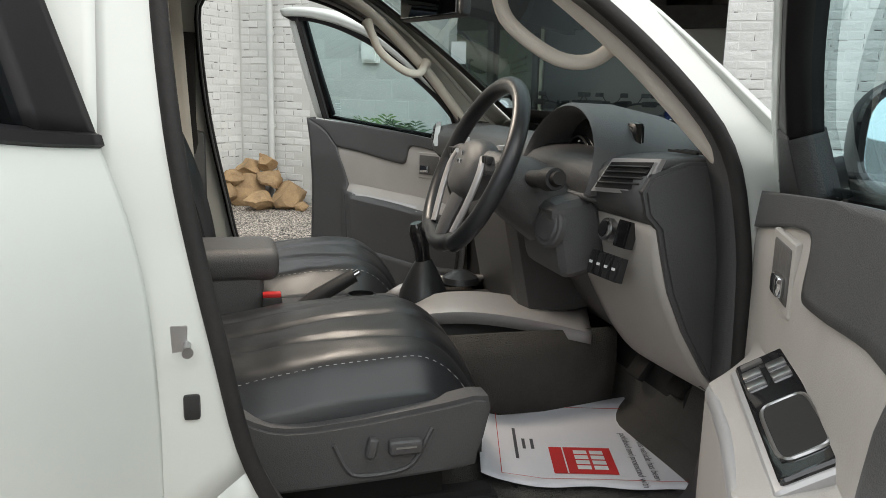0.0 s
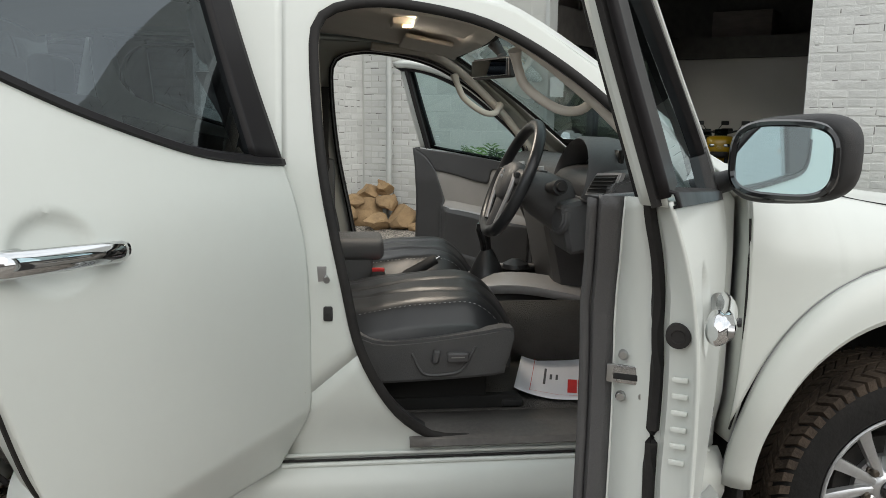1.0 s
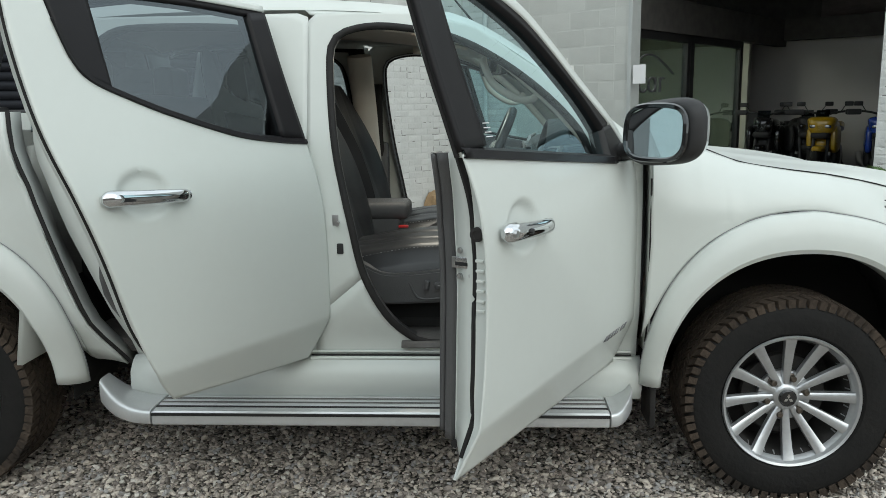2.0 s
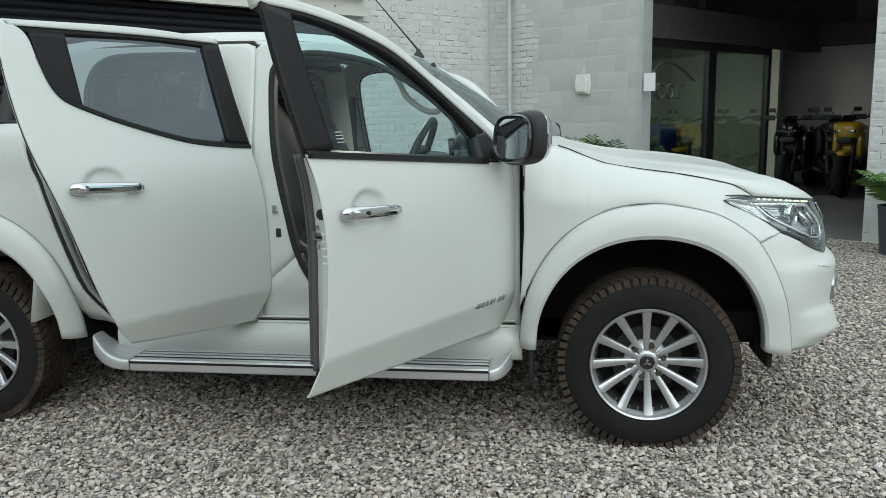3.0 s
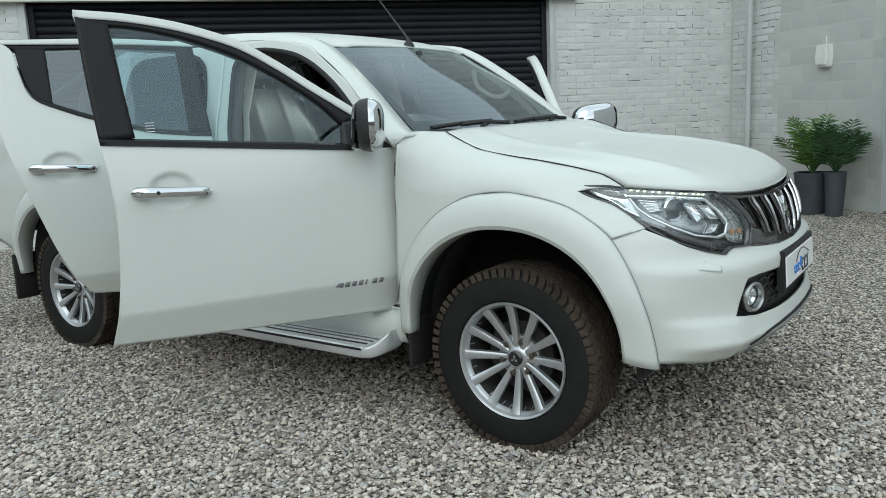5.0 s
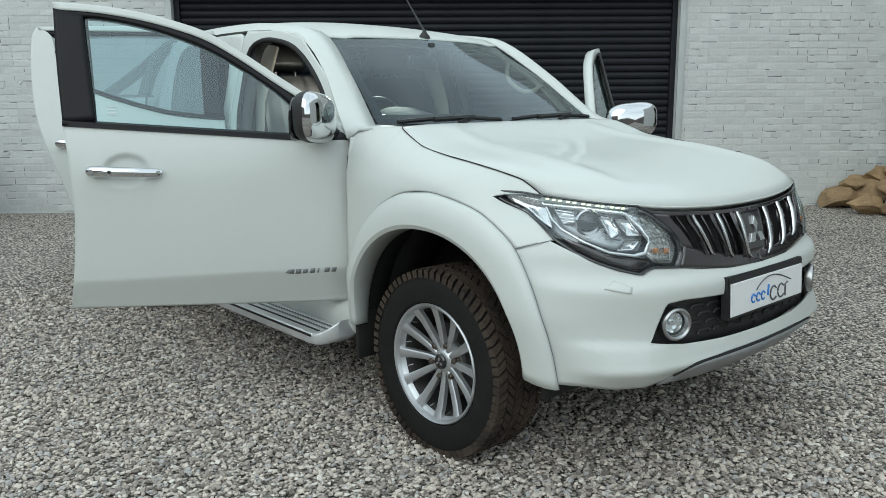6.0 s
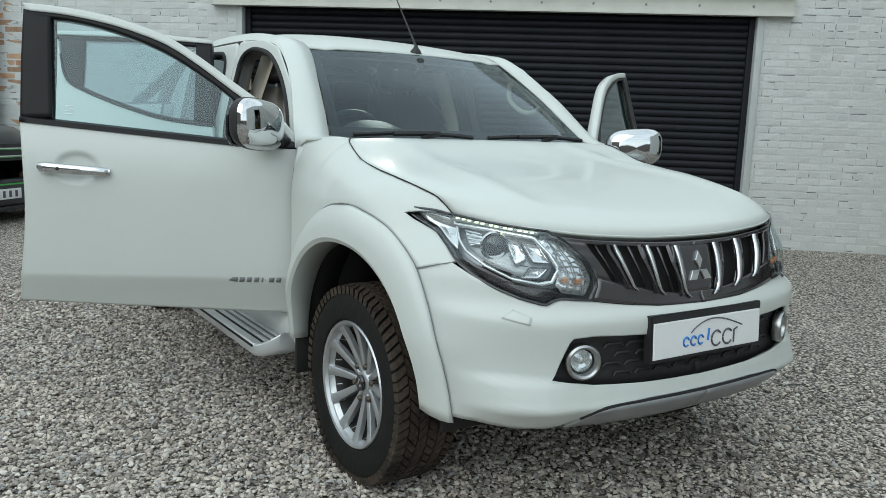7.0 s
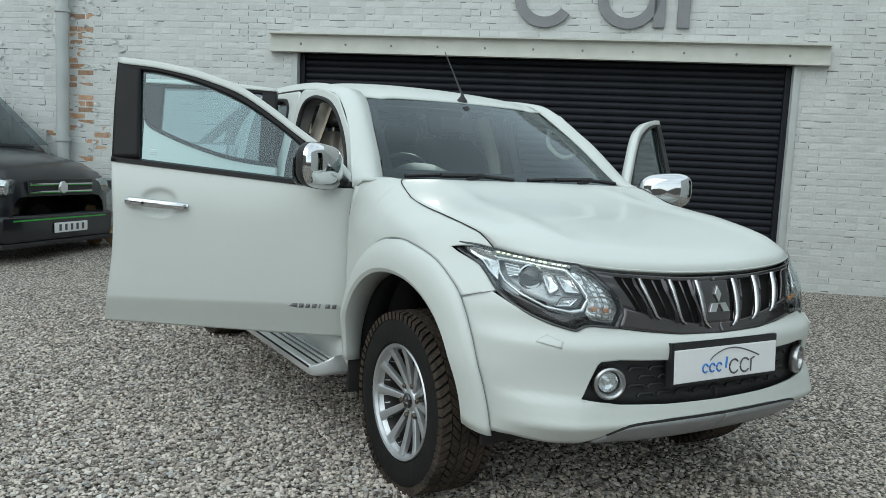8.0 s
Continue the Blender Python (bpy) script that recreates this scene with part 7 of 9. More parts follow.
    if front:
        SWEEP = [(0.035, 1.092), (0.20, 1.118), (0.34, 1.140), (0.43, 1.147), (0.452, 1.141), (0.460, 1.125), (0.463, 1.100), (0.468, 1.083), (0.49, 1.077), (0.60, 1.088), (0.72, 1.104), (0.86, 1.118)]
        BACK = [(0.70, 0.56), (0.735, 0.72), (0.762, 0.88), (0.80, 1.00), (0.86, 1.118)]
        PROUD = lambda x, z: bulge(x, z) - 0.006
        sp("door_card", [(0.075, 0.545), (0.55, 0.56), (0.99, 0.585)], [(0.035, 1.150), (0.6, 1.20), (1.02, 1.222)], [(0.075, 0.545), (0.045, 0.80), (0.035, 1.150)], [(0.99, 0.585), (0.98, 0.9), (1.02, 1.222)],
           M_GREY, depth=bulge, nu=60, nv=70, thick=0.012, label="warm grey door card")
        sp("upper_trim", SWEEP, [(0.035, 1.152), (0.6, 1.202), (1.05, 1.230)], [SWEEP[0], (0.035, 1.152)], [SWEEP[-1], (0.94, 1.185), (1.05, 1.230)],
           M_TRIM, depth=PROUD, nu=70, nv=12, thick=0.012, label="charcoal upper door trim")
        sp("rear_trim", [BACK[0], (1.008, 0.575)], [BACK[-1], (0.95, 1.188), (1.05, 1.228)], BACK, [(1.008, 0.575), (1.002, 0.80), (0.998, 0.95), (1.010, 1.1), (1.05, 1.228)], M_TRIM, depth=PROUD, nu=14, nv=40, thick=0.012, label="charcoal rear edge of the door card")
        if sgn > 0:
            sp("lower_trim", [(0.075, 0.55), (0.4, 0.558), (0.72, 0.57)], [(0.05, 0.90), (0.4, 0.925), (0.79, 0.945)], [(0.075, 0.55), (0.05, 0.90)], BACK[:3] + [(0.79, 0.945)], M_TRIM, depth=PROUD, nu=40, nv=24, thick=0.012, label="charcoal lower door trim")
        sp("door_pocket", [(0.20, 0.58), (0.5, 0.575), (0.68, 0.585)], [(0.16, 0.72), (0.5, 0.735), (0.70, 0.745)], [(0.20, 0.58), (0.16, 0.72)], [(0.68, 0.585), (0.70, 0.745)], M_GREY if sgn < 0 else M_TRIM, depth=lambda x, z: bulge(x, z) - 0.010, nu=20, nv=8, thick=0.012, label="moulded door pocket")
        rows = [on_side(sgn, k, to_inner)(spline(X([(d - c, z) for d, z in R_IN]), 30)) - hinge for k, c in ((-0.002, 0.004), (-0.012, -0.002), (-0.030, 0.000), (-0.038, 0.010), (-0.040, 0.03))]
        sheet("trim_edge", np.array(rows), M_TRIM, skin, (-1, 0, 0), 0.003, "charcoal end of the door card")
        path = on_side(sgn, -0.002, bulge)(spline(X([(0.33, 0.922), (0.5, 0.930), (0.76, 0.938)] if sgn > 0 else [(0.26, 0.900), (0.40, 0.915), (0.55, 0.922), (0.72, 0.925)]), 20)) - hinge
        part("pull_strip", tube(path, [0.006] + [0.011] * 18 + [0.006], 8, squash=1.3), M_SATIN, skin, "satin silver pull strip")
        # release handle in a cup
        c = on_side(sgn, -0.043, to_inner)(np.array(X([(0.33, 1.082), (0.34, 1.082)])))[0] - hinge
        part("release_cup", rbox(c[0], c[1], c[2], 0.135, 0.012, 0.096, 0.010, 3), M_GREY, skin)
        part("cup_recess", rbox(c[0] - 0.006, c[1] - sgn * 0.004, c[2] + 0.002, 0.104, 0.008, 0.072, 0.010), M_SCUFF, skin)
        part("release_lever", rbox(c[0] - 0.024, c[1] - sgn * 0.012, c[2] - 0.012, 0.045, 0.012, 0.026, 0.005), M_CHROME, skin, "chrome release lever")
        if sgn < 0:
            c = on_side(sgn, -0.064, to_inner)(np.array(X([(0.525, 0.968), (0.535, 0.968)])))[0] - hinge
            tl = Matrix.Rotation(radians(-32), 3, "X").to_4x4() @ Matrix.Rotation(radians(1.5), 3, "Y").to_4x4()
            at = lambda a, b, h: tuple(c + np.array(tl.to_3x3() @ Vector((a, b, h))))
            part("switch_surround", rbox(c[0], c[1], c[2] - 0.004, 0.345, 0.078, 0.020, 0.009, 3, tl), M_SATIN, skin, "satin silver switch surround")
            part("switch_panel", rbox(*at(0, -0.002, 0.004), 0.332, 0.067, 0.016, 0.007, 3, tl), M_GLOSS, skin, "gloss black window switch panel")
            for dx in (0.112, 0.076):
                for dy in (-0.016, 0.014):
                    part("window_switch", rbox(*at(dx, dy, 0.0125), 0.022, 0.023, 0.006, 0.0025, 2, tl), M_STEEL, skin)
            part("lock_switch", rbox(*at(0.143, 0.010, 0.013), 0.014, 0.028, 0.006, 0.003, 2, tl), M_SCUFF, skin)
            # flat black plate in place of a hollow: the pull cup's inner shade as colour
            part("pull_cup", rbox(*at(-0.068, -0.003, 0.0125), 0.135, 0.050, 0.002, 0.0008, 1, tl), M_DARK, skin)
            part("cup_rim", tube(np.array([at(-0.068 + 0.069 * math.copysign(abs(math.cos(a)) ** 0.4, math.cos(a)), -0.003 + 0.026 * math.copysign(abs(math.sin(a)) ** 0.4, math.sin(a)), 0.013) for a in np.linspace(0, 6.283, 36, endpoint=False)]), 0.0025, 6, closed=True), M_STEEL, skin)
        # latch on the shut face
        sf = lambda d, dep, z: np.array((hx - d, sgn * (float(half(hx - d, z)) - dep), z)) - hinge
        c = sf(1.010, 0.098, 0.986)
        lt = part("latch", rbox(c[0] - 0.001, c[1], c[2], 0.006, 0.052, 0.026, 0.002), M_STEEL, skin, "steel door latch")
        part("latch_slot", rbox(c[0] - 0.002, c[1], c[2] - 0.003, 0.005, 0.034, 0.009, 0.001), M_DARK, lt)
        for dep, z in ((0.102, 1.017), (0.105, 0.958), (0.075, 0.962)):
            c = sf(1.011, dep, z - 0.004)
            part("screw", lathe([(0.0, -0.005), (0.005, -0.005), (0.0065, -0.003), (0.0075, 0.003)], 12, "x", tuple(c)), M_STEEL, lt)
        part("grommet", lathe([(0.0, -0.004), (0.008, -0.004), (0.009, -0.006), (0.0155, -0.005), (0.0165, 0.008)], 20, "x", tuple(sf(1.068, 0.024, 1.062))), M_RUBBER, skin)
        for k in range(6):
            z = 1.005 - 0.022 * k
            c = sf(1.068, 0.023, z)
            part("shut_rib", rbox(c[0] + 0.001, c[1], c[2], 0.005, 0.020, 0.007, 0.0025, 2), M_PAINT, skin)
    else:
        sp("inner_trim", [(0.08, 0.56), (0.3, 0.57), (0.58, 0.60)], [(0.08, 1.215), (0.4, 1.245), (0.78, 1.33)], [(0.08, 0.56), (0.06, 0.9), (0.08, 1.215)], [(0.58, 0.60), (0.72, 0.9), (0.78, 1.33)], M_TRIM, depth=bulge, nu=20, nv=20, thick=0.02, label="charcoal rear door trim")
    return skin


door_fr = build_door(True, -1, 62.2, (-0.069, 0.039, 0.0))
door_rr = build_door(False, -1, 60.5)
door_fl = build_door(True, 1, 60.0, (-0.024, -0.079, -0.055))
door_rl = build_door(False, 1, 0.0)


# -- cabin
def build_seat(y0, driver):
    n, m = 65, 40
    xs, ts = np.linspace(-1.52, -1.005, m), np.linspace(-1, 1, n)
    P = np.zeros((m, n, 3))
    for i, x in enumerate(xs):
        k = (x + 1.52) / 0.515
        ztop = 0.825 + 0.045 * math.sin(min(1, k / 0.75) * math.pi / 2)
        drop = 0.12 * max(0, (k - 0.72) / 0.28) ** 2.6
        for j, t in enumerate(ts):
            w = 0.262 * (1 - 0.05 * k ** 4)
            z = ztop - drop - 0.085 * abs(t) ** 3.2 + 0.010 * math.exp(-((abs(t) - 0.78) / 0.12) ** 2)
            for q0 in (-0.60, -0.14, 0.32):
                z -= 0.0055 * math.exp(-((t - q0 * (0.55 + 0.45 * k)) / 0.030) ** 2) * min(1, 4 * k)
            z += 0.010 * math.exp(-((t - 0.09) / 0.30) ** 2) * k - 0.010 * math.exp(-((k - 0.25) / 0.16) ** 2 - ((t + 0.3) / 0.4) ** 2)
            z += 0.005 * noise.noise((x * 6, t * 2.2, y0 * 5)) + 0.002 * noise.noise((x * 22, t * 6, y0 * 5))
            bow = 0.03 * (1 - t * t) * k ** 3
            P[i, j] = (x + bow, y0 + w * t, z)
    skirt_l, skirt_r, nose_row = P[:, 0].copy(), P[:, -1].copy(), P[-1].copy()
    for s in (skirt_l, skirt_r):
        s[:, 2] = 0.70
    full = np.concatenate([skirt_l[:, None], P, skirt_r[:, None]], 1)
    last = full[-1].copy()
    last[:, 2], last[:, 0] = 0.68, last[:, 0] - 0.03
    full = np.concatenate([full, last[None]], 0)
    seat = sheet("seat", full, M_LEATHER, truck, (0, 0, 1), 0.0, "black leather seat with pale stitching", sharp=60)
    # stitched seams
    for t in (0.80, -0.80):
        j = int(round((t + 1) / 2 * (n - 1)))
        for dz in (0.002,):
            path = P[2:-1, j] + np.array((0, 0, dz))
            for k in range(0, len(path) - 1):
                part("stitch", tube([path[k] * 0.75 + path[k + 1] * 0.25, path[k] * 0.3 + path[k + 1] * 0.7], 0.0006, 4), M_STITCH, seat)
    j0, j1 = int(0.1 * (n - 1)), int(0.9 * (n - 1))
    # backrest
    q, mm = 25, 24
    B = np.zeros((mm, q, 3))
    for i, k in enumerate(np.linspace(0, 1, mm)):
        hx_, hz = -1.485 - 0.215 * k, 0.80 + 0.64 * k
        wid = 0.255 - 0.055 * k ** 2 - 0.03 * max(0, (k - 0.85) / 0.15) ** 2
        for j, t in enumerate(np.linspace(-1, 1, q)):
            bol = 0.055 * abs(t) ** 3 * math.sin(math.pi * min(1, 0.15 + k * 0.85)) - 0.03 * max(0, abs(t) - 0.9) * 10 * 0.3
            seam = -0.006 * math.exp(-((abs(t) - 0.45) / 0.04) ** 2)
            B[i, j] = (hx_ + bol + seam, y0 + wid * t, hz + (bol + seam) * 0.33)
    back = B[:, :, :].copy()
    back[..., 0] -= 0.11
    ring = np.concatenate([B, back[:, ::-1]], 1)
    v, f = grid_mesh(ring, True, True)
    cap = list(range((mm - 1) * 2 * q, mm * 2 * q))
    part("backrest", (v, f + [tuple(cap)]), M_LEATHER, seat, "black leather backrest", 60)
    part("headrest", rbox(-1.79, y0, 1.545, 0.10, 0.25, 0.17, 0.045, 4, Matrix.Rotation(radians(-12), 4, "Y")), M_LEATHER, seat)
    for dy in (-0.06, 0.06):
        part("headrest_post", tube([(-1.755, y0 + dy, 1.40), (-1.785, y0 + dy, 1.50)], 0.007, 6), M_STEEL, seat)
    sgn = -1 if y0 < 0 else 1
    ys = y0 + sgn * 0.268
    out = [(-1.50, 0.70), (-1.47, 0.655), (-1.40, 0.640), (-1.06, 0.655), (-1.025, 0.68), (-1.008, 0.735), (-1.008, 0.785), (-1.10, 0.775), (-1.25, 0.757), (-1.36, 0.755), (-1.43, 0.785), (-1.50, 0.82)]
    fm = axes((0, ys - sgn * 0.03, 0), (1, 0, 0), (0, 0, 1), (0, sgn, 0))
    out = [tuple(p) for p in closed_curve(out, 48)]
    part("side_trim", prism(out, 0.05, fm, 0.008), M_TRIM, seat, "charcoal plastic seat side trim")
    if driver:
        fm2 = axes((0, ys + sgn * 0.021, 0), (1, 0, 0), (0, 0, 1), (0, sgn, 0))
        edge = spline([(-1.275, 0.722), (-1.255, 0.68), (-1.235, 0.664), (-1.18, 0.664), (-1.14, 0.678), (-1.108, 0.738)], 20)
        part("control_bezel", tube([tuple(fm2 @ Vector((a, b, 0.0))) for a, b in edge], 0.004, 6), M_TRIM, seat)
        part("recline_switch", rbox(-1.212, ys + sgn * 0.026, 0.714, 0.018, 0.02, 0.036, 0.008, 3, Matrix.Rotation(radians(12), 4, "Y")), M_TRIM, seat)
        part("slide_switch", rbox(-1.155, ys + sgn * 0.027, 0.712, 0.058, 0.02, 0.026, 0.008, 3), M_TRIM, seat)
        part("slide_mark", rbox(-1.155, ys + sgn * 0.0375, 0.714, 0.035, 0.002, 0.003, 0), M_STEEL, seat)
    part("seat_base", rbox(-1.27, y0, 0.61, 0.42, 0.42, 0.12, 0.02), M_DARK, seat)
    for dy in (-0.2, 0.2):
        part("seat_rail", rbox(-1.22, y0 + dy, 0.558, 0.50, 0.035, 0.035, 0.006), M_DARK, seat)
        part("rail_foot", rbox(-0.99, y0 + dy, 0.555, 0.06, 0.05, 0.02, 0.006), M_BLACK, seat)
    return seat


seat_r = build_seat(-0.355, True)
seat_l = build_seat(0.355, False)
bench = part("rear_bench", rbox(-2.12, 0, 0.82, 0.50, 1.36, 0.16, 0.05, 4), M_LEATHER, truck, "black leather rear bench")
part("backrest", rbox(-2.42, 0, 1.12, 0.14, 1.34, 0.56, 0.05, 4, Matrix.Rotation(radians(-10), 4, "Y")), M_LEATHER, bench)
for y in (-0.40, 0.40):
    part("headrest", rbox(-2.49, y, 1.46, 0.09, 0.26, 0.15, 0.04, 4), M_LEATHER, bench)

# dashboard
PROF_T = [(-0.48, 1.175), (-0.60, 1.195), (-0.72, 1.195), (-0.785, 1.178), (-0.80, 1.145), (-0.79, 1.105), (-0.765, 1.085)]
PROF_L = [(-0.765, 1.085), (-0.757, 1.04), (-0.738, 0.97), (-0.705, 0.90), (-0.655, 0.82), (-0.60, 0.765), (-0.53, 0.735)]


def dash_strip(name, prof, y0, y1, material, off=0.0, label="", n=12):
    q = spline(prof, 24)
    ys = np.linspace(y0, y1, n)
    P = np.array([[(x - off + 0.10 * max(0, abs(y) - 0.45) ** 1.2 + 0.0, y, z) for y in ys] for x, z in q])
    return sheet(name, P, material, truck, (-1, 0, 0.3), 0.01, label, 50)


dash = dash_strip("dashboard", PROF_T, -0.70, 0.70, M_TRIM, 0, "charcoal soft dashboard with round binnacle", 24)
dash_strip("knee_panel", PROF_L, -0.70, -0.42, M_GREY, 0.004, "warm grey knee panel with switches")
dash_strip("lower_dash", [(-0.755, 1.085)] + [(x + 0.035, z) for x, z in PROF_L[1:]], -0.42, 0.70, M_TRIM, 0.0, "charcoal lower dashboard", 20)
# end cap facing the door
cap = [(-0.42, 1.17), (-0.60, 1.192), (-0.71, 1.192), (-0.768, 1.172), (-0.782, 1.145), (-0.772, 1.105), (-0.748, 1.080), (-0.738, 1.04), (-0.718, 0.97), (-0.685, 0.90), (-0.635, 0.82), (-0.58, 0.765), (-0.51, 0.735), (-0.42, 0.72)]
for sgn in (-1, 1):
    part("dash_end", prism(cap, 0.02, axes((0, sgn * 0.695, 0), (1, 0, 0), (0, 0, 1), (0, sgn, 0)), 0.006), M_TRIM, dash, "black dashboard end panel")
    # face vents
    yv = sgn * 0.642
    fm = axes((-0.770, yv, 1.162), (0.25, sgn * 0.97, 0), (0.15, 0, 0.99), (-0.96, sgn * 0.25, 0.12))
    part("vent_surround", prism([(-0.080, -0.034), (0.050, -0.026), (0.074, 0.036), (-0.040, 0.028)], 0.016, fm, 0.005), M_SATIN, dash, "satin silver vent surround")
    part("vent_throat", prism([(-0.064, -0.026), (0.044, -0.019), (0.064, 0.029), (-0.034, 0.021)], 0.018, fm), M_DARK, dash)
    for k in range(4):
        b = -0.016 + 0.010 * k
        q = [tuple(fm @ Vector((-0.056 + 0.007 * k, b, 0.019))), tuple(fm @ Vector((0.046 + 0.005 * k, b + 0.007, 0.019)))]
        part("vent_slat", tube(q, 0.004, 6, squash=0.5), M_BLACK, dash)
    for k in range(3):
        part("demister_slot", rbox(-0.66 + 0.016 * k, sgn * 0.62, 1.203, 0.006, 0.09, 0.004, 0), M_DARK, dash)
# binnacle
a = np.linspace(-0.25, math.pi + 0.25, 30)
rows = []
for x, ry, rz, zc in ((-0.52, 0.150, 0.060, 1.16), (-0.62, 0.168, 0.105, 1.155), (-0.72, 0.176, 0.128, 1.152), (-0.795, 0.178, 0.132, 1.150), (-0.805, 0.172, 0.126, 1.150), (-0.795, 0.160, 0.115, 1.150), (-0.70, 0.150, 0.105, 1.150)):
    rows.append([(x + 0.03 * math.sin(k), -0.385 + ry * math.cos(k), zc + rz * math.sin(k)) for k in a])
sheet("binnacle", np.array(rows), M_TRIM, dash, (0, 0, 1), 0.0, "charcoal instrument binnacle", 60)
part("instrument_panel", rbox(-0.70, -0.385, 1.150, 0.02, 0.31, 0.20, 0.01), M_GLOSS, dash)
for y in (-0.465, -0.305):
    part("dial_ring", tube([(-0.715, y + 0.062 * math.cos(k), 1.150 + 0.062 * math.sin(k)) for k in np.linspace(0, 6.283, 28, endpoint=False)], 0.0025, 6, closed=True, up=(1, 0, 0)), M_STEEL, dash)
    for k in range(9):
        t = radians(-40 + 32.5 * k)
        part("dial_mark", rbox(-0.713, y + 0.052 * math.cos(t), 1.150 + 0.052 * math.sin(t), 0.002, 0.006, 0.003, 0), M_PLATE, dash)
sheet("binnacle_base", np.array([[(-0.80, -0.385 + y, 1.118), (-0.70, -0.385 + y, 1.10)] for y in np.linspace(-0.165, 0.165, 8)]), M_TRIM, dash, (0, 0, 1), 0.01)
# switches in the knee panel
pm = axes((-0.757, -0.60, 1.045), (0.12, -0.99, 0), (0.22, 0, 0.97), (-0.97, -0.12, 0.22))


def on_knee(cx, cz, w, h, dp, bev, material, name, label=""):
    part(name, prism([(cx - w / 2, cz - h / 2), (cx + w / 2, cz - h / 2), (cx + w / 2, cz + h / 2), (cx - w / 2, cz + h / 2)], dp, pm, bev), material, dash, label)


v, f = lathe([(0.0, 0.010), (0.015, 0.010), (0.0165, 0.006), (0.021, 0.006), (0.022, -0.01)], 24, "z")
part("start_button", ([tuple(pm @ Vector((p[0] - 0.03, p[1] + 0.012, p[2] + 0.012))) for p in v], f), M_STEEL, dash, "round start button")
v, f = lathe([(0.0, 0.0115), (0.0145, 0.0112)], 20, "z")
part("button_face", ([tuple(pm @ Vector((p[0] - 0.03, p[1] + 0.012, p[2] + 0.012))) for p in v], f), M_GLOSS, dash)
on_knee(0.022, 0.012, 0.036, 0.048, 0.020, 0.003, M_GLOSS, "mirror_switch")
for k in range(4):
    on_knee(-0.045 + 0.024 * k, -0.052, 0.020, 0.044, 0.018, 0.003, M_BLACK, "rocker_switch")
    on_knee(-0.045 + 0.024 * k, -0.052, 0.008, 0.005, 0.020, 0.0, M_PLATE, "switch_mark")
part("bonnet_release", rbox(-0.605, -0.655, 0.800, 0.03, 0.035, 0.05, 0.008, 2, Matrix.Rotation(radians(-40), 4, "Y")), M_BLACK, dash)

# steering
C = Vector((-0.972, -0.385, 1.155))
NRM = Vector((-math.cos(radians(24)), 0, math.sin(radians(24))))
UPV = Vector((math.sin(radians(24)), 0, math.cos(radians(24))))
SDE = Vector((0, 1, 0))
W = lambda a, b, c=0.0: tuple(C + SDE * a + UPV * b + NRM * c)
rimp = [W(0.178 * math.cos(k), 0.172 * math.sin(k) + (0.012 if math.sin(k) < -0.85 else 0)) for k in np.linspace(0, 6.283, 56, endpoint=False)]
wheel = part("steering_wheel", tube(rimp, 0.0165, 12, closed=True, up=tuple(NRM)), M_LEATHER, truck, "black leather steering wheel with silver spokes")
U, Vv = np.meshgrid(np.linspace(0, 6.283, 28, endpoint=False), np.linspace(-math.pi / 2, math.pi / 2, 12))
sg = lambda a, p: np.sign(a) * np.abs(a) ** p
H = np.stack([0.075 * sg(np.cos(Vv), 0.6) * sg(np.cos(U), 0.7), 0.062 * sg(np.cos(Vv), 0.6) * sg(np.sin(U), 0.7), 0.034 * np.sin(Vv)], -1)
part("airbag_cover", ([W(p[0], p[1] - 0.005, p[2] - 0.005) for p in H.reshape(-1, 3)], grid_mesh(H, False, True)[1]), M_TRIM, wheel, "charcoal airbag cover")
for s in (-1, 1):
    q = spline([W(s * 0.06, 0.012, 0.0), W(s * 0.11, 0.016, 0.004), W(s * 0.168, 0.018, 0.0)], 10)
    part("spoke", tube(q, [0.026, 0.026, 0.025, 0.024, 0.023, 0.022, 0.020, 0.018, 0.016, 0.014], 10, squash=0.45, up=tuple(NRM)), M_TRIM, wheel)
    q = spline([W(s * 0.085, 0.02, 0.015), W(s * 0.10, -0.01, 0.014), W(s * 0.095, -0.06, 0.010), W(s * 0.07, -0.13, 0.004)], 14)
    part("spoke_trim", tube(q, 0.010, 8, squash=0.6, up=tuple(NRM)), M_SATIN, wheel, "satin silver spoke trim")
    for k in range(3):
        part("wheel_button", rbox(*W(s * (0.10 + 0.014 * k), 0.018, 0.016), 0.012, 0.010, 0.014, 0.003), M_BLACK, wheel)
q = spline([W(0, -0.05, 0), W(0, -0.11, 0.002), W(0, -0.165, 0)], 8)
part("spoke", tube(q, [0.034, 0.032, 0.030, 0.029, 0.028, 0.028, 0.026, 0.02], 10, squash=0.4, up=tuple(NRM)), M_TRIM, wheel)
for ang in (90, 210, 330):
    c, s = math.cos(radians(ang)) * 0.018, math.sin(radians(ang)) * 0.018
    part("hub_mark", rbox(*W(c * 0.6, s * 0.6 + 0.005, 0.029), 0.004, 0.010, 0.010, 0.002), M_CHROME, wheel)
col = part("steering_column", tube([tuple(C - NRM * 0.03), tuple(C - NRM * 0.10), tuple(C - NRM * 0.18 + Vector((0, 0, -0.01))), tuple(C - NRM * 0.28 + Vector((0, 0, -0.02)))], [0.05, 0.075, 0.085, 0.09], 16, squash=0.9), M_TRIM, truck, "charcoal steering column shroud")
part("knee_bolster", rbox(-0.80, -0.43, 1.035, 0.10, 0.20, 0.15, 0.03, 3, Matrix.Rotation(radians(-12), 4, "Y")), M_TRIM, col)
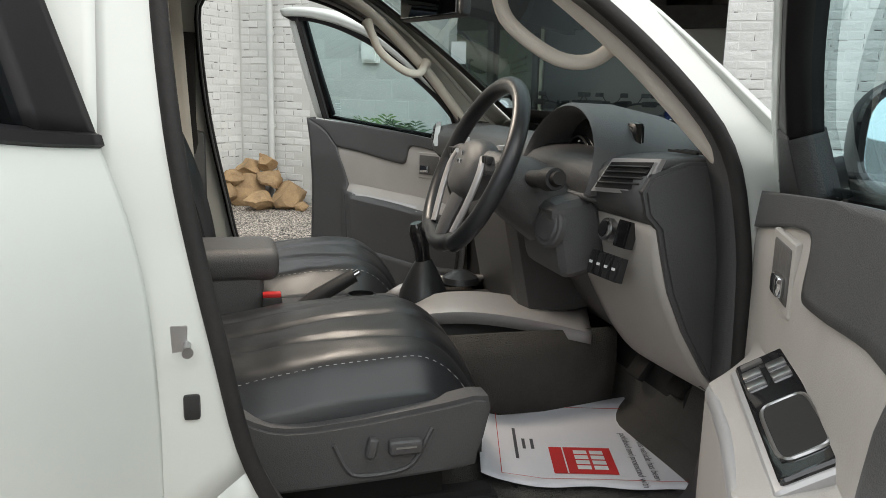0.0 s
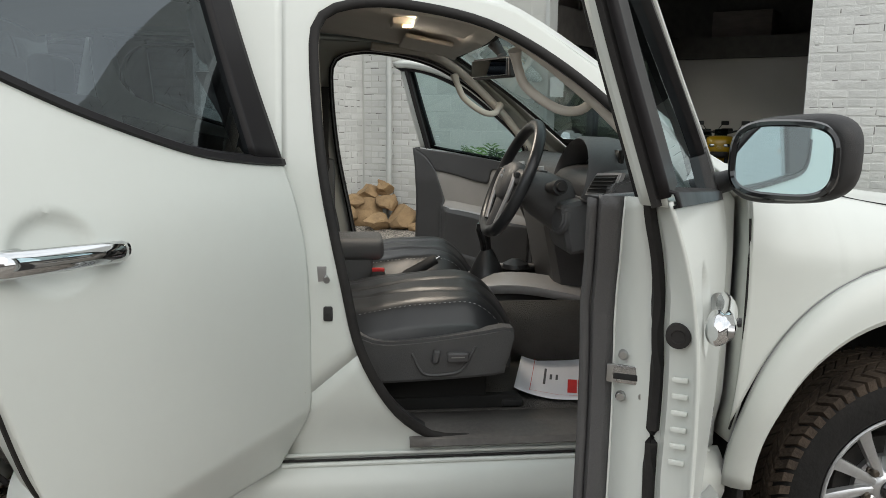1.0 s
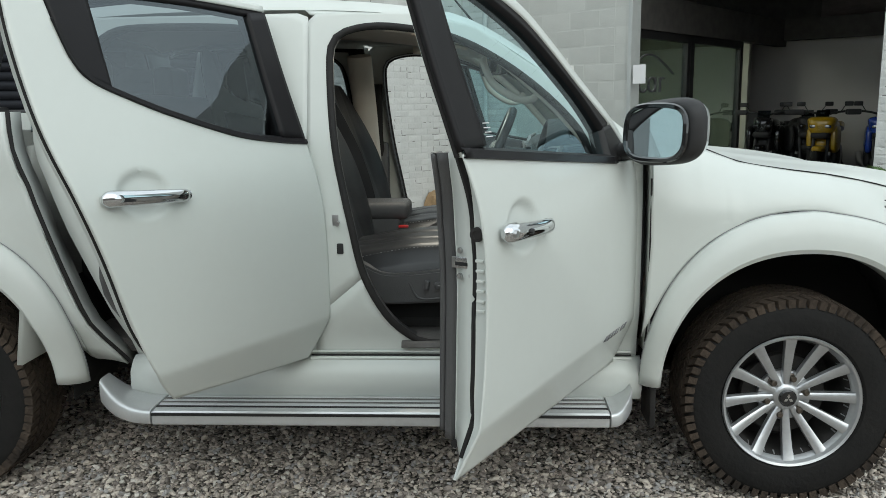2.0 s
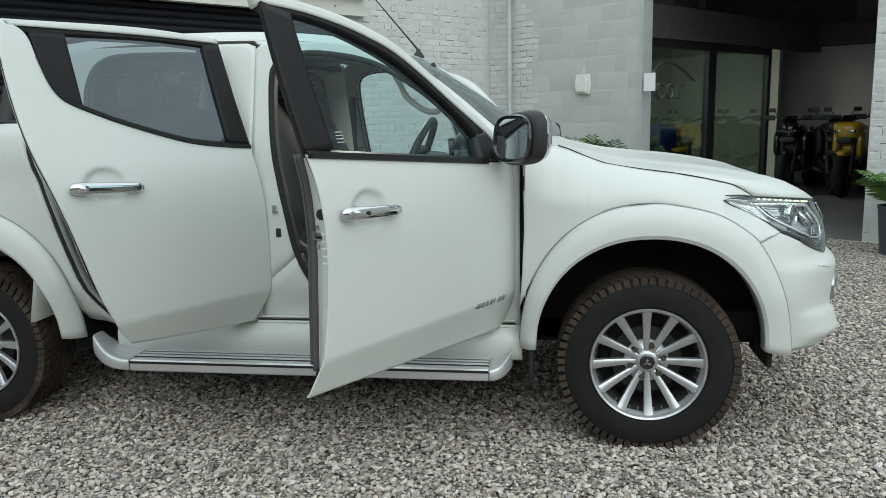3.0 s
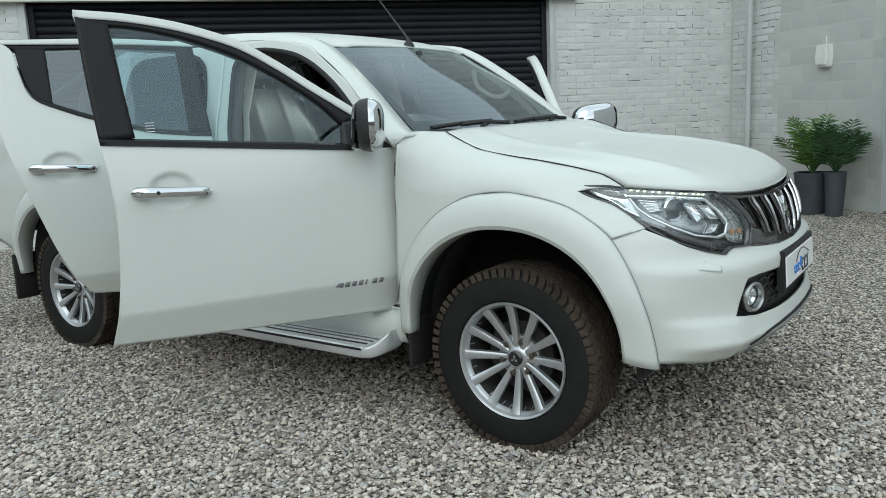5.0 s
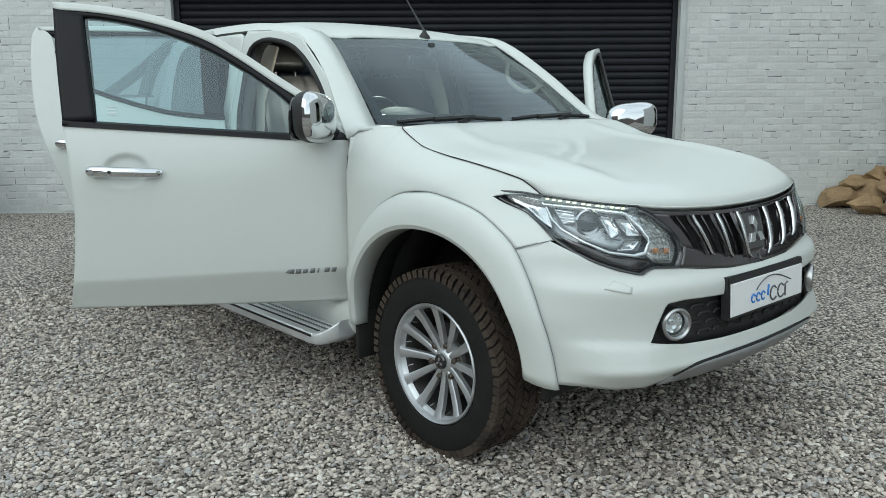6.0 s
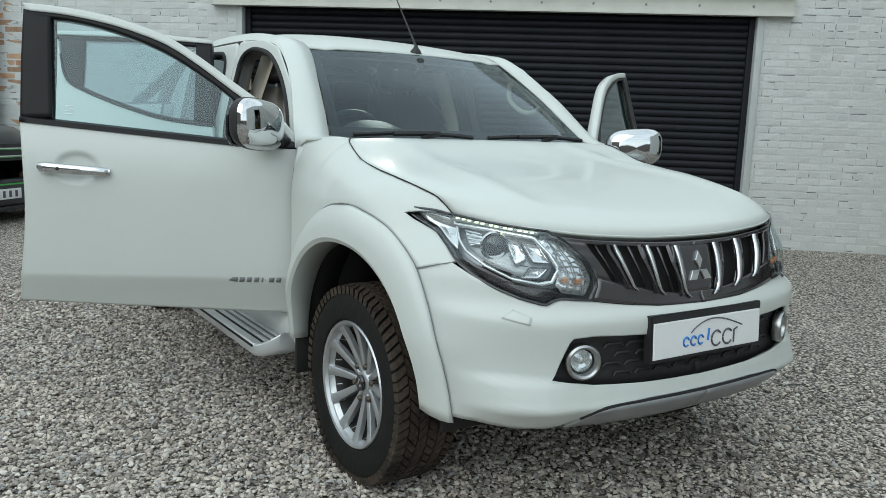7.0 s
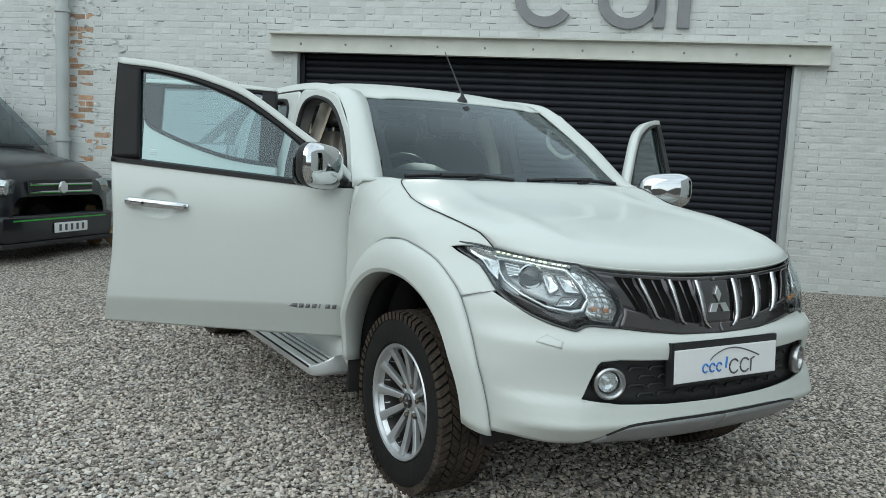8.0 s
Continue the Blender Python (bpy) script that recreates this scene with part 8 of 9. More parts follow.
kd = axes((-0.855, -0.50, 1.055), (0.25, -0.97, 0), (0.2, 0.05, 0.98), (-0.95, -0.25, 0.2))
for r, z in ((0.040, 0.004), (0.030, 0.007)):
    v, f = lathe([(0.0, z), (r - 0.004, z), (r, z - 0.003), (r + 0.002, -0.01)], 28, "z")
    part("column_cap", ([tuple(kd @ Vector(p)) for p in v], f), M_TRIM, col)
part("stalk", tube([(-0.87, -0.42, 1.135), (-0.872, -0.50, 1.143), (-0.873, -0.53, 1.146), (-0.873, -0.565, 1.150)], [0.016, 0.017, 0.022, 0.020], 12), M_BLACK, col, "black column stalk")
part("stalk_tip", tube([(-0.873, -0.565, 1.150), (-0.873, -0.580, 1.153)], [0.014, 0.012], 10), M_RUBBER, col)

# centre stack and console
con = part("centre_console", rbox(-1.12, 0, 0.655, 1.05, 0.25, 0.25, 0.03, 3), M_TRIM, truck, "charcoal centre console with silver side trims")
part("dash_centre", rbox(-0.70, 0.0, 0.97, 0.22, 0.34, 0.42, 0.05, 3, Matrix.Rotation(radians(-12), 4, "Y")), M_TRIM, con)
part("display", rbox(-0.815, 0.0, 1.11, 0.02, 0.24, 0.13, 0.008, 2, Matrix.Rotation(radians(-12), 4, "Y")), M_GLOSS, con)
for s in (-1, 1):
    part("centre_trim", tube([(-0.83, s * 0.145, 1.18), (-0.815, s * 0.148, 1.06), (-0.77, s * 0.15, 0.93)], 0.012, 8), M_SATIN, con, "satin silver stack trim")
    for k in range(3):
        part("centre_vent", rbox(-0.835, s * 0.19, 1.14 + 0.014 * k, 0.02, 0.07, 0.005, 0.001), M_BLACK, con)
    rows = [[(x, s * y, z) for x, y, z in spline([(-1.04, 0.125, 0.775), (-0.98, 0.155, 0.795), (-0.88, 0.185, 0.800), (-0.75, 0.215, 0.782), (-0.62, 0.235, 0.752)], 20)],
            [(x, s * y, z) for x, y, z in spline([(-1.02, 0.06, 0.790), (-0.96, 0.075, 0.820), (-0.86, 0.09, 0.826), (-0.74, 0.12, 0.812), (-0.60, 0.16, 0.79)], 20)]]
    rows.insert(0, [(x, y, z - 0.028) for x, y, z in rows[0]])
    sheet("console_trim", np.array(rows), M_SATIN, con, (0, s * 0.5, 1), 0.012, "satin silver console side trim")
    P = np.array([[(x, s * y, z) for x in np.linspace(-1.0, -0.55, 10)] for y, z in ((0.225, 0.76), (0.232, 0.68), (0.22, 0.56))])
    sheet("console_side", P, M_CARPET, con, (0, s, 0), 0.01)
part("boot", lathe([(0.062, 0.0), (0.058, 0.02), (0.045, 0.05), (0.030, 0.08), (0.018, 0.10)], 18, "z", (-0.975, -0.02, 0.795)), M_LEATHER, con)
part("gear_lever", tube([(-0.975, -0.02, 0.87), (-0.982, -0.022, 0.92), (-0.992, -0.025, 0.965), (-0.998, -0.026, 0.985)], [0.018, 0.019, 0.024, 0.014], 12), M_GLOSS, con, "black gear lever with leather boot")
part("transfer_boot", lathe([(0.05, 0.0), (0.045, 0.015), (0.02, 0.03), (0, 0.032)], 16, "z", (-0.86, 0.05, 0.815)), M_LEATHER, con)
part("handbrake", tube([(-1.34, -0.045, 0.755), (-1.29, -0.045, 0.785), (-1.24, -0.045, 0.815), (-1.15, -0.045, 0.866)], [0.022, 0.015, 0.019, 0.017], 12), M_BLACK, con, "black handbrake lever")
part("handbrake_button", tube([(-1.15, -0.045, 0.866), (-1.138, -0.045, 0.873)], 0.008, 8), M_CHROME, con)
part("armrest", rbox(-1.47, 0, 0.905, 0.29, 0.19, 0.075, 0.03, 4), M_TRIM, con, "charcoal padded armrest lid")
part("armrest_box", rbox(-1.48, 0, 0.80, 0.24, 0.17, 0.17, 0.02, 3), M_TRIM, con)
part("cup_holder", lathe([(0.036, 0.0), (0.038, 0.012), (0.032, 0.013), (0.030, -0.03), (0, -0.03)], 20, "z", (-1.12, 0.04, 0.785)), M_GLOSS, con)
bk = part("belt_buckle", rbox(-1.345, -0.118, 0.80, 0.045, 0.028, 0.085, 0.008, 2), M_BLACK, truck, "black seat belt buckle with red button")
part("buckle_button", rbox(-1.345, -0.118, 0.845, 0.040, 0.024, 0.010, 0.003), M_RED, bk)

# pedals, mirror, grab handles, visors, lamp
for y, x in ((-0.30, -0.52), (-0.42, -0.49)):
    pd = part("pedal", rbox(x, y, 0.69, 0.02, 0.06, 0.07, 0.008, 2, Matrix.Rotation(radians(35), 4, "Y")), M_RUBBER, truck, "worn rubber pedal")
    part("pedal_arm", tube([(x + 0.01, y, 0.70), (x + 0.06, y, 0.82), (x + 0.05, y, 0.95)], 0.009, 6), M_DARK, pd)
mr = part("rear_view_mirror", rbox(-0.968, -0.045, 1.490, 0.03, 0.245, 0.068, 0.014, 3, Matrix.Rotation(radians(20), 4, "Z")), M_BLACK, truck, "black cabin rear-view mirror")
part("mirror_face", rbox(-0.986, -0.047, 1.490, 0.004, 0.225, 0.052, 0.001, 1, Matrix.Rotation(radians(20), 4, "Z")), M_MIRROR, mr)
part("mirror_stem", tube([(-0.955, -0.03, 1.50), (-0.935, -0.01, 1.535), (-0.965, 0, 1.575)], [0.02, 0.016, 0.022], 10), M_BLACK, mr)
for s in (-1, 1):
    gp = spline([(-1.015, s * 0.605, 1.500), (-1.000, s * 0.585, 1.455), (-0.975, s * 0.580, 1.408), (-0.90, s * 0.595, 1.357), (-0.845, s * 0.62, 1.352), (-0.815, s * 0.665, 1.385)], 22)
    part("grab_handle", tube(gp, [0.018, 0.015] + [0.0125] * 18 + [0.015, 0.018], 12), M_LINING, truck, "beige grab handle")
    part("sun_visor", rbox(-1.16, s * 0.33, 1.592, 0.17, 0.38, 0.016, 0.007, 3, Matrix.Rotation(radians(10), 4, "Y")), M_LINING, truck, "beige sun visor")
cl = part("cabin_lamp", rbox(-1.24, -0.03, 1.625, 0.12, 0.16, 0.022, 0.008, 2), M_LINING, truck, "beige overhead lamp console")
part("lamp_lens", rbox(-1.24, -0.075, 1.612, 0.05, 0.045, 0.006, 0.002), M_LAMPW, cl, "warm glowing cabin lamp")
part("belt_anchor", rbox(-1.535, -0.655, 1.44, 0.03, 0.02, 0.06, 0.006), M_LINING, truck)

# the lit roof lamp
lamp_data = bpy.data.lights.new("roof_lamp", "AREA")
lamp_data.energy, lamp_data.size, lamp_data.color = 2.6, 0.22, (1.0, 0.90, 0.78)
roof_lamp = new("roof_lamp", lamp_data)
roof_lamp.matrix_world = look((-1.24, -0.075, 1.600), (-1.15, -0.25, 0.6))

# paper mat on the driver's floor
E1, E2 = np.array((0.961, -0.276)), np.array((0.276, 0.961))
ORG = np.array((-0.949, -0.506))


def paper_xyz(a, b, up=0.0):
    p = ORG + E1 * a + E2 * b
    z = 0.548 + 0.012 * math.sin(3.0 * a / 0.45) * 0.4 + 0.03 * max(0, (a - 0.30) / 0.15) ** 2 * (0.3 + 0.7 * b / 0.37) + 0.02 * max(0, 1 - a / 0.09) ** 2 + 0.02 * max(0, (b - 0.28) / 0.09) ** 2
    return (p[0], p[1], z + up)


pm_ = thing("paper_floor_mat", "white printed paper mat lying on the driver's floor", "paper mat")
G = np.array([[paper_xyz(a, b + 0.004 * math.sin(40 * a)) for a in np.linspace(-0.022, 0.47, 32)] for b in np.linspace(-0.012, 0.385, 17)])
sheet("sheet", G, M_PAPER, pm_, (0, 0, 1), 0.0006)


def print_patch(name, a0, a1, b0, b1, material, up):
    P = np.array([[paper_xyz(a, b, up) for a in np.linspace(a0, a1, 6)] for b in np.linspace(b0, b1, 6)])
    sheet(name, P, material, pm_, (0, 0, 1), 0.0)


print_patch("printed_box", 0.128, 0.258, 0.040, 0.160, M_PRINT, 0.0012)
for k in range(2):
    for j in range(4):
        print_patch("printed_mark", 0.178 + 0.034 * k, 0.206 + 0.034 * k, 0.058 + 0.023 * j, 0.075 + 0.023 * j, M_PLATE, 0.002)
print_patch("printed_line", 0.155, 0.158, 0.040, 0.160, M_PLATE, 0.002)
for a0, a1, b0, b1 in ((0.02, 0.43, 0.018, 0.0195), (0.02, 0.43, 0.35, 0.3515), (0.02, 0.0215, 0.018, 0.35), (0.43, 0.4315, 0.018, 0.35)):
    print_patch("printed_border", a0, a1, b0, b1, M_PRINT, 0.0012)
for k in range(3):
    print_patch("printed_bar", 0.055 + 0.018 * k, 0.062 + 0.018 * k, 0.10 + 0.05 * (k > 0), 0.25 - 0.05 * (k > 0), M_INK, 0.0012)
for k in range(5):
    print_patch("printed_bar", 0.385 + 0.006 * k, 0.388 + 0.006 * k, 0.075, 0.125, M_INK, 0.0012)
print_patch("printed_emblem", 0.375, 0.405, 0.27, 0.30, M_INK, 0.0012)


def words(text, a, b, size):
    cu = bpy.data.curves.new("lettering", "FONT")
    cu.body, cu.size, cu.align_x = text, size, "CENTER"
    tmp = bpy.data.objects.new("lettering", cu)
    me = bpy.data.meshes.new_from_object(tmp)
    for v in me.vertices:
        v.co = paper_xyz(a + v.co.y, b - v.co.x, 0.0015)
    bpy.data.objects.remove(tmp)
    me.materials.clear()
    me.materials.append(M_INK)
    ob = new("lettering", me)
    ob.parent = pm_
    ob["label"] = "grey printed lettering"


words("This vehicle has been", 0.325, 0.115, 0.022)
words("polished and protected with", 0.295, 0.115, 0.022)


# ---- things round the yard ----
def rock(seed, size, at, rz):
    """A split sandstone lump with flat broken faces."""
    rng = random.Random(seed)
    bm = bmesh.new()
    bmesh.ops.create_icosphere(bm, subdivisions=4, radius=0.5)
    for _ in range(15):
        n = Vector((rng.gauss(0, 1), rng.gauss(0, 1), rng.gauss(0, 0.8))).normalized()
        d = rng.uniform(0.22, 0.38)
        for v in bm.verts:
            k = v.co.dot(n) - d
            if k > 0:
                v.co -= n * k
    for v in bm.verts:
        v.co += Vector((noise.noise(v.co * 5 + Vector((seed, 0, 0))), noise.noise(v.co * 5 + Vector((0, seed, 3))), noise.noise(v.co * 6 + Vector((7, 0, seed))))) * 0.035 + v.co * (0.05 * noise.noise(v.co * 17 + Vector((seed, seed, 0))))
        v.co = Vector((v.co.x * size[0], v.co.y * size[1], v.co.z * size[2])) * 1.42
    lo = min(v.co.z for v in bm.verts)
    bmesh.ops.translate(bm, vec=(0, 0, -lo), verts=bm.verts)
    ob = part("rock", bm, M_ROCK, sharp=22)
    ob.matrix_basis = pose(*at, 0, 0, rz)
    return tagged(ob, "broken buff sandstone rock in a pile against the wall", "rock", "rock pile in the corner")


def at_corner(s, b, z):
    p = CORNER + OUT * s + ALONG * b
    return (p[0], p[1], z)


for k, (s, b, z, size, rz) in enumerate(((0.34, 0.33, 0.05, (0.42, 0.34, 0.30), 20), (0.62, 0.50, 0.05, (0.46, 0.30, 0.20), 75), (0.80, 0.25, 0.05, (0.34, 0.32, 0.27), 140), (0.12, 0.62, 0.05, (0.36, 0.30, 0.30), 200),
                                        (0.30, 0.24, 0.30, (0.36, 0.26, 0.20), 50), (0.58, 0.22, 0.27, (0.30, 0.24, 0.22), 110), (0.22, 0.44, 0.27, (0.34, 0.26, 0.17), 10), (0.44, 0.18, 0.42, (0.24, 0.20, 0.15), 75), (1.02, 0.34, 0.05, (0.16, 0.13, 0.10), 30))):
    rock(11 + k * 3, size, at_corner(s, b, z), rz)
for k, (u, w, size) in enumerate(((10.35, 0.22, (0.20, 0.28, 0.42)), (10.15, 0.25, (0.24, 0.20, 0.24)), (6.9, 0.15, (0.18, 0.1, 0.09)))):
    ob = rock(60 + k, size, on_brick(u, w, 0.06), 40 * k)
    tagged(ob, "brown broken rock at the foot of the brick wall", "rock", "rocks by the wall")


def palm(name, at, n, length, rise, material, label, seed, pot=None, droop=0.6):
    """A plant of arching fronds, each with many narrow leaflets."""
    rng = random.Random(seed)
    o = thing(name, label, "plant", at)
    for k in range(n):
        a = 2 * math.pi * k / n + rng.uniform(-0.3, 0.3)
        L = length * rng.uniform(0.75, 1.1)
        el = rise * rng.uniform(0.75, 1.15)
        V, F = [], []
        m = 13
        spine = []
        for i in range(m + 1):
            t = i / m
            r = L * t * math.cos(el) * (1 - 0.1 * t)
            z = L * (t * math.sin(el) - droop * t * t * 0.6)
            spine.append(Vector((r * math.cos(a), r * math.sin(a), z)))
        side = Vector((-math.sin(a), math.cos(a), 0))
        for i in range(2, m + 1):
            p = spine[i]
            tan = (spine[i] - spine[i - 1]).normalized()
            ll = length * 0.34 * math.sin(math.pi * min(1, 0.2 + 0.8 * i / (m + 1))) + 0.03
            for s in (-1, 1):
                tip = p + side * s * ll * 0.85 + tan * ll * 0.55 + Vector((0, 0, -ll * 0.25 * rng.uniform(0.4, 1.4)))
                w = tan * 0.010
                midp = (p + tip) / 2 + Vector((0, 0, ll * 0.07))
                b = len(V)
                V += [tuple(q) for q in (p - w * 0.4, p + w * 0.4, midp + w * 1.2, tip, midp - w * 1.2)]
                F.append((b, b + 1, b + 2, b + 3, b + 4))
        tv, tf = tube([tuple(q) for q in spine], [0.006] * 7 + [0.003] * (m - 6), 5)
        b = len(V)
        part("frond", (V + list(tv), F + [tuple(i + b for i in q) for q in tf]), material, o)
    return o


def planter(at, r, h):
    o = thing("planter", "tall slate-grey tapered planter standing on the gravel", "planter", at)
    part("pot", lathe([(0.0, 0.0), (r * 0.78, 0.0), (r * 0.80, 0.01), (r, h - 0.03), (r * 1.03, h - 0.02), (r * 1.03, h), (r * 0.92, h), (r * 0.90, h - 0.05), (0, h - 0.05)], 36, "z"), M_POT, o)
    return o


gz = lambda p: ground_z(p[0], p[1])
pp = at_corner(1.98, 0.42, 0)
planter((pp[0], pp[1], gz(pp)), 0.17, 0.42)
palm("palm_plant", (pp[0], pp[1], gz(pp) + 0.40), 15, 0.74, 1.22, M_LEAF, "bright green palm fronds in a planter by the block wall", 4, droop=0.42)
palm("fern_plant", (pp[0] + 0.24, pp[1] - 0.16, gz(pp) + 0.42), 11, 0.66, 1.28, M_DKLEAF, "dark green cycad fronds beside the palm", 9, droop=0.35)
planter((pp[0] + 0.24, pp[1] - 0.16, gz(pp)), 0.10, 0.44)
pq = at_corner(5.36, 0.40, 0)
planter((pq[0], pq[1], gz(pq)), 0.17, 0.42)
palm("palm_plant", (pq[0], pq[1], gz(pq) + 0.38), 13, 0.66, 0.95, M_LEAF, "bright green palm in a grey planter beside the garage", 21)
pr_ = at_corner(2.30, -0.55, 0.115)
planter(pr_, 0.2, 0.48)
bush = palm("bushy_plant", (pr_[0], pr_[1], 0.55), 22, 0.42, 1.3, M_DKLEAF, "dark leafy plant in a planter inside the garage", 33, droop=0.3)


def motorcycle(at, rz, body, label, seed):
    o = thing("motorcycle", label, "motorcycle", at, rz, "motorcycles in the garage")
    for x in (-0.70, 0.70):
        w = part("wheel", tube([(x + 0.25 * math.cos(k), 0, 0.31 + 0.25 * math.sin(k)) for k in np.linspace(0, 6.283, 36, endpoint=False)], 0.062, 10, closed=True, up=(0, 1, 0)), M_TYRE, o, "black motorcycle tyre")
        part("disc", lathe([(0.0, -0.02), (0.13, -0.02), (0.13, 0.02), (0, 0.02)], 24, "y", (x, 0, 0.31)), M_STEEL, w)
        for k in range(6):
            t = k * math.pi / 3
            part("spoke", tube([(x, 0, 0.31), (x + 0.2 * math.cos(t), 0, 0.31 + 0.2 * math.sin(t))], 0.012, 6), M_BLACK, w)
    for s in (-1, 1):
        part("fork", tube([(0.70, s * 0.09, 0.31), (0.52, s * 0.09, 0.80), (0.44, s * 0.09, 1.0)], 0.024, 8), M_BLACK, o)
        part("swing_arm", tube([(-0.70, s * 0.10, 0.31), (-0.1, s * 0.10, 0.42)], 0.025, 8), M_BLACK, o)
        part("handlebar", tube(spline([(0.43, 0, 1.04), (0.42, s * 0.18, 1.09), (0.34, s * 0.36, 1.10)], 10), 0.014, 8), M_BLACK, o)
        part("hand_guard", rbox(0.40, s * 0.34, 1.09, 0.05, 0.17, 0.075, 0.025), M_BLACK, o)
        part("mirror_stalk", tube([(0.42, s * 0.2, 1.09), (0.43, s * 0.27, 1.20)], 0.006, 6), M_BLACK, o)
        part("mirror", rbox(0.43, s * 0.30, 1.20, 0.03, 0.11, 0.06, 0.022), M_BLACK, o)
    def blob(name, c, sz, material, e=0.75, tp=0.0):
        U_, V_ = np.meshgrid(np.linspace(0, 6.283, 24, endpoint=False), np.linspace(-math.pi / 2, math.pi / 2, 14))
        q = lambda a: np.sign(a) * np.abs(a) ** e
        P = np.stack([c[0] + sz[0] * q(np.cos(V_)) * q(np.cos(U_)), c[1] + sz[1] * q(np.cos(V_)) * q(np.sin(U_)) * (1 + tp * np.sin(V_)), c[2] + sz[2] * q(np.sin(V_))], -1)
        part(name, grid_mesh(P, False, True), material, o)
    blob("tank", (0.18, 0, 0.86), (0.28, 0.16, 0.15), body)
    blob("engine", (0.02, 0, 0.48), (0.26, 0.18, 0.20), M_STEEL, 0.5)
    blob("seat", (-0.35, 0, 0.84), (0.34, 0.13, 0.05), M_LEATHER)
    blob("tail", (-0.62, 0, 0.88), (0.22, 0.10, 0.07), body)
    sport = body in (M_YELLOW, M_BLUE)
    blob("fairing", (0.52, 0, 0.90), (0.17, 0.17 if sport else 0.11, 0.13), body, 0.6, 0.35)
    for s in (-1, 1):
        blob("shroud", (0.34, s * (0.15 if sport else 0.19), 0.72), (0.22, 0.05, 0.19), body, 0.6)
        blob("radiator_guard", (0.22, s * 0.14, 0.50), (0.16, 0.05, 0.15), M_BLACK, 0.6)
        blob("lamp", (0.655, s * 0.085, 0.90), (0.035, 0.05, 0.03), M_CHROME if sport else M_GLOSS)
    blob("fairing_nose", (0.60, 0, 0.78), (0.09, 0.12, 0.05), M_BLACK, 0.6)
    blob("side_fairing", (0.25, 0, 0.66), (0.30, 0.16, 0.13), body if body is not M_GLOSS else M_BLACK)
    blob("belly_pan", (0.18, 0, 0.40), (0.32, 0.15, 0.10), M_BLACK)
    blob("headlamp", (0.67, 0, 0.87), (0.03, 0.045, 0.045), M_LENS)
    blob("front_mudguard", (0.66, 0, 0.60), (0.20, 0.08, 0.05), body)
    part("windscreen", rbox(0.52, 0, 1.07, 0.012, 0.17, 0.11, 0.005, 2, Matrix.Rotation(radians(-35), 4, "Y")), M_TINT, o)
    part("exhaust", tube([(0.1, -0.16, 0.34), (-0.4, -0.2, 0.36), (-0.75, -0.2, 0.46)], [0.03, 0.045, 0.05], 10), M_STEEL, o)
    return o


def in_garage(s, b):
    p = CORNER + OUT * s + IN * b
    return (p[0], p[1], 0.115)


motorcycle(in_garage(2.42, 4.15), -120, M_GLOSS, "black adventure motorcycle parked against the garage wall", 1)
motorcycle(in_garage(2.74, 4.35), -98, M_BLACK, "second black motorcycle with tall handguards in the garage", 2)
motorcycle(in_garage(3.22, 4.2), -122, M_YELLOW, "yellow sports motorcycle parked in the garage", 3)
motorcycle(in_garage(3.85, 4.3), -112, M_BLUE, "blue motorcycle beside the yellow one", 4)


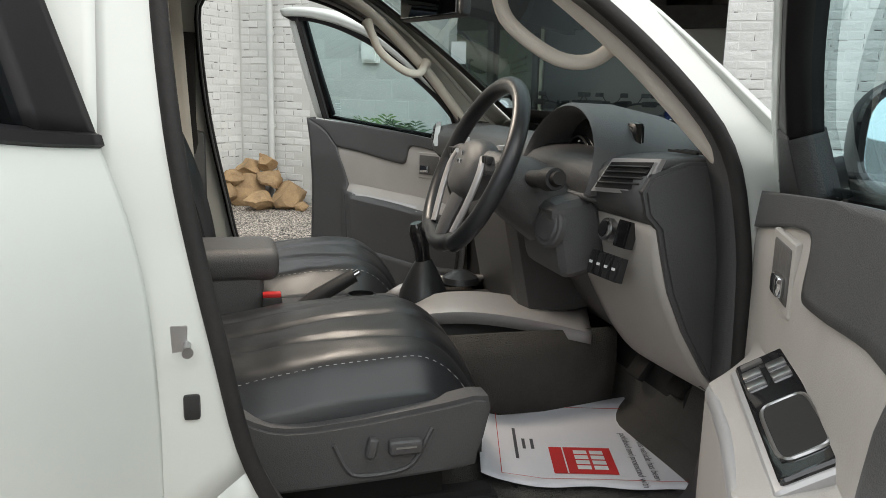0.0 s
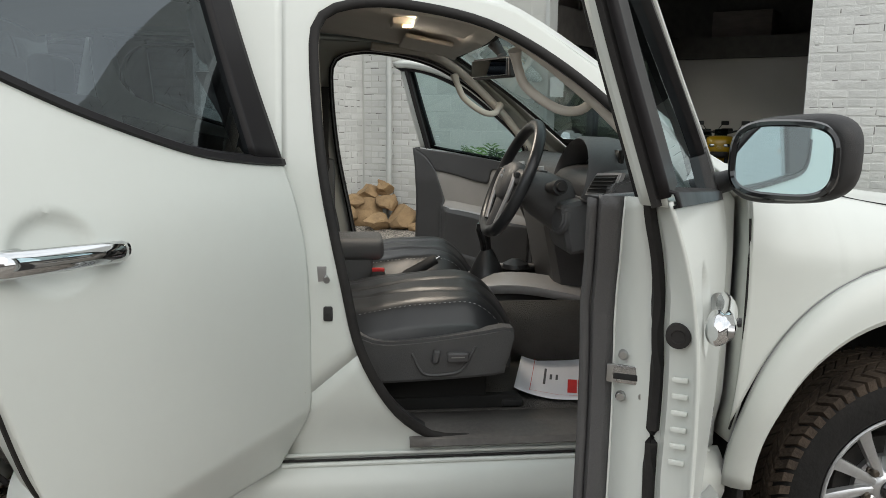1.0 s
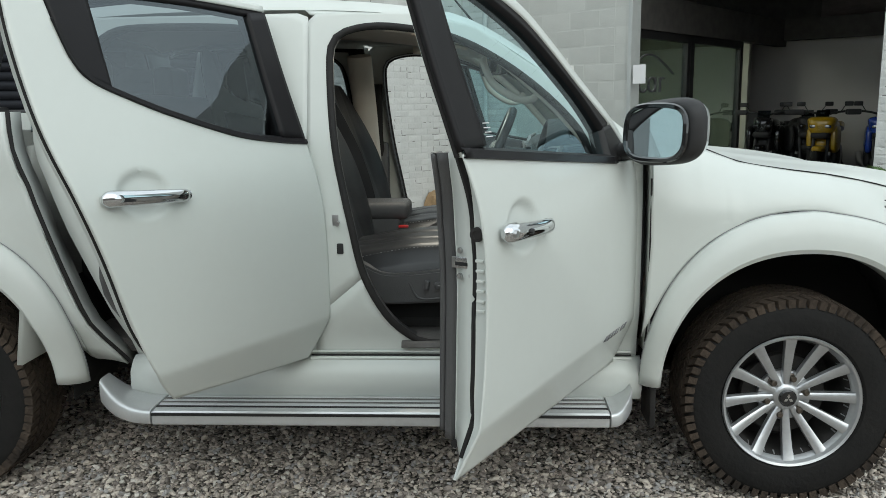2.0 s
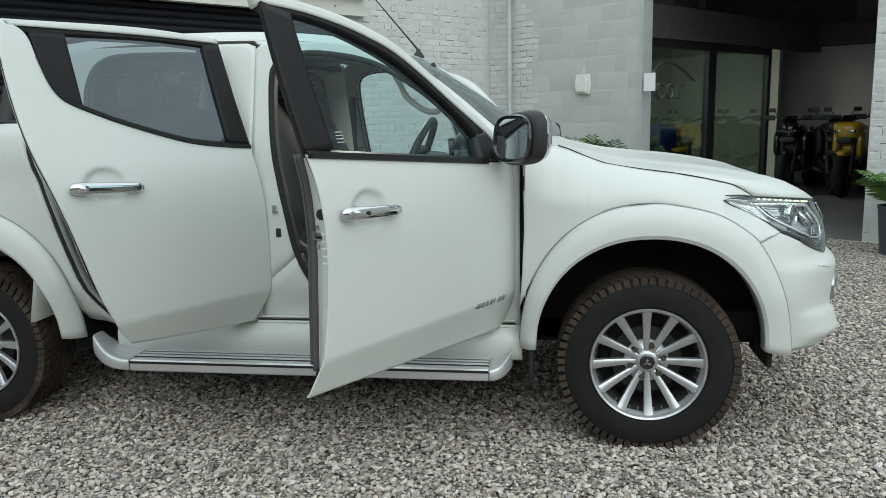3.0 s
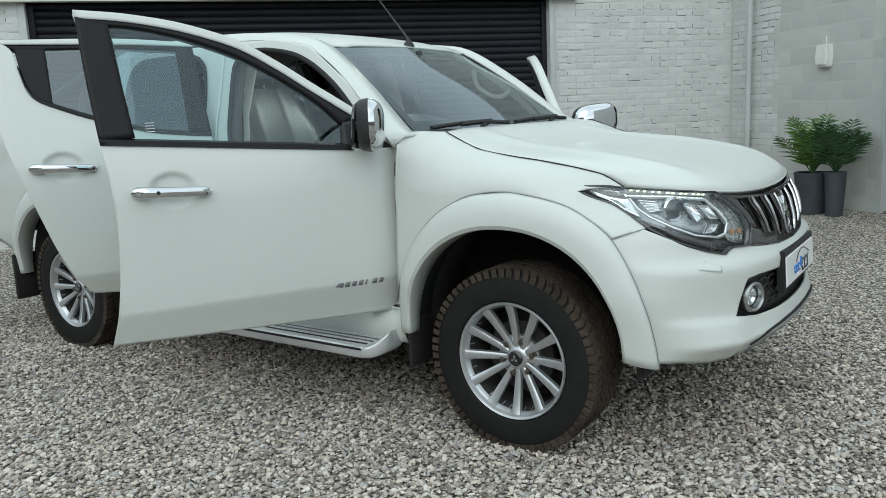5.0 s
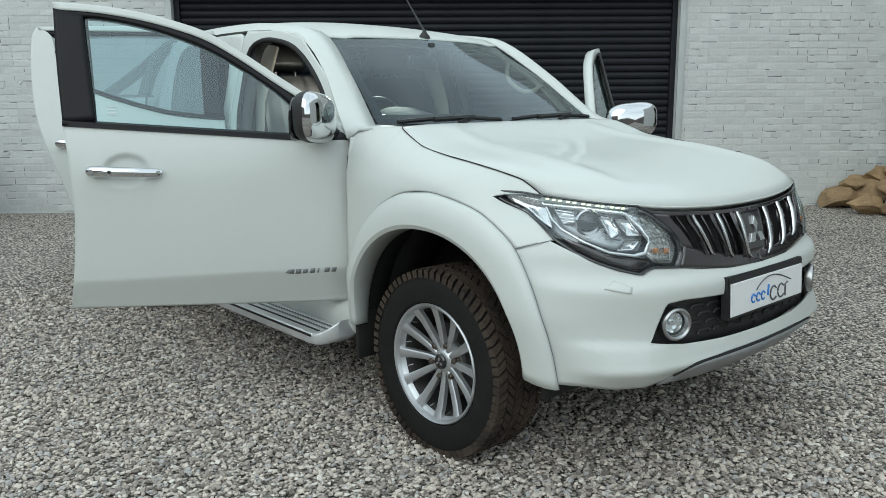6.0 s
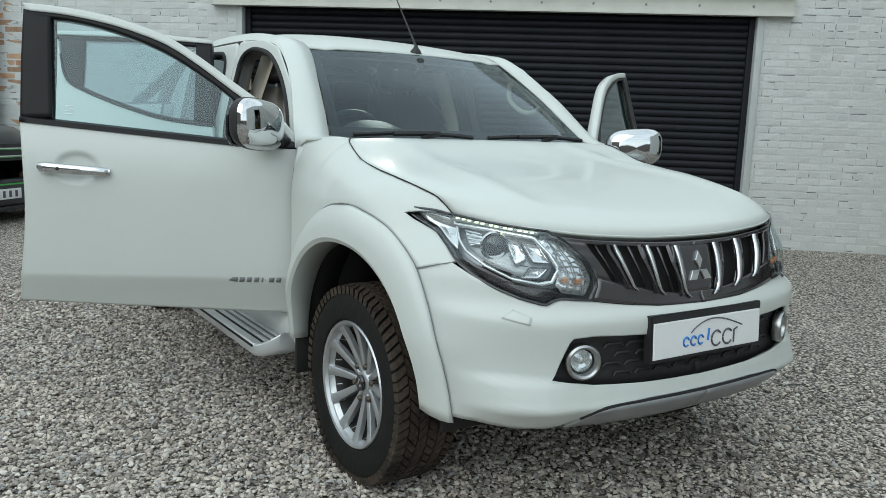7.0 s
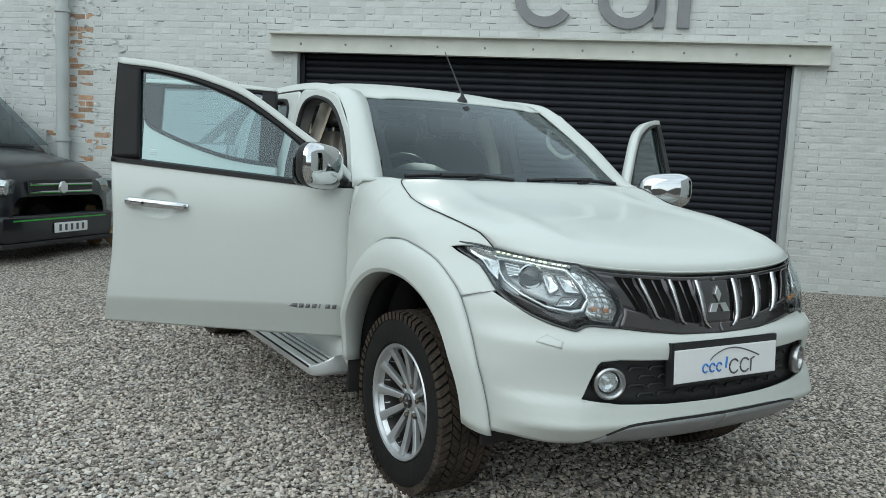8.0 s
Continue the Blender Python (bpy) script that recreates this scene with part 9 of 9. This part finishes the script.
def build_van():
    """Black van nose parked against the flaking wall."""
    o = thing("van", "black van with chrome grille bars and a green stripe", "van", (-7.56, -2.12, 0.03), 46)
    def sect(x, z0, z1, hw, r):
        a = []
        for y, z in ((-hw, z0), (-hw * 1.0, (z0 + z1) * 0.5), (-hw * 0.97, z1 - r), (-hw * 0.88, z1 - r * 0.3), (-hw * 0.5, z1), (0, z1 + 0.02), (hw * 0.5, z1), (hw * 0.88, z1 - r * 0.3), (hw * 0.97, z1 - r), (hw, (z0 + z1) * 0.5), (hw, z0)):
            a.append((x, y, z))
        return a
    rows = [sect(0.93, 0.30, 0.72, 0.70, 0.1), sect(0.90, 0.26, 0.86, 0.80, 0.1), sect(0.80, 0.24, 0.98, 0.88, 0.12), sect(0.55, 0.22, 1.07, 0.93, 0.12), sect(0.2, 0.22, 1.14, 0.95, 0.12), sect(0.0, 0.22, 1.18, 0.95, 0.1)]
    part("body", grid_mesh(np.array(rows)), M_VAN, o, "glossy black van nose")
    part("cab", grid_mesh(np.array([sect(0.02, 0.22, 1.18, 0.95, 0.1), sect(-0.75, 0.22, 1.88, 0.93, 0.18), sect(-1.1, 0.22, 1.96, 0.93, 0.2), sect(-4.2, 0.22, 1.98, 0.93, 0.2)])), M_VAN, o)
    P = np.array([[(0.03 - 0.70 * t, y * (0.86 - 0.1 * t), 1.20 + 0.64 * t) for y in np.linspace(-1, 1, 10)] for t in np.linspace(0.02, 0.95, 6)]) + np.array((0.03, 0, 0.02))
    part("windscreen", grid_mesh(P), M_TINT, o, "dark windscreen")
    part("lower_bumper", rbox(0.86, 0, 0.36, 0.16, 1.72, 0.30, 0.06, 3), M_VAN, o)
    part("bumper_lip", rbox(0.88, 0, 0.20, 0.16, 1.76, 0.05, 0.02), M_BLACK, o)
    for z in (0.80, 0.88):
        part("grille_bar", rbox(0.945, 0, z - 0.05, 0.02, 0.95, 0.016, 0.005), M_CHROME, o, "chrome grille bar with green edge")
        part("green_edge", rbox(0.947, 0, z - 0.063, 0.02, 0.95, 0.006, 0.002), M_GREEN, o)
    part("grille", rbox(0.93, 0, 0.79, 0.02, 0.98, 0.18, 0.03), M_BLACK, o)
    part("green_stripe", rbox(0.948, 0, 0.455, 0.012, 1.42, 0.014, 0.004), M_GREEN, o, "bright green stripe")
    part("badge", lathe([(0.0, 0.018), (0.058, 0.018), (0.066, 0.012), (0.070, 0.0)], 28, "x", (0.948, 0, 0.79)), M_CHROME, o)
    pl_ = part("number_plate", rbox(0.958, 0.12, 0.355, 0.012, 0.52, 0.11, 0.006), M_PLATE, o, "white number plate with plain dark bars")
    for k in range(5):
        part("plate_bar", rbox(0.966, -0.06 + 0.09 * k, 0.355, 0.003, 0.035, 0.07, 0), M_INK, pl_)
    for s in (-1, 1):
        hl_ = part("headlamp", rbox(0.83, s * 0.70, 0.80, 0.16, 0.36, 0.16, 0.05, 3, Matrix.Rotation(radians(-s * 26), 4, "Z")), M_CHROME, o, "clear headlamp")
        part("lens", rbox(0.845, s * 0.705, 0.80, 0.165, 0.37, 0.17, 0.05, 3, Matrix.Rotation(radians(-s * 26), 4, "Z")), M_LENS, hl_)
        part("fog_lamp", rbox(0.90, s * 0.66, 0.42, 0.04, 0.16, 0.06, 0.02), M_BLACK, o)
        for x in (0.05, -3.0):
            w = part("wheel", lathe([(0.20, -0.11), (0.28, -0.115), (0.32, -0.09), (0.33, 0), (0.32, 0.09), (0.28, 0.115), (0.20, 0.11)], 36, "y", (x, s * 0.80, 0.33)), M_TYRE, o, "black tyre")
            part("rim", lathe([(0.0, -0.06 * 1), (0.19, -0.09), (0.20, -0.1), (0.2, 0.1), (0.19, 0.09), (0, 0.06)], 24, "y", (x, s * 0.80, 0.33)), M_ALLOYDK, w)
        part("wiper", tube([(0.06, s * 0.05, 1.205), (0.05, s * 0.6, 1.21)], 0.01, 6), M_BLACK, o)


build_van()

# flaking paint: curled flakes on the old wall
rngf = random.Random(8)
V, F = [], []
for k in range(130):
    u, z = rngf.gauss(11.0, 0.9), rngf.uniform(0.4, 3.4)
    r = rngf.uniform(0.015, 0.055)
    n = 7
    b = len(V)
    V.append(on_brick(u, 0.014, z))
    for i in range(n):
        a = 6.283 * i / n
        q = r * rngf.uniform(0.5, 1.2)
        V.append(on_brick(u + q * math.cos(a), 0.012 + rngf.uniform(0.0, 0.020), z + q * 0.7 * math.sin(a)))
    F += [(b, b + 1 + i, b + 1 + (i + 1) % n) for i in range(n)]
flk = part("paint_flakes", (V, F), M_BRICKJ)
tagged(flk, "curled flakes of white paint peeling from the wall", "paint flakes", kind="stuff")

# plain walls added behind the camera to close the yard, out of direct view
def far_wall(name, a, b, h, label):
    a, b = np.array(a, float), np.array(b, float)
    t = (b - a) / np.linalg.norm(b - a)
    n = np.array((-t[1], t[0])) * 0.3
    V = [(*(p + q), z) for p in (a, b) for q in (-n, n) for z in (-0.1, h)]
    bm = bmesh.new()
    vs = [bm.verts.new(v) for v in V]
    for q in boxvf(0, 1, 0, 1, 0, 1)[1]:
        bm.faces.new([vs[i] for i in q])
    bmesh.ops.recalc_face_normals(bm, faces=bm.faces)
    tagged(part(name, bm, M_DKBRICK), label, "wall", kind="structure")


# kept low so that glass and paint reflect sky above it
far_wall("wall_east", (13.5, -14.0), (15.5, 6.0), 1.5, "low grey-brown brick wall added to close the yard")
far_wall("wall_south", (-16.0, -15.0), (13.5, -14.0), 5.0, "grey-brown brick wall across the yard")
far_wall("wall_west", (-16.0, -15.0), (-12.0, -5.5), 3.2, "grey-brown brick wall added at the end of the yard")


# ---- bricks and blocks, piece by piece ----
def brick_shape(rng, w, h, d=0.010):
    """One brick's face: a shallow block with worn, uneven edges."""
    j = lambda s: rng.uniform(-s, s)
    o = [(-w / 2 + j(.002), 0, -h / 2 + j(.002)), (w / 2 + j(.002), 0, -h / 2 + j(.002)), (w / 2 + j(.002), 0, h / 2 + j(.002)), (-w / 2 + j(.002), 0, h / 2 + j(.002))]
    e = 0.005
    t = [(x - math.copysign(e, x) + j(.002), d + j(.0012), z - math.copysign(e, z) + j(.0015)) for x, _, z in o]
    m = (j(0.02), d + 0.0006 + j(.0012), j(0.008))
    V = o + t + [m]
    F = [(0, 1, 5, 4), (1, 2, 6, 5), (2, 3, 7, 6), (3, 0, 4, 7), (4, 5, 8), (5, 6, 8), (6, 7, 8), (7, 4, 8)]
    return V, F


def lay(fn, parent, parent_name, u0, u1, z0, z1, skip, near, rng, course=0.0752, length=0.222, bare=None):
    shapes = [brick_shape(rng, length - 0.009, course - 0.0085) for _ in range(10)]
    meshes = []
    for V, F in shapes:
        me = bpy.data.meshes.new("brick")
        me.from_pydata(V, [], [f[::-1] for f in F])
        me.materials.append(M_BRICK)
        meshes.append(me)
    o0 = np.array(fn(0, 0, 0))
    along = np.array(fn(1, 0, 0)) - o0
    proud = np.array(fn(0, 1, 0)) - o0
    rest, bares, opens, count = ([], []), ([], []), ([], []), 0
    rows = int((z1 - z0) / course)
    for r in range(rows):
        z = z0 + (r + 0.5) * course
        header = r % 4 == 3
        L = length / 2 if header else length
        u = u0 - (0.0 if r % 2 else L / 2)
        while u < u1:
            c = u + L / 2
            u += L
            lo, hi = max(c - L / 2, u0), min(c + L / 2, u1)
            if hi - lo < 0.03 or skip((lo + hi) / 2, z):
                continue
            c, fit = (lo + hi) / 2, (hi - lo) / L
            k = rng.randrange(10)
            back = -0.0105 + rng.uniform(-0.0012, 0.0022)
            # open joints: dark slots where the paint has cracked away
            patch = noise.noise((c * 0.9, z * 1.1, 3.0))
            if rng.random() < 0.34 + 0.5 * patch:
                a0 = rng.uniform(-0.5, 0.2)
                a1 = min(0.5, a0 + rng.uniform(0.15, 0.9))
                b0, hh = len(opens[0]), rng.uniform(0.0018, 0.0055)
                zj = z - course / 2 + rng.uniform(-0.0015, 0.0015)
                for a_, dz_ in ((a0, -hh), (a1, -hh * rng.uniform(0.2, 1)), (a1, hh * rng.uniform(0.2, 1)), (a0, hh)):
                    opens[0].append(tuple(np.array(fn(c + a_ * L * fit, -0.0018, zj + dz_))))
                opens[1].append((b0, b0 + 1, b0 + 2, b0 + 3))
            if rng.random() < 0.20 + 0.4 * patch:
                b0, hh = len(opens[0]), rng.uniform(0.0018, 0.005)
                z0_, z1_ = z - course * rng.uniform(0.1, 0.5), z + course * rng.uniform(0.1, 0.5)
                for q_, zz_ in ((-hh, z0_), (hh, z0_), (hh * 0.6, z1_), (-hh * 0.6, z1_)):
                    opens[0].append(tuple(np.array(fn(c + L * fit / 2 + q_, -0.0018, zz_))))
                opens[1].append((b0, b0 + 1, b0 + 2, b0 + 3))
            tilt = rng.uniform(-0.008, 0.008)
            worn = bool(bare) and bare(c, z, rng)
            if not header and not worn and near(c, z) and count < 300:
                count += 1
                ob = new("brick", meshes[k])
                ob.parent = parent
                ob.matrix_basis = axes(fn(c, back, z), tuple(along * fit + np.array((0, 0, tilt))), tuple(proud), (0, 0, 1))
            else:
                V, F = shapes[k]
                dst = bares if worn else rest
                b = len(dst[0])
                sx = (0.5 * 0.96 if header else 1.0) * fit
                for x, y, zz in V:
                    p = np.array(fn(c + x * sx, back + y * (0.75 if dst is bares else 1), z + zz + tilt * x))
                    dst[0].append(tuple(p))
                dst[1].extend([tuple(b + i for i in f[::-1]) for f in F])
    if opens[0]:
        tagged(part("open_joints", opens, M_JOINT, parent), kind="stuff")
    if rest[0]:
        ob = part("brick_rows", rest, M_BRICKJ, parent)
        tagged(ob, kind="stuff")
    if bares[0]:
        ob = part("bare_bricks", bares, M_BARE, parent, "bare orange bricks where the paint has gone")
        tagged(ob, kind="stuff")


rb = random.Random(17)
lay(on_brick, wall_north, "wall_north", 0.0, SH0 - 0.07, 0.03, WALL_TOP, lambda u, z: u > 2.08 and 2.47 < z < 2.72, lambda u, z: 0.6 < z < 2.1 and u > 0.3, rb)
lay(on_brick, wall_north_2, "wall_north_2", SH1 + 0.07, 13.5, 0.03, WALL_TOP, lambda u, z: u < 8.30 and 2.47 < z < 2.72, lambda u, z: u < 11.0 and 1.6 < z < 2.9, rb,
    bare=lambda u, z, r: r.random() < 1.9 * math.exp(-((u - 10.72) / 0.24) ** 2) * (0.45 + 1.1 * noise.noise((u * 3, z * 1.6, 1.0))) * (z > 0.8) + 0.008)
lay(on_brick, wall_north_3, "wall_north_3", SH0 - 0.07, SH1 + 0.07, 2.71, WALL_TOP, lambda u, z: z < 2.71, lambda u, z: z < 3.2, rb)
lay(on_block, wall_garage_2, "wall_garage_2", G1, 9.5, 0.03, WALL_TOP, lambda u, z: False, lambda u, z: u < 6.5 and 0.8 < z < 2.6, rb)
lay(on_block, wall_garage, "wall_garage", 0.02, 0.90, 0.03, WALL_TOP, lambda u, z: z > 0.03 and u > 0.80 + 0.10 * math.sin(z * 9), lambda u, z: 0.5 < z < 2.2, rb)
lay(on_block, wall_garage_3, "wall_garage_3", G0, G1, GZ, WALL_TOP, lambda u, z: False, lambda u, z: False, rb)


def lay_blocks():
    rng = random.Random(4)
    course, length = 0.196, 0.392
    shapes = []
    for _ in range(6):
        V, F = brick_shape(rng, length - 0.010, course - 0.010, 0.008)
        me = bpy.data.meshes.new("block")
        me.from_pydata(V, [], F)
        me.materials.append(M_BLOCK)
        half_v = [(x * 0.48, y, z) for x, y, z in V]
        mh = bpy.data.meshes.new("block")
        mh.from_pydata(half_v, [], F)
        mh.materials.append(M_BLOCK)
        shapes.append((me, mh))
    for r in range(int(WALL_TOP / course)):
        z = 0.03 + (r + 0.5) * course
        u = 0.88 - (0 if r % 2 else length / 2)
        while u < G0 - 0.05:
            c = u + length / 2
            u += length
            if c - length / 2 < 0.80:
                c, kind = c + length / 4, 1
            elif c + length / 2 > G0:
                c, kind = c - length / 4, 1
            else:
                kind = 0
            if c < 0.85 or c > G0 - 0.06:
                continue
            ob = new("block", shapes[rng.randrange(6)][kind])
            ob.parent = wall_garage
            ob.matrix_basis = axes(on_block(c, -0.009 + rng.uniform(-0.001, 0.001), z), (*OUT, 0), (*ALONG, 0), (0, 0, 1))


lay_blocks()
